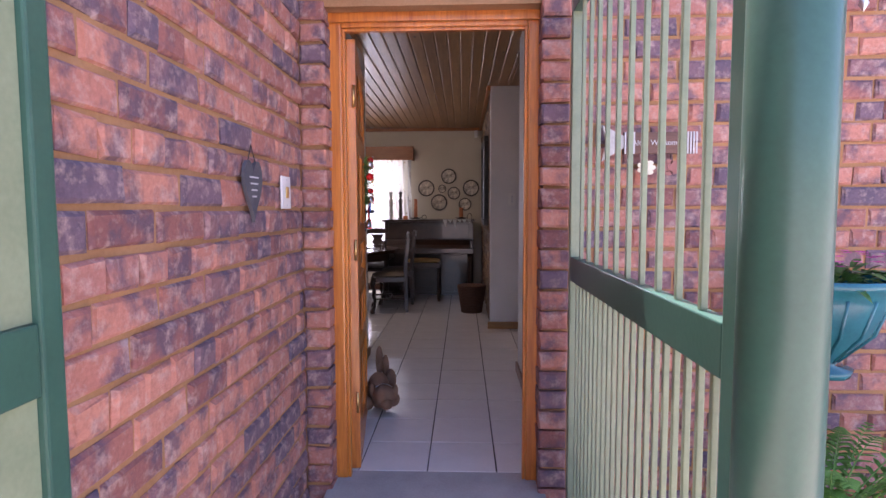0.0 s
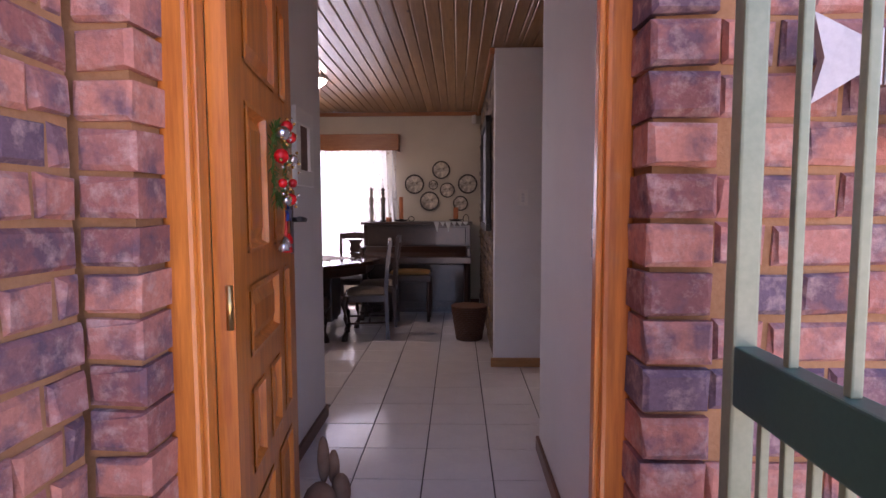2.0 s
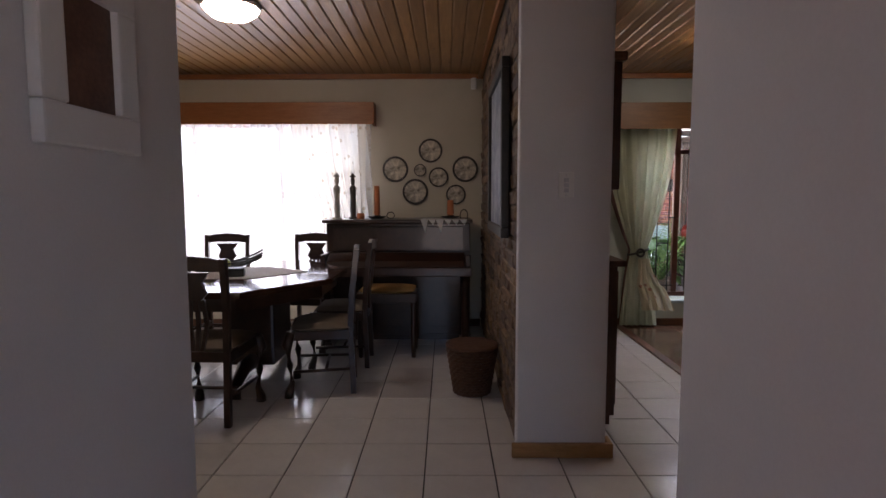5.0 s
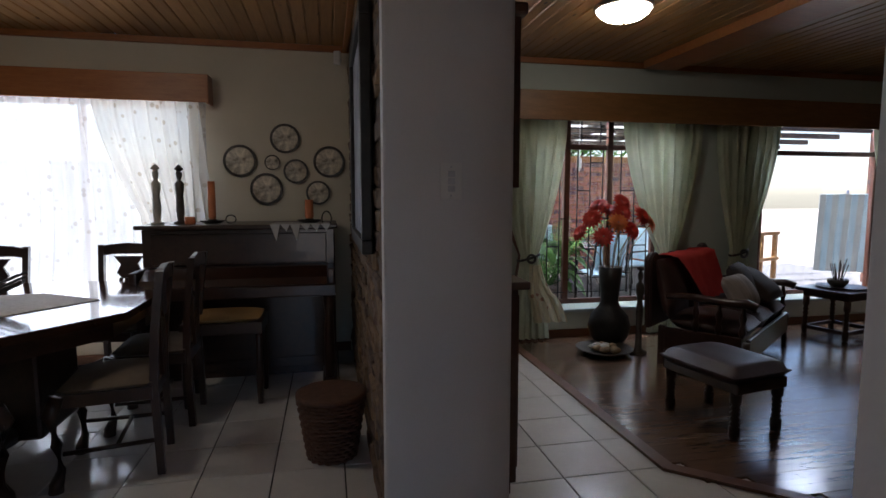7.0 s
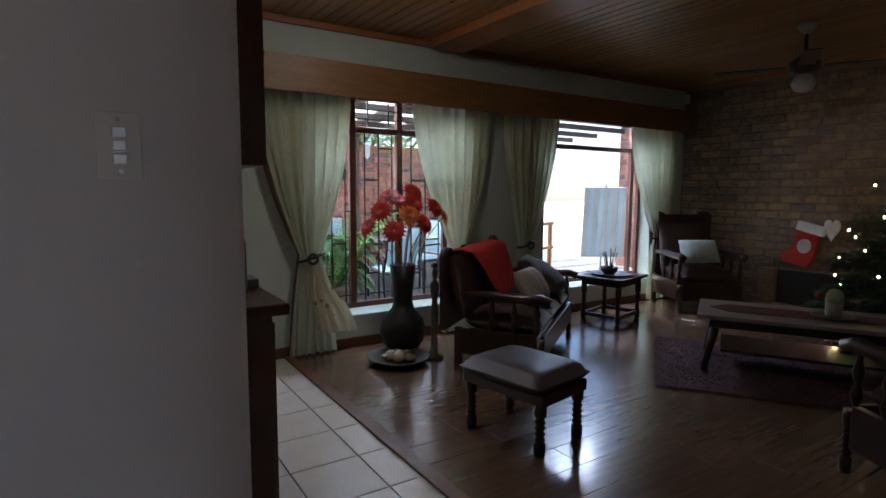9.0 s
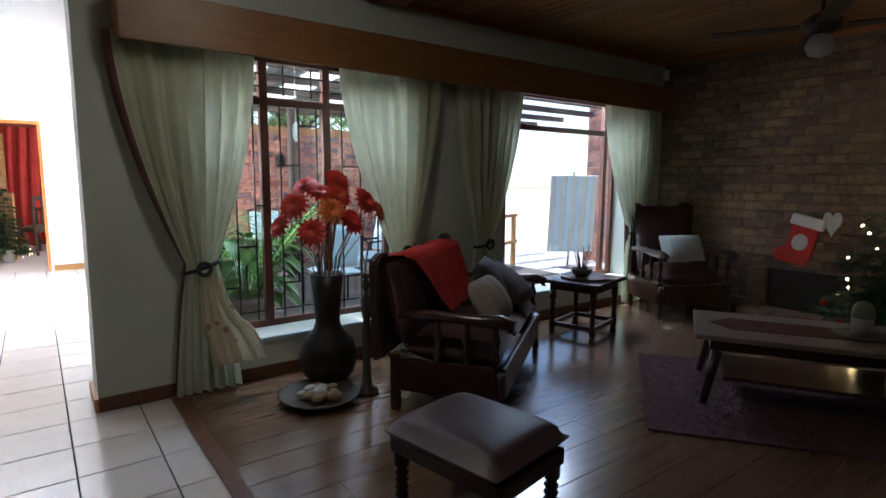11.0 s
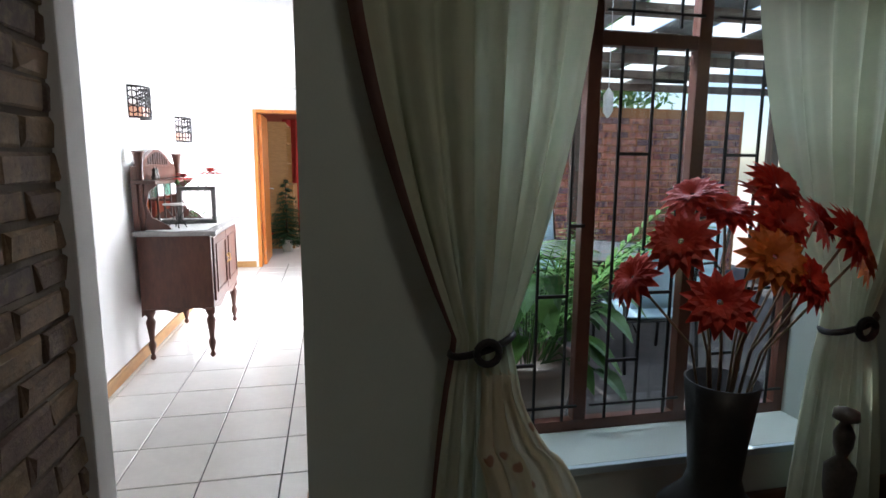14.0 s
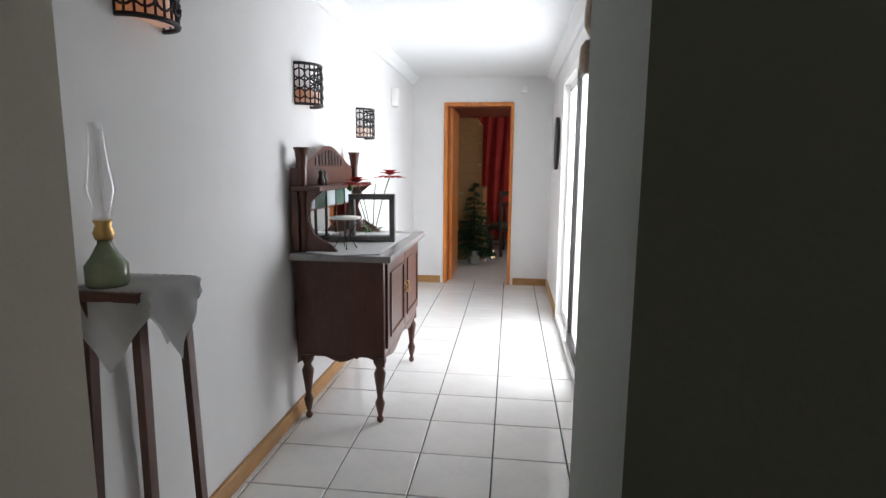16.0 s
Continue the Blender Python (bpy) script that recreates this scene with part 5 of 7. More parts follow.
M_STRIPE = speckled("striped_fabric", (0.20, 0.17, 0.15), (0.48, 0.42, 0.38), 3, 0.85, bumpy=0.3, stretch=(14, 1, 1))
M_PALE = speckled("pale_cushion", (0.36, 0.42, 0.44), (0.50, 0.56, 0.57), 5, 0.85, bumpy=0.3)
M_BROWNC = speckled("dark_brown_cushion", (0.03, 0.02, 0.016), (0.06, 0.04, 0.03), 6, 0.8, bumpy=0.3)
scatter_cushion(pose(3.17, 7.58, 0.55, 55, 0, 30), M_STRIPE, "striped grey scatter cushion on the sofa", 0.34, 0.30)
scatter_cushion(pose(3.48, 7.92, 0.55, 62, 0, 40), M_BROWNC, "dark brown scatter cushion on the sofa")
scatter_cushion(pose(3.66, 7.95, 0.52, 35, 0, 30), M_BROWNC, "dark brown scatter cushion on the sofa")
scatter_cushion(pose(6.02, 8.00, 0.62, 60, 0, -28), M_PALE, "pale blue scatter cushion on the armchair", 0.44, 0.28)

st_ = thing("footstool", pose(2.32, 6.63, 0.011, 0, 0, 10) @ Matrix.Diagonal((1, 1, 0.88, 1)), "dark leather footstool with barley-twist legs", "footstool")
for sx in (-1, 1):
    for sy in (-1, 1):
        part("leg", twist_leg(sx * 0.16, sy * 0.23, 0.30, 0.024), M_DARK, st_)
part("frame", boxm(-0.19, 0.19, -0.265, 0.265, 0.29, 0.36, bevel=0.008), M_DARK, st_)
cu = cushion(0.46, 0.56, 0.12, 12, 5)
bmesh.ops.translate(cu, verts=cu.verts, vec=(0, 0, 0.345))
part("seat", cu, M_LEATHER, st_)

sd = thing("side_table", pose(4.80, 8.13, 0.011, 0, 0, 14) @ Matrix.Diagonal((1, 1, 0.9, 1)), "dark wooden side table with turned legs and low stretchers", "table")
part("tabletop", boxm(-0.29, 0.29, -0.25, 0.25, 0.47, 0.505, bevel=0.008), M_DARK, sd)
part("apron", boxm(-0.24, 0.24, -0.20, 0.20, 0.41, 0.4695), M_DARK, sd)
for sx in (-1, 1):
    for sy in (-1, 1):
        part("leg", twist_leg(sx * 0.22, sy * 0.18, 0.41, 0.022), M_DARK, sd)
    part("stretcher", boxm(sx * 0.22 - 0.015, sx * 0.22 + 0.015, -0.155, 0.155, 0.06, 0.10, bevel=0.004), M_DARK, sd)
for sy in (-1, 1):
    part("stretcher", boxm(-0.195, 0.195, sy * 0.18 - 0.015, sy * 0.18 + 0.015, 0.06, 0.10, bevel=0.004), M_DARK, sd)
bs = thing("reed_bowl", pose(4.78, 8.15, 0.4665), "dark bowl of dried reeds on the side table", "bowl")
part("bowl", lathe([(0.05, 0), (0.08, 0.03), (0.09, 0.07), (0.085, 0.07), (0.06, 0.03)], 18), M_FIG, bs)
rb = bmesh.new()
rn = random.Random(11)
for k in range(14):
    a = rn.uniform(0, 6.28)
    tube([(0.03 * math.cos(a), 0.03 * math.sin(a), 0.04), (0.08 * math.cos(a), 0.08 * math.sin(a), rn.uniform(0.16, 0.27))], 0.004, 5, rb)
part("reeds", rb, M_FIG, bs)
trb = thing("serving_tray", pose(4.80, 8.13, 0.4665, 0, 0, 14), "dark oval tray on the side table", "tray")
part("tray", lathe([(0.15, 0), (0.20, 0.006), (0.21, 0.016), (0.195, 0.012), (0.001, 0.0075)], 28), M_DARK, trb)
bs.location.z += 0.008

ct = thing("coffee_table", pose(4.64, 6.27, 0.03, 0, 0, 30), "long dark coffee table with pale slab top", "coffee table")
part("tabletop", boxm(-0.33, 0.33, -0.70, 0.70, 0.375, 0.405, bevel=0.008), speckled("pale_worn_top", (0.16, 0.12, 0.10), (0.28, 0.23, 0.20), 6, 0.3), ct)
part("frame", boxm(-0.28, 0.28, -0.62, 0.62, 0.31, 0.3745, bevel=0.006), M_DARK, ct)
for sx in (-1, 1):
    for sy in (-1, 1):
        part("leg", tube([(sx * 0.30, sy * 0.64, 0.0), (sx * 0.26, sy * 0.58, 0.31)], [0.02, 0.032], 8), M_DARK, ct)
part("shelf", boxm(-0.24, 0.24, -0.54, 0.54, 0.13, 0.15, bevel=0.004), M_DARK, ct)
rb = thing("runner", pose(4.64, 6.27, 0.4365, 0, 0, 30), "dark red table runner with beads on the coffee table", "runner")
part("cloth", prism([(-0.12, -0.55), (0.12, -0.55), (0.14, 0.5), (0, 0.62), (-0.14, 0.5)], 0, 0.004, "z"), M_TRIM, rb)
cj = thing("candle_jar", pose(4.70, 6.14, 0.441), "glass jar with a pale candle on a dark plate", "candle")
part("plate", lathe([(0.10, 0), (0.14, 0.012), (0.13, 0.012), (0.001, 0.005)], 24), M_FIG, cj)
part("candle", lathe([(0.05, 0.0125), (0.052, 0.10), (0.04, 0.105), (0.005, 0.10)], 18), M_FIGW, cj)
part("lid", lathe([(0.055, 0.106), (0.05, 0.16), (0.03, 0.19), (0.001, 0.2)], 18), M_PALEGREEN, cj)

M_RUG = speckled("purple_brown_shag", (0.05, 0.022, 0.026), (0.13, 0.06, 0.065), 12, 0.95, bumpy=0.8, fine=150)
rg_ = thing("shag_rug", pose(4.64, 6.25, 0.0115, 0, 0, 36), "dark plum shag rug under the coffee table", "rug")
part("backing", boxm(-0.65, 0.65, -1.0, 1.0, 0, 0.012), M_RUG, rg_)
vv, ff = [], []
for _ in range(9000):
    x, y = rn.uniform(-0.66, 0.66), rn.uniform(-1.01, 1.01)
    a, l = rn.uniform(0, 6.28), rn.uniform(0.015, 0.035)
    dx, dy = math.cos(a), math.sin(a)
    k = len(vv)
    vv += [(x - dy * 0.004, y + dx * 0.004, 0.01), (x + dy * 0.004, y - dx * 0.004, 0.01), (x + dx * l, y + dy * l, 0.012 + rn.uniform(0.006, 0.02))]
    ff.append((k, k + 1, k + 2))
me = bpy.data.meshes.new("pile")
me.from_pydata(vv, [], ff)
me.materials.append(M_RUG)
o = new("pile", me)
o.parent = rg_
o["kind"] = "stuff"

va = thing("floor_vase", pose(2.49, 8.27, 0.011), "tall black narrow-necked floor vase with red flowers", "vase")
part("body", lathe([(0.10, 0), (0.16, 0.08), (0.185, 0.17), (0.16, 0.27), (0.09, 0.35), (0.075, 0.40), (0.085, 0.52), (0.105, 0.70), (0.098, 0.70), (0.07, 0.5)], 28), M_BLACK, va)
M_PETAL = speckled("red_petal", (0.42, 0.015, 0.012), (0.62, 0.05, 0.02), 14, 0.55)
M_PETAL_O = speckled("orange_petal", (0.60, 0.10, 0.02), (0.72, 0.20, 0.03), 14, 0.55)
M_STEM = speckled("pale_stem", (0.20, 0.13, 0.07), (0.34, 0.24, 0.13), 14, 0.7)
fls = [(-0.24, -0.10, 1.13), (-0.10, 0.06, 1.24), (0.05, -0.08, 1.27), (0.13, 0.05, 1.23), (0.24, -0.03, 1.17), (-0.16, -0.16, 0.98), (-0.05, -0.20, 1.10), (0.10, -0.16, 1.03), (0.24, 0.08, 1.00), (0.30, -0.12, 1.08), (-0.26, 0.08, 1.0), (0.17, -0.20, 1.15), (-0.02, 0.02, 1.20), (0.02, -0.14, 1.18)]
for k, (x, y, z) in enumerate(fls):
    part("stem", tube([(x * 0.12, y * 0.12, 0.5), (x * 0.35, y * 0.35, 0.8), (x, y, z)], 0.004, 5), M_STEM, va)
    fb = bmesh.new()
    out = Vector((x * 1.3, y * 1.3 - 0.15, 0.20)).normalized()
    q = out.to_track_quat("Z", "Y")
    for layer, (cnt, ln, lift) in enumerate(((15, 0.085, 0.10), (13, 0.07, 0.35), (10, 0.05, 0.7))):
        for i in range(cnt):
            a = 6.283 * i / cnt + layer * 0.3
            leaf_blade(fb, (0.008 * math.cos(a), 0.008 * math.sin(a), 0.004 * layer), (math.cos(a), math.sin(a), lift), ln * 1.04, 0.036, 0.25, 3)
    bmesh.ops.rotate(fb, verts=fb.verts, matrix=q.to_matrix())
    bmesh.ops.translate(fb, verts=fb.verts, vec=(x, y, z))
    part("flower", fb, M_PETAL_O if k in (6, 9) else M_PETAL, va)
fg = thing("floor_figure", pose(2.60, 7.97, 0.011), "tall thin dark carved standing figure", "statue")
part("figure", lathe([(0.07, 0), (0.07, 0.02), (0.03, 0.04), (0.022, 0.2), (0.03, 0.36), (0.02, 0.45), (0.034, 0.52), (0.036, 0.58), (0.012, 0.61), (0.022, 0.64), (0.024, 0.67), (0.01, 0.70), (0.03, 0.71), (0.028, 0.73), (0.001, 0.74)], 12), M_FIG, fg)
fp = thing("potpourri_plate", pose(2.32, 8.03, 0.011), "shallow dark plate of shells and stones on the floor", "plate")
part("plate", lathe([(0.10, 0), (0.16, 0.012), (0.235, 0.05), (0.225, 0.052), (0.15, 0.022), (0.001, 0.018)], 32), M_FIG, fp)
for k in range(12):
    a, r = k * 2.4, 0.035 * math.sqrt(k)
    b_ = ball(rn.uniform(0.022, 0.04), (0, 0, 0), None, 9)
    bmesh.ops.scale(b_, verts=b_.verts, vec=(1.3, 1, 0.75))
    bmesh.ops.translate(b_, verts=b_.verts, vec=(r * math.cos(a), r * math.sin(a), 0.05))
    part("stone", b_, M_FIGW if k % 3 == 0 else M_STEM, fp)

fan = thing("ceiling_fan", pose(4.98, 6.57, 0), "brown ceiling fan with a globe light, at rest", "ceiling fan")
part("rod", tube([(0, 0, 2.30), (0, 0, CEIL - 0.03)], 0.013), M_BLACK, fan)
part("canopy", lathe([(0.02, CEIL - 0.08), (0.06, CEIL - 0.04), (0.065, CEIL - 0.001)], 18), M_FIGW, fan)
part("motor", lathe([(0.04, 2.18), (0.10, 2.20), (0.11, 2.26), (0.06, 2.30)], 20), M_DARK, fan)
part("globe", lathe([(0.002, 2.04), (0.06, 2.06), (0.085, 2.11), (0.06, 2.165), (0.04, 2.18)], 18), M_FIGW, fan)
for k in range(4):
    a = k * math.pi / 2 + 0.5
    b_ = boxm(0.12, 0.60, -0.055, 0.055, 2.225, 2.233, bevel=0.003)
    bmesh.ops.rotate(b_, verts=b_.verts, matrix=Matrix.Rotation(a, 3, "Z"))
    part("blade", b_, M_DARK, fan)
sp = thing("spot_light", pose(5.3, 5.55, CEIL), "small lit ceiling spot light", "spot light")
part("bulb", lathe([(0.002, -0.03), (0.03, -0.025), (0.035, -0.012)], 14), M_LAMP, sp)
part("ring", lathe([(0.04, -0.016), (0.05, -0.012), (0.05, -0.001)], 18), M_CHROME, sp)

spot_data = bpy.data.lights.new("spot_bulb", "SPOT")
spot_data.energy, spot_data.color, spot_data.spot_size, spot_data.spot_blend, spot_data.shadow_soft_size = 4, (1.0, 0.78, 0.48), radians(110), 0.9, 0.03
new("spot_bulb", spot_data).matrix_world = look((5.3, 5.55, CEIL - 0.045), (6.62, 6.1, 1.5))

# tree with lights, stocking and heart on the brick wall
M_PINEN = speckled("dark_pine_needles", (0.015, 0.05, 0.02), (0.035, 0.10, 0.04), 14, 0.6)


def christmas_tree(m, height, label, lights, seed):
    r = random.Random(seed)
    t = thing("christmas_tree", m, label, "christmas tree")
    part("trunk", tube([(0, 0, 0.12), (0, 0, height * 0.95)], [0.025, 0.006], 8), M_DARK, t)
    part("pot", lathe([(0.10, 0), (0.13, 0.18), (0.14, 0.19), (0.12, 0.19), (0.11, 0.12)], 18), M_FIGW, t)
    nb = bmesh.new()
    tips = []
    levels = int(height * 14)
    for k in range(levels):
        z = height * (0.14 + 0.82 * k / levels)
        reach = 0.36 * height * (1 - k / levels) ** 0.9 * r.uniform(0.85, 1.1) + 0.03
        for j in range(max(4, int(9 * (1 - k / levels)) + 3)):
            a = r.uniform(0, 6.283)
            tip = Vector((reach * math.cos(a), reach * math.sin(a), z - 0.12 * reach))
            tips.append(tip)
            n_ = max(4, int(reach / 0.035))
            for i in range(n_):
                s = (i + 0.6) / n_
                c = Vector((0, 0, z)).lerp(tip, s)
                for q in range(8):
                    b_ = a + r.uniform(-1.3, 1.3)
                    leaf_blade(nb, c, (math.cos(b_), math.sin(b_), r.uniform(-0.5, 0.6)), r.uniform(0.05, 0.10), 0.014, 0.1, 2)
    part("needles", nb, M_PINEN, t)
    for k in range(lights):
        p = tips[(k * 7) % len(tips)] * 1.0
        part("fairy_light", ball(0.009, p, None, 6), M_FAIRY, t)
        if k % 3 == 0:
            p2 = tips[(k * 11 + 3) % len(tips)]
            part("bauble", ball(0.028, p2 - Vector((0, 0, 0.03)), None, 10), M_BAUB if k % 2 else M_SILV, t)


M_FAIRY = glow("fairy_light", (1.0, 0.72, 0.35), 14.0)
christmas_tree(pose(5.78, 6.10, 0.011), 1.80, "dark green decorated christmas tree with warm fairy lights", 34, 5)
so = thing("christmas_stocking", pose(6.60, 7.22, 0.54, 0, 0, -90) @ pose(0, 0, 0, 0, 14, 0), "red stocking with a white cuff on the brick wall", "stocking")
part("sock", prism([(-0.10, 0.36), (0.12, 0.36), (0.13, 0.12), (0.10, 0.02), (-0.14, 0.0), (-0.18, 0.06), (-0.14, 0.13), (-0.09, 0.16)], -0.05, -0.006, "y", bevel=0.01), M_RED, so)
part("cuff", boxm(-0.125, 0.145, -0.06, -0.004, 0.3605, 0.46, bevel=0.015), M_CHALK, so)
part("badge", prism(ellipse(0.065, 0.075, 16, 0.01, 0.22), -0.058, -0.0505, "y"), M_CHALK, so)
hp = thing("heart_ornament", pose(6.60, 6.93, 0.94, 0, 0, -90), "small white heart hanging on the brick wall", "ornament")
part("heart", prism([(u * 0.8, v * 0.8) for u, v in ho], -0.03, -0.008, "y"), M_CHALK, hp)
fpn = thing("fire_surround", pose(6.60, 7.05, 0.011, 0, 0, -90), "low dark red brick fire surround", "fireplace")
part("hearth", boxm(-0.5, 0.5, -0.3, -0.005, 0, 0.12, bevel=0.01), M_BRICK_IN, fpn)
# solid black block gives the opening its dark, in place of a recess
part("opening", boxm(-0.34, 0.34, -0.06, -0.005, 0.1205, 0.48), M_BLACK, fpn)
for s in (-1, 1):
    part("jamb", boxm(s * 0.43 - 0.08, s * 0.43 + 0.08, -0.12, -0.005, 0.1205, 0.48, bevel=0.008), M_BRICK_IN, fpn)


# ---- passage ----
gdoor = thing("door_2", pose(0, 0, 0), "white aluminium sliding glass door in the passage", "door", "", "structure")
y0, y1, z0, z1 = GD
f = bmesh.new()
for a, b, c, d in ((y0, y1, z0, z0 + 0.04), (y0, y1, z1 - 0.05, z1), (y0, y0 + 0.05, z0 + 0.04, z1 - 0.05), (y1 - 0.05, y1, z0 + 0.04, z1 - 0.05)):
    box(f, 1.60, 1.70, a, b, c, d)
part("frame", f, M_WHITEPL, gdoor)
for k, (a, b, x) in enumerate(((y0 + 0.05, y0 + 0.86, 1.635), (y0 + 0.80, y1 - 0.05, 1.665))):
    pf = bmesh.new()
    for c, d, e, g in ((a, b, z0 + 0.04, z0 + 0.12), (a, b, z1 - 0.12, z1 - 0.05), (a, a + 0.06, z0 + 0.12, z1 - 0.12), (b - 0.06, b, z0 + 0.12, z1 - 0.12)):
        box(pf, x - 0.013, x + 0.013, c, d, e, g)
    pnl = part("sliding_panel", pf, M_WHITEPL if k else M_BLACK, gdoor)
    p_ = part("pane", boxm(x - 0.003, x + 0.003, a + 0.06, b - 0.06, z0 + 0.12, z1 - 0.12), M_GLASS, pnl)
    p_.visible_shadow = False
part("handle", boxm(1.60, 1.621, y0 + 0.075, y0 + 0.10, 0.95, 1.15, bevel=0.004), M_BLACK, gdoor)

sb = thing("sideboard", pose(0.11, 10.80, 0), "antique mahogany mirror-backed sideboard on turned legs", "sideboard")
D, L = 0.46, 1.02
part("carcass", boxm(0.0, D, 0.03, L - 0.03, 0.36, 0.86, bevel=0.006), M_SIDEB, sb)
part("top", boxm(-0.005, D + 0.05, -0.03, L + 0.03, 0.8605, 0.895, bevel=0.01), speckled("grey_marble", (0.20, 0.19, 0.19), (0.34, 0.32, 0.31), 5, 0.25), sb)
for x in (0.045, D - 0.03):
    for y in (0.055, L - 0.055):
        part("leg", lathe([(0.006, 0.0), (0.018, 0.012), (0.018, 0.028), (0.01, 0.04), (0.018, 0.07), (0.026, 0.11), (0.015, 0.14), (0.022, 0.20), (0.032, 0.27), (0.018, 0.30), (0.034, 0.33), (0.034, 0.3595)], 14, (x, y)), M_SIDEB, sb)
for y in (0.03, L - 0.05):
    ap = [(0.0, 0.36), (0.0, 0.31)] + [(D * t, 0.345 + 0.018 * math.cos(4 * math.pi * t + math.pi)) for t in [i / 12 for i in range(1, 12)]] + [(D, 0.31), (D, 0.36)]
    part("side_apron", prism(ap, y, y + 0.02, "y"), M_SIDEB, sb)
fa = [(0.03, 0.3595)] + [(0.03 + (L - 0.06) * t, 0.335 + 0.02 * math.cos(4 * math.pi * t)) for t in [i / 16 for i in range(17)]] + [(L - 0.03, 0.3595)]
part("front_apron", prism(fa, D - 0.02, D, "x"), M_SIDEB, sb)
for k in range(2):
    a, b = 0.06 + k * 0.455, 0.06 + k * 0.455 + 0.445
    dd = part("door", boxm(D + 0.0005, D + 0.014, a, b, 0.40, 0.84, bevel=0.003), M_SIDEB, sb)
    fr_ = bmesh.new()
    for c, d, e, g in ((a + 0.05, b - 0.05, 0.45, 0.462), (a + 0.05, b - 0.05, 0.778, 0.79), (a + 0.05, a + 0.062, 0.462, 0.778), (b - 0.062, b - 0.05, 0.462, 0.778)):
        box(fr_, D + 0.0145, D + 0.022, c, d, e, g)
    part("moulding", fr_, M_SIDEB, dd)
    yk = b - 0.03 if k == 0 else a + 0.03
    part("handle", tube([(D + 0.016, yk, 0.60), (D + 0.035, yk, 0.61), (D + 0.03, yk, 0.65), (D + 0.016, yk, 0.66)], 0.006, 6), M_BRASS, dd)
gal = boxm(-0.005, 0.03, 0.02, L - 0.02, 0.8955, 1.20, bevel=0.004)
part("back_board", gal, M_SIDEB, sb)
for y in (0.05, L - 0.05):
    part("post", lathe([(0.022, 0.8955), (0.014, 0.93), (0.024, 1.0), (0.014, 1.08), (0.022, 1.2), (0.024, 1.32), (0.035, 1.40), (0.04, 1.405), (0.04, 1.415)], 12, (0.045, y)), M_SIDEB, sb)
part("shelf", boxm(-0.005, 0.15, 0.01, L - 0.01, 1.2005, 1.225, bevel=0.005), M_SIDEB, sb)
part("frieze", boxm(-0.005, 0.035, 0.03, L - 0.03, 1.2255, 1.315, bevel=0.004), M_SIDEB, sb)
ped = [(0.08, 1.3155)] + [(0.08 + (L - 0.16) * t, 1.33 + 0.11 * math.sin(math.pi * t) ** 1.6) for t in [i / 18 for i in range(19)]] + [(L - 0.08, 1.3155)]
part("pediment", prism(ped, 0.0, 0.03, "x"), M_SIDEB, sb)
fan_ = bmesh.new()
for k in range(9):
    y = L / 2 + (k - 4) * 0.055
    h_ = 0.085 * math.sin(math.pi * (0.5 + (k - 4) * 0.085))
    box(fan_, 0.0305, 0.037, y - 0.012, y + 0.012, 1.33, 1.33 + h_, bevel=0.002)
part("fretwork", fan_, M_DARK, sb)
m_, nt_, b_ = mat("mirror", 0.03, 1.0)
b_.inputs["Base Color"].default_value = (0.85, 0.87, 0.87, 1)
part("mirror", boxm(0.0305, 0.036, 0.09, L - 0.09, 0.92, 1.09), m_, sb)
M_TILEG = speckled("green_art_tile", (0.03, 0.09, 0.07), (0.10, 0.2, 0.15), 10, 0.2)
for k in range(5):
    part("art_tile", boxm(0.0305, 0.038, 0.09 + k * 0.17, 0.25 + k * 0.17, 1.10, 1.185, bevel=0.002), M_TILEG if k % 2 else M_PALE, sb)
for k in range(6):
    part("glazing_bar", boxm(0.0365, 0.042, 0.075 + k * 0.17, 0.09 + k * 0.17, 0.93, 1.19), M_DARK, sb)
for y in (0.05, L - 0.07):
    part("bracket", prism([(0.03, 0.8955), (0.22, 0.8955), (0.19, 0.93), (0.10, 0.98), (0.07, 1.06), (0.09, 1.15), (0.15, 1.20), (0.03, 1.20)], y, y + 0.02, "y"), M_SIDEB, sb)
for y in (0.20, 0.25):
    og = thing("small_figurine", pose(0.20, 10.80 + y, 1.2255), "tiny dark figurine on the sideboard shelf", "figurine", "figurines on the sideboard")
    part("figure", lathe([(0.018, 0), (0.022, 0.02), (0.012, 0.05), (0.016, 0.065), (0.001, 0.085)], 10), M_FIG, og)
dy = thing("runner", pose(0.36, 11.25, 0.8955), "pale lace runner on the sideboard", "runner")
part("cloth", prism([(-0.19, -0.42), (0.0, -0.5), (0.19, -0.42), (0.19, 0.42), (-0.19, 0.42)], 0, 0.003, "z"), M_CHALK, dy)
fbx = thing("flower_frame", pose(0.40, 11.28, 0.899, 0, 0, 8), "grey wooden frame box holding red flowers", "flower box")
fb = bmesh.new()
for a, b, c, d in ((-0.13, 0.13, 0, 0.03), (-0.13, 0.13, 0.24, 0.27), (-0.13, -0.10, 0.03, 0.24), (0.10, 0.13, 0.03, 0.24)):
    box(fb, a, b, -0.04, 0.04, c, d, bevel=0.004)
M_GREYW = wood("weathered_grey_wood", (0.11, 0.105, 0.10), (0.21, 0.2, 0.19), (4, 4, 10), 0.8)
part("frame", fb, M_GREYW, fbx)
part("tray", boxm(-0.24, -0.131, -0.06, 0.06, 0.0, 0.035, bevel=0.004), M_GREYW, fbx)
part("globe", lathe([(0.001, 0.035), (0.06, 0.055), (0.085, 0.12), (0.06, 0.18), (0.03, 0.20)], 16), M_GLASS, fbx)
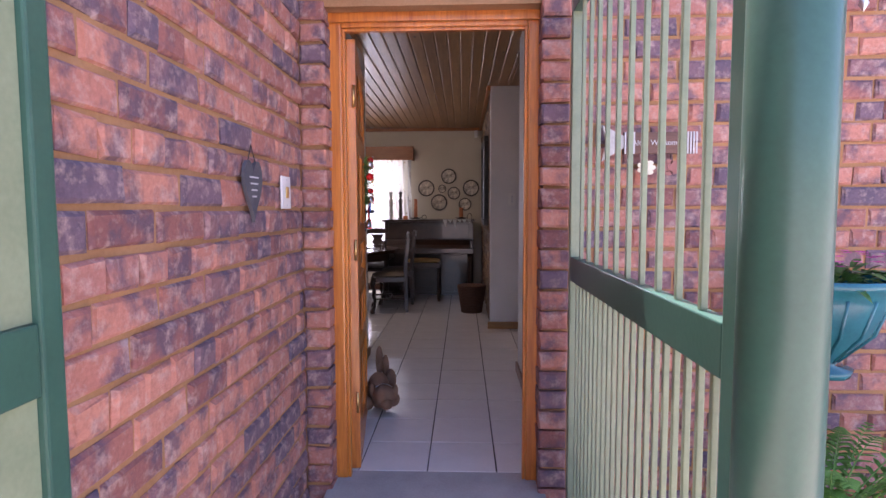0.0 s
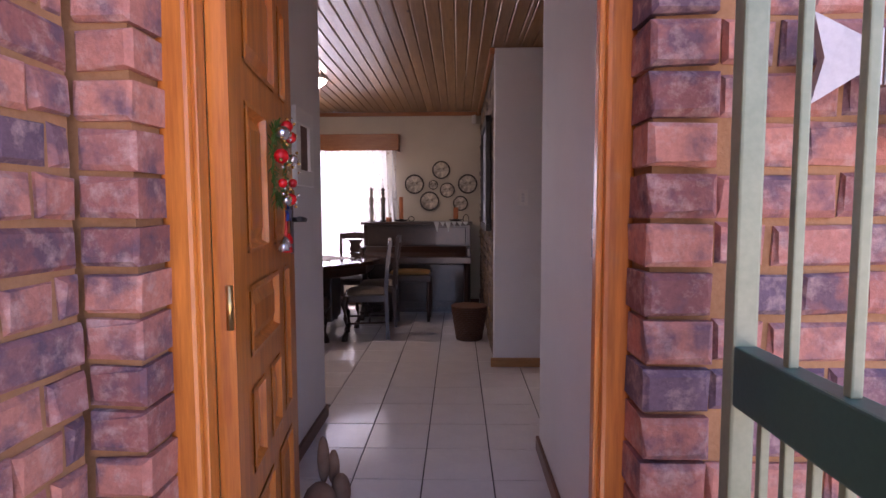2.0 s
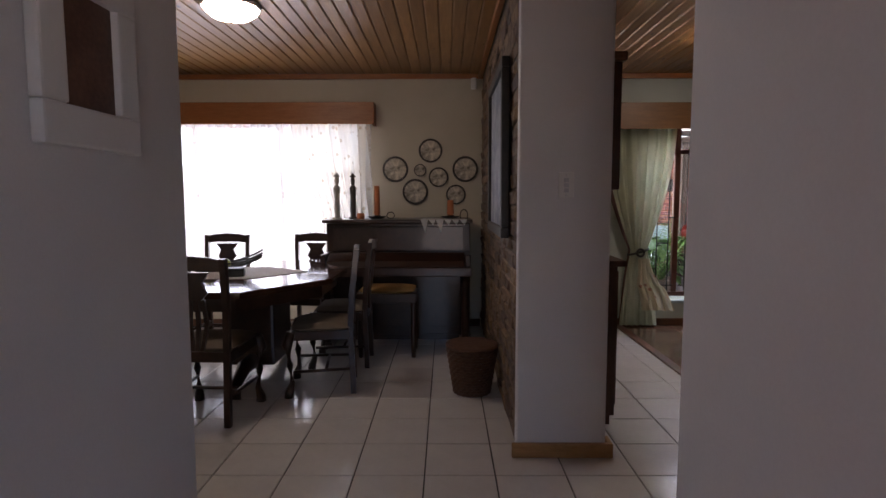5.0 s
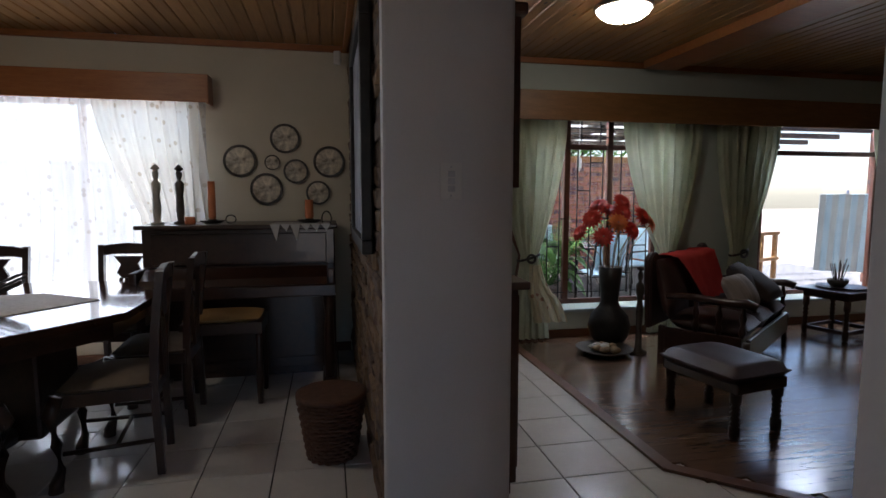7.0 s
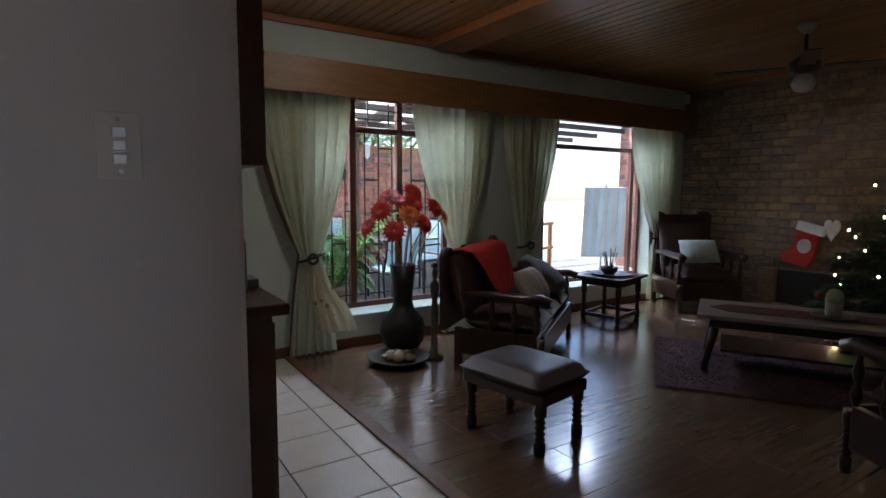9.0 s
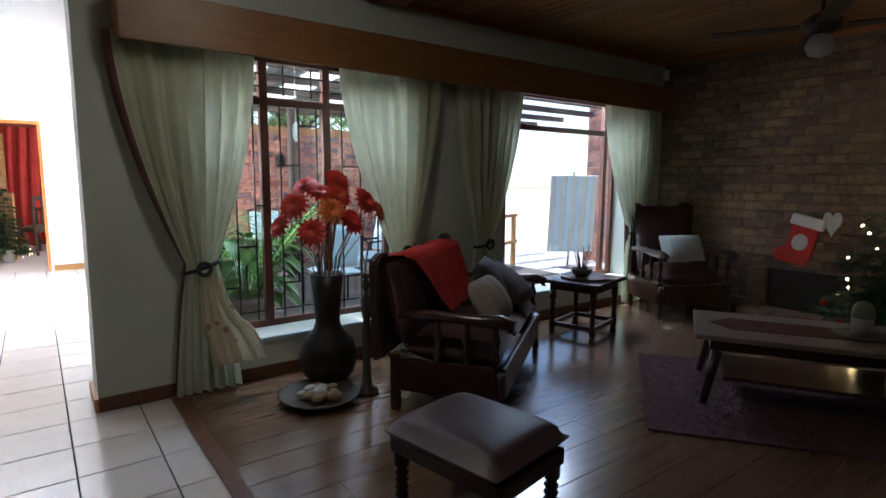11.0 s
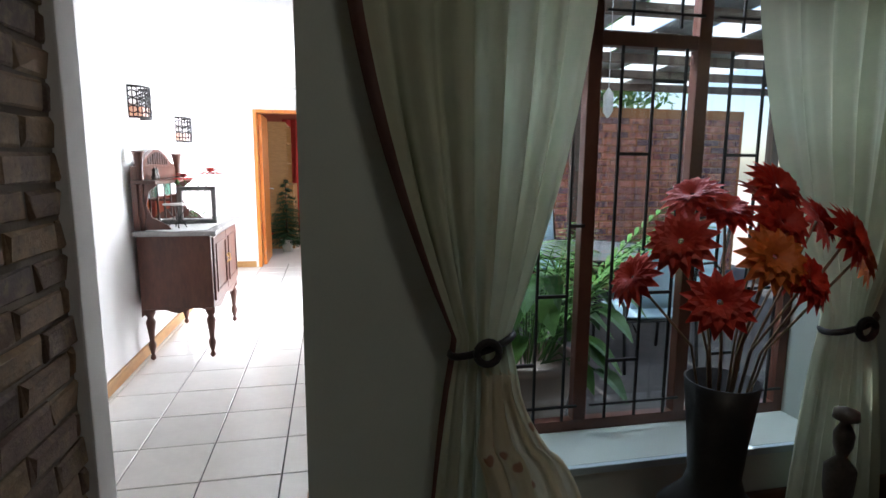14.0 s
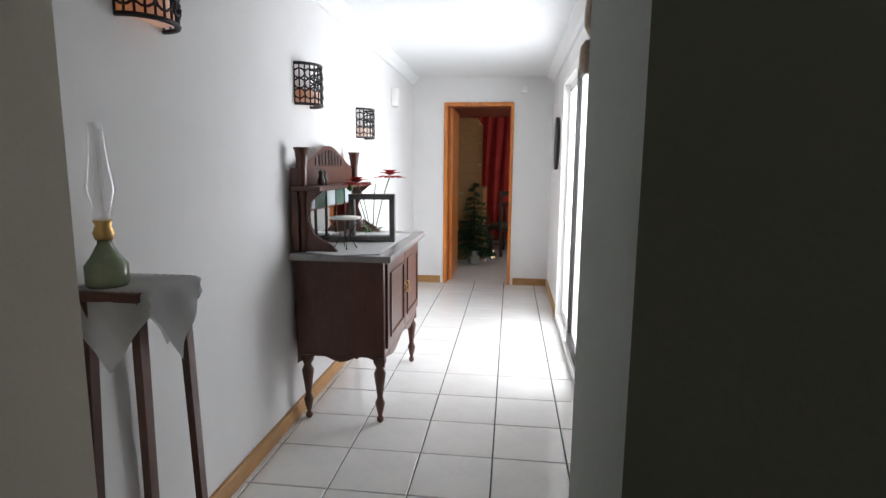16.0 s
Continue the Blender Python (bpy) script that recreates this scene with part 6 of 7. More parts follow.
for k, (x, y, z) in enumerate(((-0.08, -0.03, 0.33), (0.10, 0.02, 0.37), (0.02, 0.0, 0.33), (-0.13, 0.03, 0.30))):
    part("stem", tube([(x * 0.2, 0, 0.08), (x * 0.6, y * 0.5, 0.25), (x, y, z)], 0.003, 5), M_LEAF, fbx)
    if k < 2:
        hb = bmesh.new()
        for layer in range(3):
            for i in range(14):
                a = 6.283 * i / 14 + layer
                leaf_blade(hb, (x, y, z + 0.006 * layer), (math.cos(a), math.sin(a), 0.15 + 0.4 * layer), 0.10 - 0.02 * layer, 0.034, 0.25, 2)
        part("flower", hb, M_PETAL, fbx)
    else:
        part("leaf_spray", foliage(14, 0.05, 0.08, 0.06, 0.02, random.Random(k), 0.8) if k == 2 else lathe([(0.001, z - 0.02), (0.02, z), (0.001, z + 0.03)], 8, (x, y)), M_LEAF, fbx)
cake = thing("cake_stand", pose(0.33, 10.98, 0.899), "small wire stand with a pale round plate", "stand")
part("plate", lathe([(0.08, 0.155), (0.085, 0.165), (0.001, 0.163)], 24), M_WHITEPL, cake)
for k in range(4):
    a = k * math.pi / 2 + 0.4
    part("wire_leg", tube([(0.075 * math.cos(a), 0.075 * math.sin(a), 0.155), (0.02 * math.cos(a), 0.02 * math.sin(a), 0.07), (0.06 * math.cos(a), 0.06 * math.sin(a), 0.0)], 0.0035, 6), M_BLACK, cake)

ts = thing("plant_stand", pose(0.19, 9.55, 0) @ Matrix.Diagonal((0.60, 0.82, 1, 1)), "tall dark wooden stand with splayed legs", "stand")
part("top", boxm(-0.15, 0.15, -0.15, 0.15, 0.985, 1.01, bevel=0.005), M_SIDEB, ts)
for sx in (-1, 1):
    for sy in (-1, 1):
        lg = bmesh.new()
        a = [lg.verts.new((sx * 0.145 + dx * 0.016, sy * 0.145 + dy * 0.016, 0)) for dx, dy in ((-1, -1), (1, -1), (1, 1), (-1, 1))]
        b = [lg.verts.new((sx * 0.115 + dx * 0.02, sy * 0.115 + dy * 0.02, 0.9845)) for dx, dy in ((-1, -1), (1, -1), (1, 1), (-1, 1))]
        for k in range(4):
            lg.faces.new((a[k], a[(k + 1) % 4], b[(k + 1) % 4], b[k]))
        part("leg", lg, M_SIDEB, ts)
for s in (-1, 1):
    part("stretcher", boxm(-0.12, 0.12, s * 0.137 - 0.01, s * 0.137 + 0.01, 0.20, 0.23), M_SIDEB, ts)
    part("stretcher", boxm(s * 0.137 - 0.01, s * 0.137 + 0.01, -0.12, 0.12, 0.20, 0.23), M_SIDEB, ts)
cl = thing("lace_cloth", pose(0.19, 9.55, 1.0115) @ Matrix.Diagonal((0.60, 0.82, 1, 1)) @ pose(0, 0, 0, 0, 0, 45), "white lace cloth draped over the stand", "cloth")
bm = bmesh.new()
n_ = 20
g_ = {}
for i in range(n_ + 1):
    for j in range(n_ + 1):
        u, v = (i / n_ - 0.5) * 0.52, (j / n_ - 0.5) * 0.52
        c, s = math.cos(radians(45)), math.sin(radians(45))
        px, py = u * c - v * s, u * s + v * c
        over = max(abs(px) - 0.155, abs(py) - 0.155, 0)
        k = 1.0
        if over > 0:
            px, py = max(-0.162, min(0.162, px)) * (1 + 0.06 * math.sin(40 * v)), max(-0.162, min(0.162, py)) * (1 + 0.06 * math.sin(40 * u))
        g_[i, j] = bm.verts.new((px * c + py * s, -px * s + py * c, 0.002 - over * 1.0))
for i in range(n_):
    for j in range(n_):
        f = bm.faces.new((g_[i, j], g_[i + 1, j], g_[i + 1, j + 1], g_[i, j + 1]))
        f.smooth = True
part("lace", bm, cloth("white_lace", (0.62, 0.62, 0.62), (0.72, 0.72, 0.72), 0.3), cl)
ol = thing("oil_lamp", pose(0.155, 9.49, 1.0145) @ Matrix.Diagonal((0.85, 0.85, 0.92, 1)), "clear glass oil lamp with a tall chimney", "oil lamp")
M_OIL = speckled("green_tinted_glass", (0.18, 0.22, 0.14), (0.28, 0.32, 0.2), 10, 0.08)
part("font", lathe([(0.055, 0), (0.06, 0.01), (0.06, 0.06), (0.04, 0.085), (0.02, 0.12), (0.02, 0.13)], 20), M_OIL, ol)
part("burner", lathe([(0.025, 0.1305), (0.03, 0.15), (0.022, 0.17), (0.028, 0.185)], 16), M_BRASS, ol)
part("chimney", lathe([(0.025, 0.1855), (0.028, 0.22), (0.042, 0.27), (0.03, 0.34), (0.022, 0.42), (0.024, 0.45)], 20), M_THICK, ol)

M_AMBER = glow("amber_shade", (1.0, 0.25, 0.05), 0.35)
for k, (y, z) in enumerate(((9.80, 1.84), (11.08, 1.74), (12.2, 1.63))):
    w = thing("wall_sconce", pose(0.081, y, z, 0, 0, -90), "half-round black fretwork wall sconce with amber glow", "wall light", "sconces in the passage")
    arc = [(-0.11 * math.cos(t), 0.10 * math.sin(t)) for t in [math.pi * i / 12 for i in range(13)]]
    for zz in (-0.10, 0.10):
        part("rim", tube([(-u, v, zz) for u, v in arc], 0.008, 6), M_BLACK, w)
    part("inner_shade", prism([(u * 0.9, v * 0.9) for u, v in arc], -0.09, -0.03, "z"), M_AMBER, w)
    fr_ = bmesh.new()
    for i in range(13):
        u, v = arc[i]
        tube([(u, v, -0.10), (u, v, 0.10)], 0.004, 5, fr_)
    for i in range(6):
        for zz in (-0.05, 0.0, 0.05):
            u, v = arc[2 * i + 1]
            nx, ny = -v, u
            l_ = math.hypot(nx, ny)
            tube([(u + 0.028 * math.cos(t) * nx / l_, v + 0.028 * math.cos(t) * ny / l_, zz + 0.024 * math.sin(t)) for t in [6.283 * q / 10 for q in range(11)]], 0.0045, 5, fr_)
    part("fretwork", fr_, M_BLACK, w)

M_STRAW = speckled("woven_straw", (0.14, 0.10, 0.07), (0.28, 0.21, 0.15), 40, 0.9, bumpy=0.6)
for k, (y, z, r) in enumerate(((10.9, 2.02, 0.20), (11.05, 1.86, 0.17))):
    ht = thing("straw_hat", pose(1.615, y, z, 0, -90, 0), "brown woven straw hat hanging on the passage wall", "hat", "hats in the passage")
    part("brim", lathe([(r, 0.0), (r, 0.008), (r * 0.5, 0.02)], 28), M_STRAW, ht)
    part("crown", lathe([(r * 0.5, 0.0205), (r * 0.46, 0.09), (r * 0.3, 0.11), (0.001, 0.112)], 24), M_STRAW, ht)
pc = thing("oval_picture", pose(1.615, 13.5, 1.55, 0, 0, 90), "dark oval picture on the passage wall", "picture")
part("frame", prism(ellipse(0.13, 0.24, 24), 0.002, 0.03, "y"), M_BLACK, pc)
cs = thing("door_chime", pose(0.081, 13.3, 1.95, 0, 0, -90), "white plastic door chime box on the wall", "chime")
part("box", boxm(-0.05, 0.05, 0.0, 0.06, -0.08, 0.08, bevel=0.01), M_WHITEPL, cs)
cm = thing("security_camera", pose(1.30, 14.39, 2.15, 0, 0, 180), "small white security camera under the ceiling", "camera")
part("body", boxm(-0.03, 0.03, 0.03, 0.13, -0.03, 0.03, bevel=0.01), M_WHITEPL, cm)
part("bracket", boxm(-0.012, 0.012, 0.0, 0.029, -0.012, 0.05, bevel=0.003), M_WHITEPL, cm)

# far room behind the open door
d3 = thing("door_3", pose(0, 0, 0), "orange wooden door standing open at the passage end", "door", "", "structure")
f = bmesh.new()
for a, b, c, d in ((0.43, 0.47, 0, 2.03), (1.165, 1.20, 0, 2.03), (0.47, 1.165, 1.99, 2.03)):
    box(f, a, b, 14.385, 14.535, c, d)
part("frame", f, M_DOOR, d3)
lf = boxm(0.475, 0.515, 14.545, 15.26, 0.005, 1.985, bevel=0.004)
part("leaf", lf, M_DOOR, d3)
part("handle", tube([(0.52, 15.18, 1.0), (0.57, 15.18, 1.0), (0.575, 15.08, 1.0)], 0.009), M_CHROME, d3)
cab = thing("display_cabinet", pose(0.45, 16.2, 0), "honey pine cabinet with open shelves of ornaments", "cabinet")
part("base", boxm(-0.1, 0.35, -0.2, 0.9, 0.0, 1.02, bevel=0.006), M_SKIRT, cab)
part("back_board", boxm(-0.1, -0.08, -0.2, 0.9, 1.0205, 2.0), M_SKIRT, cab)
for z in (1.35, 1.68, 1.98):
    part("shelf", boxm(-0.0795, 0.25, -0.18, 0.88, z, z + 0.022), M_SKIRT, cab)
for y in (-0.2, 0.88):
    part("side_board", boxm(-0.0795, 0.27, y, y + 0.0195, 1.0205, 2.003), M_SKIRT, cab)
for k in range(6):
    vz = thing("ornament", pose(0.55 + 0.05 * (k % 2), 16.15 + 0.14 * k, 1.0215 if k < 3 else 1.3735), "small coloured ornament on the cabinet shelf", "ornament", "cabinet ornaments")
    part("body", lathe([(0.025, 0), (0.045, 0.05), (0.03, 0.12), (0.012, 0.16), (0.018, 0.18)], 12), (M_FIGW, M_WAX, M_TEAL)[k % 3], vz)
christmas_tree(pose(0.70, 15.72, 0.0) @ Matrix.Diagonal((0.7, 0.7, 1, 1)), 1.2, "small green christmas tree in a white pot", 4, 8)
dk = thing("desk", pose(1.55, 17.3, 0), "dark wooden desk in the far room", "desk")
part("top", boxm(-0.5, 0.5, -0.3, 0.3, 0.72, 0.75, bevel=0.005), M_DARK, dk)
for sx in (-1, 1):
    part("leg_panel", boxm(sx * 0.46 - 0.02, sx * 0.46 + 0.02, -0.27, 0.27, 0, 0.7195), M_DARK, dk)
copy_thing(first, pose(1.15, 16.6, 0, 0, 0, 200))
rc = drape("red_curtain", pose(0, 18.1, 0), "terracotta red curtain on the far wall", "curtain", M_RED, (0.5, 1.9), (0.5, 1.9), (0.5, 1.9), 2.2, 1.0, 0.1, 9, 0.04)

# ---- patio and distance ----
M_PAVE = speckled("grey_blue_paver", (0.22, 0.22, 0.23), (0.33, 0.33, 0.33), 8, 0.9, bumpy=0.4)
patio = struct("pavement", boxm(1.86, 9.5, 8.94, 13.6, -0.16, -0.075), M_GROUT, "grey cobbled patio paving", "pavement")
wall_patio = wall_y("wall_patio", 13.2, 13.4, 1.86, 6.6, -0.15, 2.05, [], M_MORTAR, "red brick garden wall behind the patio")
wall_side = wall_x("wall_garden_side", 8.6, 8.8, 8.94, 11.2, -0.15, 2.6, [], M_MORTAR, "sunlit red brick garden wall")
wall_y("wall_house_garden", 8.62, 8.92, 6.9, 8.6, -0.15, 2.6, [], M_MORTAR, "brick outer wall")
pg = thing("pergola", pose(0, 0, 0), "patio lean-to of timber beams with translucent sheets", "pergola")
M_BEAM = wood("grey_beam", (0.06, 0.045, 0.035), (0.12, 0.09, 0.07), (2, 10, 10), 0.8)
for k in range(7):
    y = 9.25 + k * 0.62
    part("beam", boxm(1.86, 8.55, y - 0.035, y + 0.035, 2.42 - 0.033 * k, 2.50 - 0.033 * k, bevel=0.006), M_BEAM, pg)
for x in (3.9, 6.3):
    part("post", boxm(x - 0.05, x + 0.05, 12.30, 12.40, -0.076, 2.26, bevel=0.006), M_BEAM, pg)
M_SHEET = cloth("milky_roof_sheet", (0.74, 0.78, 0.76), (0.84, 0.87, 0.85), 0.7)
M_TINR = speckled("roof_tin", (0.25, 0.27, 0.27), (0.35, 0.37, 0.37), 4, 0.5, 0.4)
for k in range(9):
    x = 1.88 + k * 0.42
    sb_ = bmesh.new()
    rows_ = []
    for i in range(17):
        u = x + 0.40 * i / 16
        rows_.append((sb_.verts.new((u, 8.95, 2.545 + 0.012 * math.cos(i * math.pi / 2))), sb_.verts.new((u, 13.15, 2.31 + 0.012 * math.cos(i * math.pi / 2)))))
    for a, b in zip(rows_, rows_[1:]):
        f = sb_.faces.new((a[0], b[0], b[1], a[1]))
        f.smooth = True
    part("sheet", sb_, M_TINR if k % 2 else M_SHEET, pg)

ptb = thing("patio_table", pose(3.55, 11.2, -0.075), "round glass-topped patio table with metal legs", "table")
M_TGL = speckled("pale_table_glass", (0.40, 0.46, 0.50), (0.5, 0.56, 0.6), 4, 0.08)
part("tabletop", prism(ellipse(0.62, 0.62, 36), 0.70, 0.712, "z"), M_TGL, ptb)
part("rim", tube([(0.62 * math.cos(t), 0.62 * math.sin(t), 0.706) for t in [6.2832 * i / 40 for i in range(41)]], 0.014, 8), M_BLACK, ptb)
for k in range(4):
    a = k * math.pi / 2 + 0.6
    part("leg", tube([(0.5 * math.cos(a), 0.5 * math.sin(a), 0.69), (0.25 * math.cos(a), 0.25 * math.sin(a), 0.4), (0.48 * math.cos(a), 0.48 * math.sin(a), 0.0)], 0.014, 8), M_BLACK, ptb)
M_BLUEC = speckled("pale_blue_cushion", (0.32, 0.5, 0.62), (0.48, 0.64, 0.72), 5, 0.85)


def patio_chair(m):
    c = thing("patio_chair", m, "black metal patio chair with pale blue cushion", "chair", "patio chairs")
    for s in (-1, 1):
        part("side_frame", tube([(s * 0.25, -0.25, 0), (s * 0.25, -0.24, 0.42), (s * 0.26, -0.2, 0.62), (s * 0.26, 0.1, 0.63), (s * 0.25, 0.24, 0.5), (s * 0.25, 0.30, 0.0)], 0.012, 8), M_BLACK, c)
        part("back_post", tube([(s * 0.22, 0.2, 0.42), (s * 0.20, 0.32, 0.95)], 0.011, 8), M_BLACK, c)
    cu_ = cushion(0.46, 0.46, 0.07)
    bmesh.ops.translate(cu_, verts=cu_.verts, vec=(0, 0, 0.40))
    part("seat", cu_, M_BLUEC, c)
    part("top_bar", tube([(-0.20, 0.32, 0.95), (0, 0.33, 0.98), (0.20, 0.32, 0.95)], 0.011, 8), M_BLACK, c)
    bk_ = cushion(0.40, 0.48, 0.06)
    bmesh.ops.rotate(bk_, verts=bk_.verts, matrix=Matrix.Rotation(radians(78), 3, "X"))
    bmesh.ops.translate(bk_, verts=bk_.verts, vec=(0, 0.28, 0.70))
    part("backrest", bk_, M_BLUEC, c)
    part("seat_frame", boxm(-0.24, 0.24, -0.22, 0.22, 0.39, 0.405, bevel=0.004), M_BLACK, c)
    return c


pc1 = patio_chair(pose(3.5, 10.3, -0.075, 0, 0, 175))
for x, y, r in ((2.75, 11.1, 85), (4.35, 11.1, -80), (3.5, 12.1, 0)):
    copy_thing(pc1, pose(x, y, -0.075, 0, 0, r))

rp = random.Random(21)
pp = thing("potted_palm", pose(2.33, 9.46, -0.075), "green palm and broad leaves in a large pale pot", "plant")
part("pot", lathe([(0.17, 0), (0.22, 0.30), (0.25, 0.42), (0.265, 0.43), (0.265, 0.46), (0.23, 0.46), (0.22, 0.38)], 28), speckled("pale_clay", (0.36, 0.27, 0.22), (0.46, 0.36, 0.3), 6, 0.85), pp)
fb = bmesh.new()
for k in range(20):
    a = k * 2.4
    frond(fb, (0.08 * math.cos(a), 0.08 * math.sin(a), 0.45), (math.cos(a), math.sin(a), rp.uniform(1.3, 3.4)), rp.uniform(0.9, 1.5), rp.uniform(0.2, 0.5), 20, 0.22, 0.022)
part("fronds", fb, M_LEAF_L, pp)
for k in range(46):
    a = rp.uniform(0, 6.283)
    lb = bmesh.new()
    base = (0.12 * math.cos(a), 0.12 * math.sin(a), 0.45)
    tip = Vector((rp.uniform(0.2, 0.42) * math.cos(a), rp.uniform(0.2, 0.42) * math.sin(a), rp.uniform(0.5, 0.95)))
    tube([base, Vector(base).lerp(tip, 0.6) + Vector((0, 0, 0.05)), tip], 0.004, 5, lb)
    leaf_blade(lb, tip, (math.cos(a), math.sin(a), 0.1), rp.uniform(0.14, 0.24), rp.uniform(0.09, 0.14), 0.7, 5)
    part("broad_leaf", lb, M_LEAF_L if k % 2 else M_LEAF, pp)
lt_ = thing("hanging_lantern", pose(3.05, 10.1, 1.75), "white slim wind chime hanging under the pergola", "ornament")
part("body", lathe([(0.005, -0.12), (0.03, -0.08), (0.03, 0.02), (0.004, 0.06)], 12), M_CHALK, lt_)
part("cord", tube([(0, 0, 0.06), (0, 0, 0.66)], 0.003), M_CHALK, lt_)
for x in (2.45, 4.0):
    wl = thing("wall_lantern", pose(x, 13.2, 1.55), "black lantern on the brick garden wall", "lantern", "garden wall lanterns")
    part("body", boxm(-0.05, 0.05, -0.16, -0.06, -0.1, 0.06, bevel=0.008), M_BLACK, wl)
    part("roof", lathe([(0.08, 0.0605), (0.01, 0.12)], 12, (0, -0.11)), M_BLACK, wl)
    part("bracket", boxm(-0.01, 0.01, -0.0599, 0.0, 0.0, 0.02), M_BLACK, wl)
fur = thing("folded_awning", pose(7.85, 10.9, -0.075, 8, 0, -35), "blue and grey striped folded awning leaning upright", "awning")
for k in range(9):
    part("stripe", boxm(-0.36 + 0.08 * k, -0.282 + 0.08 * k, -0.02 - 0.01 * (k % 2), 0.02, 0.25, 1.45, bevel=0.004), M_BLUEC if k % 2 else M_PALE, fur)
part("pole", tube([(0, 0.05, 0.0), (0, 0.05, 1.5)], 0.018), M_CHROME, fur)
fe = thing("timber_railing", pose(6.0, 10.9, -0.075, 0, 0, 20), "weathered timber railing on the patio", "railing")
for k in range(6):
    part("post", boxm(-1.0 + 0.4 * k, -0.94 + 0.4 * k, -0.03, 0.03, 0, 0.8, bevel=0.005), M_SKIRT, fe)
for z in (0.4, 0.8):
    part("rail", boxm(-1.05, 1.1, -0.04, 0.04, z + 0.0005, z + 0.05, bevel=0.005), M_SKIRT, fe)
# unseen wall, added as a pale backdrop behind the overexposed dining window
struct("wall_dining_backdrop", boxm(-9, -1.5, 13.5, 13.7, -0.16, 1.9), M_CREAM, "pale backdrop wall added outside the dining window", "wall")


def tree(m, height, seed, label):
    r = random.Random(seed)
    t = thing("tree", m, label, "tree", "garden trees")
    part("trunk", tube([(0, 0, 0), (0.06, 0.03, height * 0.3), (0.0, 0.08, height * 0.6)], [0.14, 0.10, 0.05], 10), M_BEAM, t)
    vv_, ff_ = [], []
    for k in range(14):
        a = r.uniform(0, 6.28)
        tip = Vector((height * 0.32 * math.cos(a) * r.uniform(0.4, 1), height * 0.32 * math.sin(a) * r.uniform(0.4, 1), height * r.uniform(0.55, 1.0)))
        part("limb", tube([(0, 0.05, height * r.uniform(0.3, 0.55)), tip * 0.6 + Vector((0, 0, height * 0.25)), tip], [0.05, 0.03, 0.01], 6), M_BEAM, t)
        for _ in range(420):
            p = tip + Vector((r.gauss(0, 0.16), r.gauss(0, 0.16), r.gauss(0, 0.11))) * height * 0.55
            d = Vector((r.uniform(-1, 1), r.uniform(-1, 1), r.uniform(-0.6, 0.6))).normalized() * 0.11
            s = d.cross(Vector((r.uniform(-1, 1), r.uniform(-1, 1), 1))).normalized() * 0.035
            q = len(vv_)
            vv_ += [tuple(p - d), tuple(p + s), tuple(p + d), tuple(p - s)]
            ff_.append((q, q + 1, q + 2, q + 3))
    me_ = bpy.data.meshes.new("crown")
    me_.from_pydata(vv_, [], ff_)
    me_.materials.append(M_LEAF_L)
    o_ = new("crown", me_)
    o_.parent = t
    return t


tree(pose(5.3, 15.6, -0.16), 4.2, 3, "leafy green tree behind the garden wall")


# ---- floor tiles, planks and bricks ----
def pieces(name, protos, places, parent, rest_material, limit, near):
    """Puts a mesh at each place: the ones that near() likes best as objects of their own, the others joined."""
    order = sorted(range(len(places)), key=lambda i: near(places[i][1].translation))
    rest_v, rest_f = [], []
    for rank, i in enumerate(order):
        me, m = protos[places[i][0]], places[i][1]
        if rank < limit:
            o = new(name, me)
            o.parent = parent
            o.matrix_basis = m
        else:
            k = len(rest_v)
            rest_v += [tuple(m @ v.co) for v in me.vertices]
            rest_f += [tuple(k + q for q in p.vertices) for p in me.polygons]
    if rest_f:
        me = bpy.data.meshes.new(name + "s")
        me.from_pydata(rest_v, [], rest_f)
        me.materials.append(rest_material)
        o = new(name + "s", me)
        o.parent = parent
        o["kind"] = "stuff"


def slab_mesh(name, w, h, depth, chamfer, material, jitter=0.0, seed=0):
    """A block w by h in x and z, its front at y 0 and its back at y depth, with a chamfered front."""
    r = random.Random(seed)
    j = lambda: r.uniform(-jitter, jitter)
    bm = bmesh.new()
    rings = []
    for y, inset in ((depth, 0), (chamfer, 0), (0, chamfer)):
        rings.append([bm.verts.new((sx * (w / 2 - inset) + j(), y + (j() if y == 0 else 0), sz * (h / 2 - inset) + j())) for sx, sz in ((-1, -1), (1, -1), (1, 1), (-1, 1))])
    for a, b in zip(rings, rings[1:]):
        for k in range(4):
            bm.faces.new((a[k], a[(k + 1) % 4], b[(k + 1) % 4], b[k]))
    bm.faces.new(rings[-1])
    bmesh.ops.recalc_face_normals(bm, faces=bm.faces[:])
    me = bpy.data.meshes.new(name)
    bm.to_mesh(me)
    bm.free()
    me.materials.append(material)
    return me


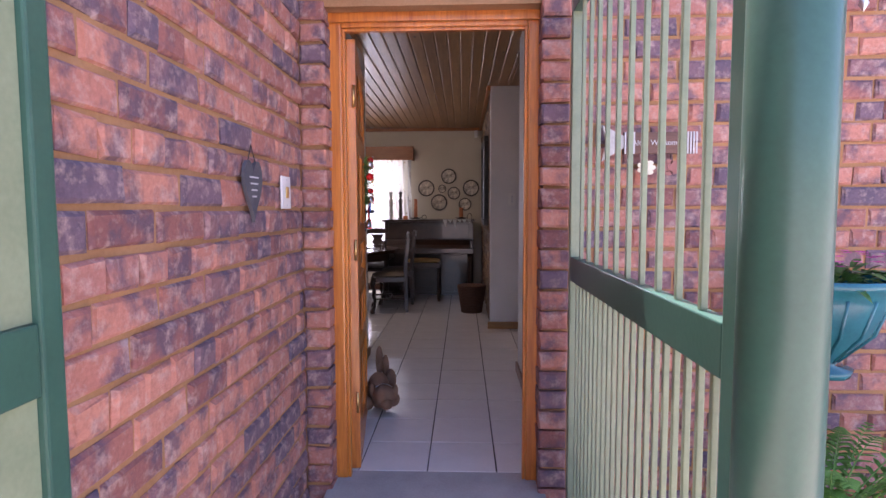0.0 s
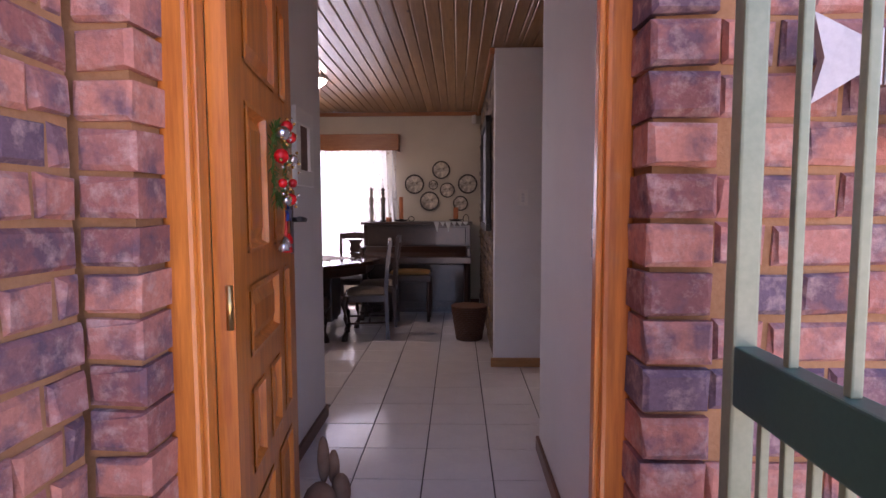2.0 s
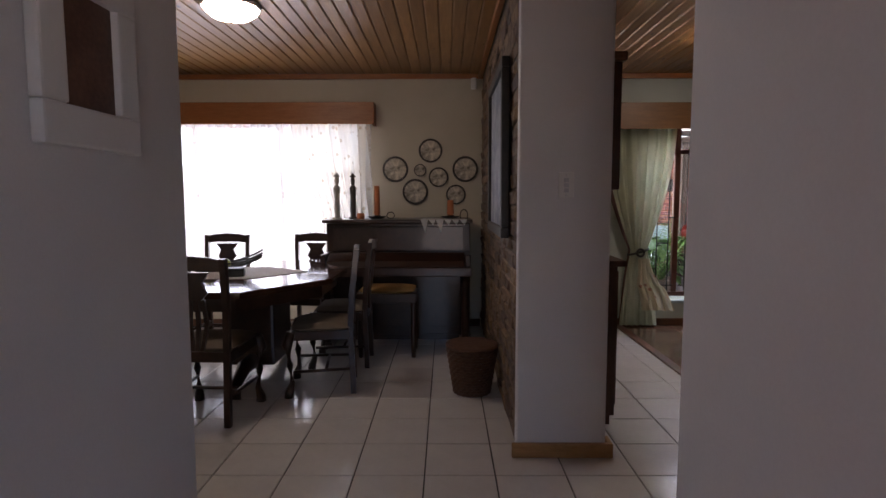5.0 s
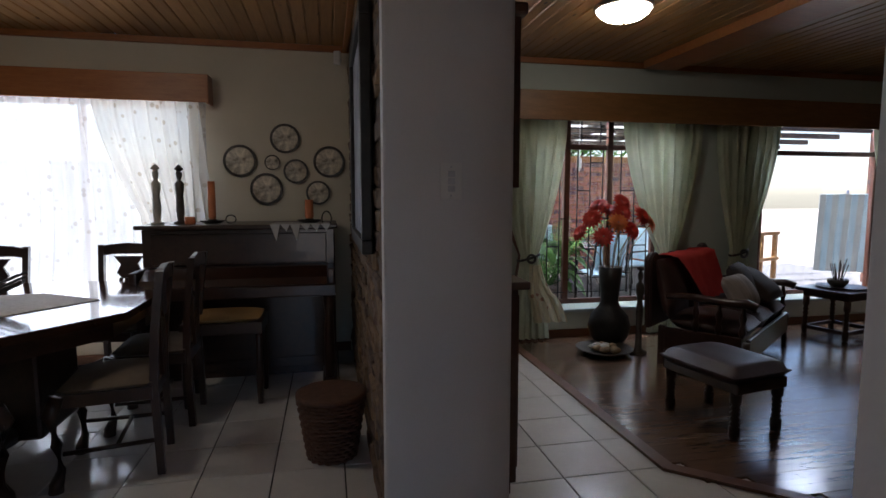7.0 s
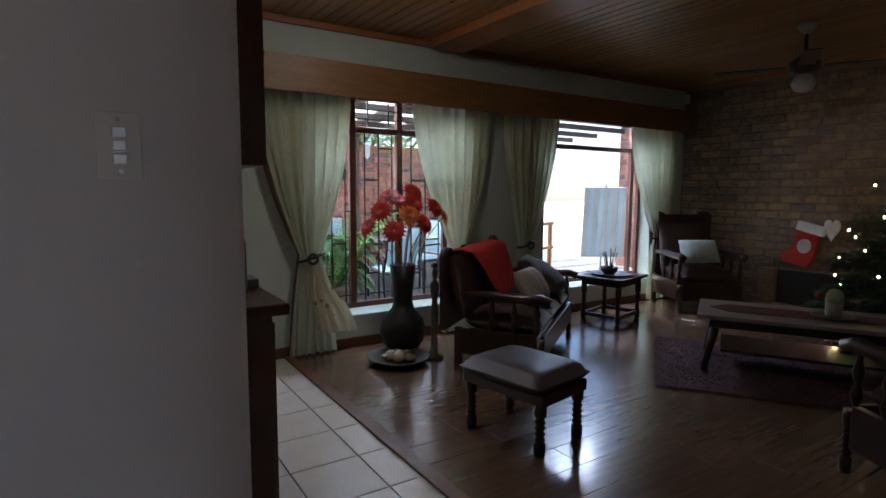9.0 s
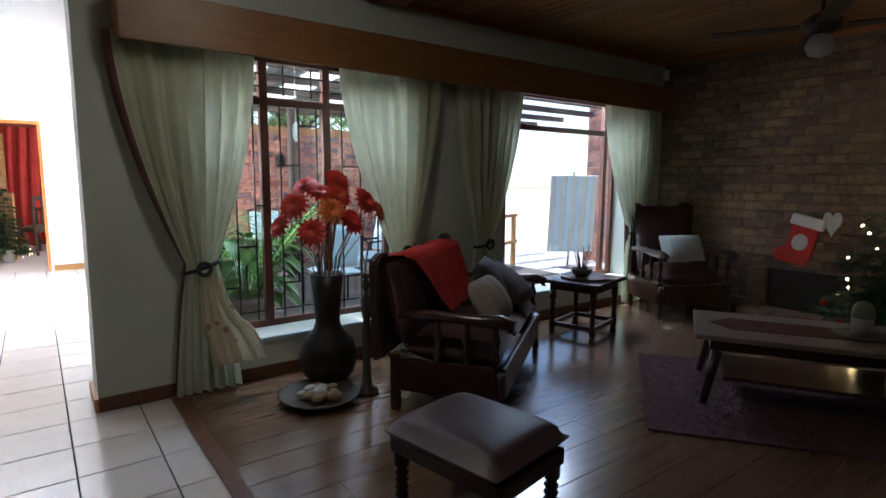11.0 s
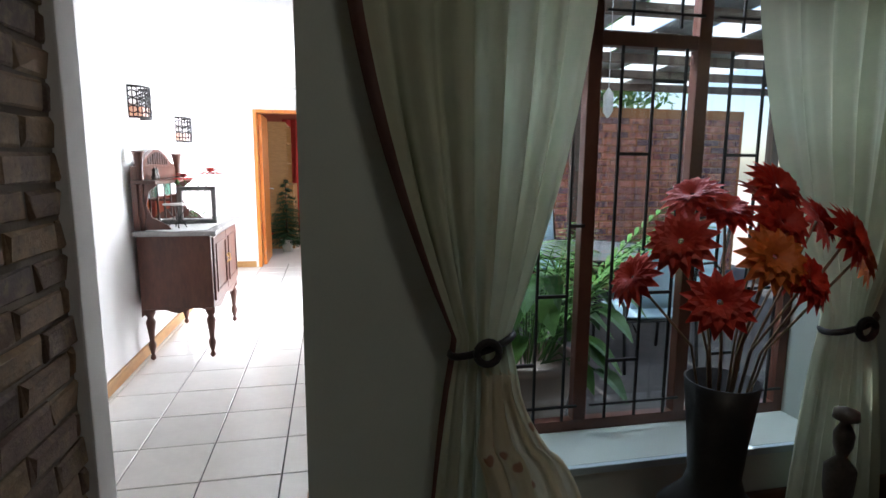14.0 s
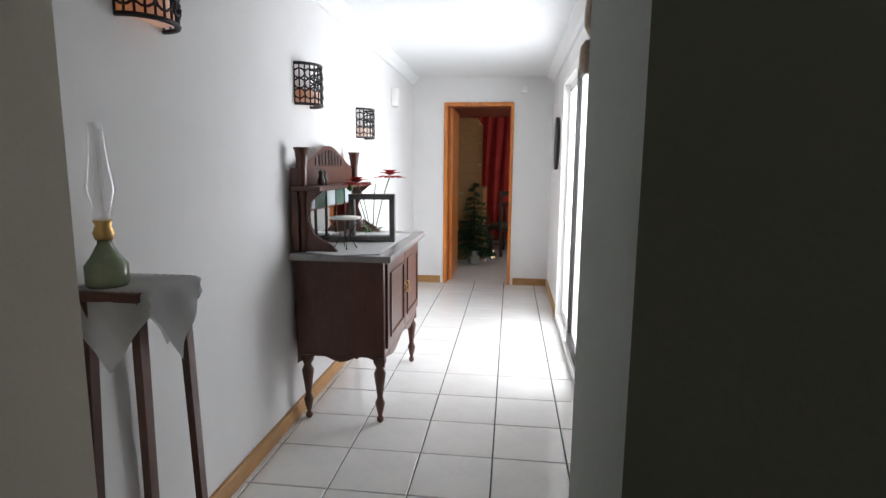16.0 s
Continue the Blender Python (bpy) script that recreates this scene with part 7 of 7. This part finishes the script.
def brick_wall(parent, m0, width, z0, z1, holes, material, rest_material, limit, near, course=0.085, header_every=3, rough=0.004, seed=1, stack=False, proud=0.012):
    """Courses of bricks on the wall's face; m0 puts x along the wall, y into it. holes: (x0, x1, z0, z1)."""
    r = random.Random(seed)
    bw, bh = 0.222, course - 0.014
    lens = {"s": bw, "h": 0.105}
    protos, places = {}, []

    def proto(kind, length):
        v = r.randrange(4)
        key = (kind, round(length, 2), v)
        if key not in protos:
            protos[key] = slab_mesh("brick", round(length, 2), bh, 0.115 if stack else 0.06, 0.009, material, rough, hash((round(length, 2) * 1000, v)) % 1000)
        return key

    n = 0
    z = z0
    while z + course <= z1 + 0.02:
        spans = [(0.0, width)]
        for h0, h1, hz0, hz1 in holes:
            if z + course * 0.6 > hz0 and z + course * 0.4 < hz1:
                spans = [(a, b) for s0, s1 in spans for a, b in ((s0, min(s1, h0)), (max(s0, h1), s1)) if b - a > 0.03]
        header = header_every and n % header_every == header_every - 1
        step = width + 0.02 if stack else 0.1155 if header else 0.232
        off = 0.0 if stack else 0.058 if header else (0.116 if n % 2 else 0.0)
        for s0, s1 in spans:
            x = math.floor((s0 + off) / step) * step - off
            while x < s1:
                a, b = max(x, s0), min(x + step - 0.009, s1)
                if b - a > 0.03:
                    key = proto("b", b - a)
                    places.append((key, m0 @ pose((a + b) / 2, -proud + r.uniform(-rough, rough), z + course / 2 + r.uniform(-0.0015, 0.0015), 0, r.uniform(-0.6, 0.6), r.uniform(-0.7, 0.7))))
                x += step
        z += course
        n += 1
    pieces("brick", protos, places, parent, rest_material, limit, near)


# glazed tiles on one square grid through entrance, dining room and passages
tile_mesh = bpy.data.meshes.new("tile")
tb = bmesh.new()
h = P / 2 - 0.0032
rg = [[tb.verts.new((sx * (h - i), sy * (h - i), zz)) for sx, sy in ((-1, -1), (1, -1), (1, 1), (-1, 1))] for i, zz in ((0, -0.009), (0, -0.002), (0.002, 0.0))]
for a, b in zip(rg, rg[1:]):
    for k in range(4):
        tb.faces.new((a[k], a[(k + 1) % 4], b[(k + 1) % 4], b[k]))
tb.faces.new(rg[-1])
tb.to_mesh(tile_mesh)
tb.free()
tile_mesh.materials.append(M_TILE)
places = []
rr = random.Random(9)
for i in range(-15, 20):
    for j in range(-12, 26):
        x, y = GX + (i + 0.5) * P, GY + (j + 0.5) * P
        if y < 2.56 or y > 14.55 or x > 6.5:
            continue
        entry = -0.95 < x < 0.45 and y < 4.75
        dining = x < 0.3 and 4.7 < y < 8.62
        strip = 0.0 < x < 1.75 and 4.1 < y < 8.75
        south = x >= 0.45 and 2.5 < y < 6.3 and x + 1.1 * y < 8.75
        hall = -0.1 < x < 1.75 and 8.4 < y < 14.6
        if entry or dining or strip or south or hall:
            places.append((0, pose(x, y, rr.uniform(-0.0004, 0.0004), rr.uniform(-0.05, 0.05), rr.uniform(-0.05, 0.05), 0)))
pieces("tile", [tile_mesh], places, floor, M_TILE, 300, lambda p: (abs(p.x + 0.1) if p.y < 8.7 else abs(p.x - 0.8)) + 0.1 * abs(p.y - 7))

# laminate planks beside the tiles
planks, plank_places = {}, []
y = 2.55
row = 0
while y < 8.6:
    x0 = max(1.70, 1.70 + (6.17 - y - 0.1) / 0.9)
    x = x0 - rr.uniform(0, 1.1)
    while x < 6.62:
        a, b = max(x, x0), min(x + 1.28, 6.62)
        if b - a > 0.05:
            key = round(b - a, 2)
            if key not in planks:
                me = slab_mesh("plank", key - 0.002, 0.191, 0.02, 0.0015, M_LAMINATE)
                planks[key] = me
            plank_places.append((key, pose((a + b) / 2, y + 0.096, 0.011, -90, 0, 0)))
        x += 1.28
    y += 0.1925
    row += 1
laminate = struct("floor_laminate", boxm(1.68, 6.62, 2.52, 2.54, -0.008, 0.010), M_LAMINATE, "brown wood laminate floor", "floor")
pieces("plank", planks, plank_places, laminate, M_LAMINATE, 300, lambda p: abs(p.x - 3) + abs(p.y - 7))
edge = bmesh.new()
prism([(1.63, 8.61), (1.63, 6.16), (1.70, 6.19), (1.70, 8.61)], -0.006, 0.016, "z", edge)
prism([(1.63, 6.16), (3.2, 4.74), (3.25, 4.80), (1.70, 6.19)], -0.006, 0.016, "z", edge)
struct("trim_floor_edge", edge, M_SKIRT_D, "dark wooden edge strip between tiles and laminate", "trim")

brick_wall(wall_porch, pose(-0.75, -2.2, 0, 0, 0, 90), 4.50, -0.16, 2.9, [], M_BRICK, M_BRICK_REST, 300, lambda p: abs(p.y - 1.4) * 0.6 + abs(p.z - 1.25), course=0.0895)
brick_wall(wall_front, pose(-0.75, 2.33, 0, 0, 0, 0), 4.95, -0.16, 2.9, [(-0.1, 1.175, -0.2, 2.16)], M_BRICK, M_BRICK_REST, 260, lambda p: abs(p.x - 0.4) + abs(p.z - 1.25), course=0.0895, seed=2)
# upright stacks of bricks beside the door frame
brick_wall(wall_front, pose(-0.745, 2.33, 0, 0, 0, 0), 0.107, -0.16, 2.16, [], M_BRICK, M_BRICK_REST, 30, lambda p: abs(p.z - 1.25), course=0.0895, seed=12, stack=True, proud=0.02)
brick_wall(wall_front, pose(0.298, 2.33, 0, 0, 0, 0), 0.118, -0.16, 2.16, [], M_BRICK, M_BRICK_REST, 30, lambda p: abs(p.z - 1.25), course=0.0895, seed=13, stack=True, proud=0.03)
brick_wall(divider, pose(0.262, WALL_Y - 0.002, 0, 0, 0, -90), 2.82, 0.0, CEIL - 0.05, [], M_BRICK_IN, M_BRICK_IN_REST, 300, lambda p: abs(p.y - 6.6) + abs(p.z - 1.2), header_every=0, rough=0.008, seed=3)
brick_wall(divider, pose(0.682, 5.80, 0, 0, 0, 90), 2.70, 0.0, CEIL - 0.05, [], M_BRICK_IN, M_BRICK_IN_REST, 100, lambda p: abs(p.y - 8.2), header_every=0, rough=0.005, seed=4)
brick_wall(wall_east, pose(6.62, WALL_Y - 0.01, 0, 0, 0, -90), 5.9, 0.0, CEIL - 0.05, [], M_BRICK_IN, M_BRICK_IN_REST, 300, lambda p: abs(p.y - 7.2) + abs(p.z - 1.4), header_every=0, rough=0.006, seed=5)
brick_wall(wall_patio, pose(1.86, 13.2, 0, 0, 0, 0), 4.7, -0.1, 2.0, [], M_BRICK, M_BRICK_REST, 200, lambda p: abs(p.x - 3.5), header_every=0, seed=6)
brick_wall(wall_side, pose(8.6, 11.19, 0, 0, 0, -90), 2.2, -0.1, 2.6, [], M_BRICK, M_BRICK_REST, 150, lambda p: abs(p.y - 11), header_every=0, seed=7)
paver = slab_mesh("paver", 0.19, 0.09, 0.03, 0.006, M_PAVE)
pv = []
for i in range(38):
    for j in range(46):
        x, y = 1.96 + i * 0.2 + (0.1 if j % 2 else 0), 8.99 + j * 0.1
        if x < 9.4:
            pv.append((0, pose(x, y, -0.066 + rr.uniform(-0.002, 0.002), -90, 0, 0)))
pieces("paver", [paver], pv, patio, M_PAVE, 300, lambda p: abs(p.x - 2.8) + abs(p.y - 9.6))
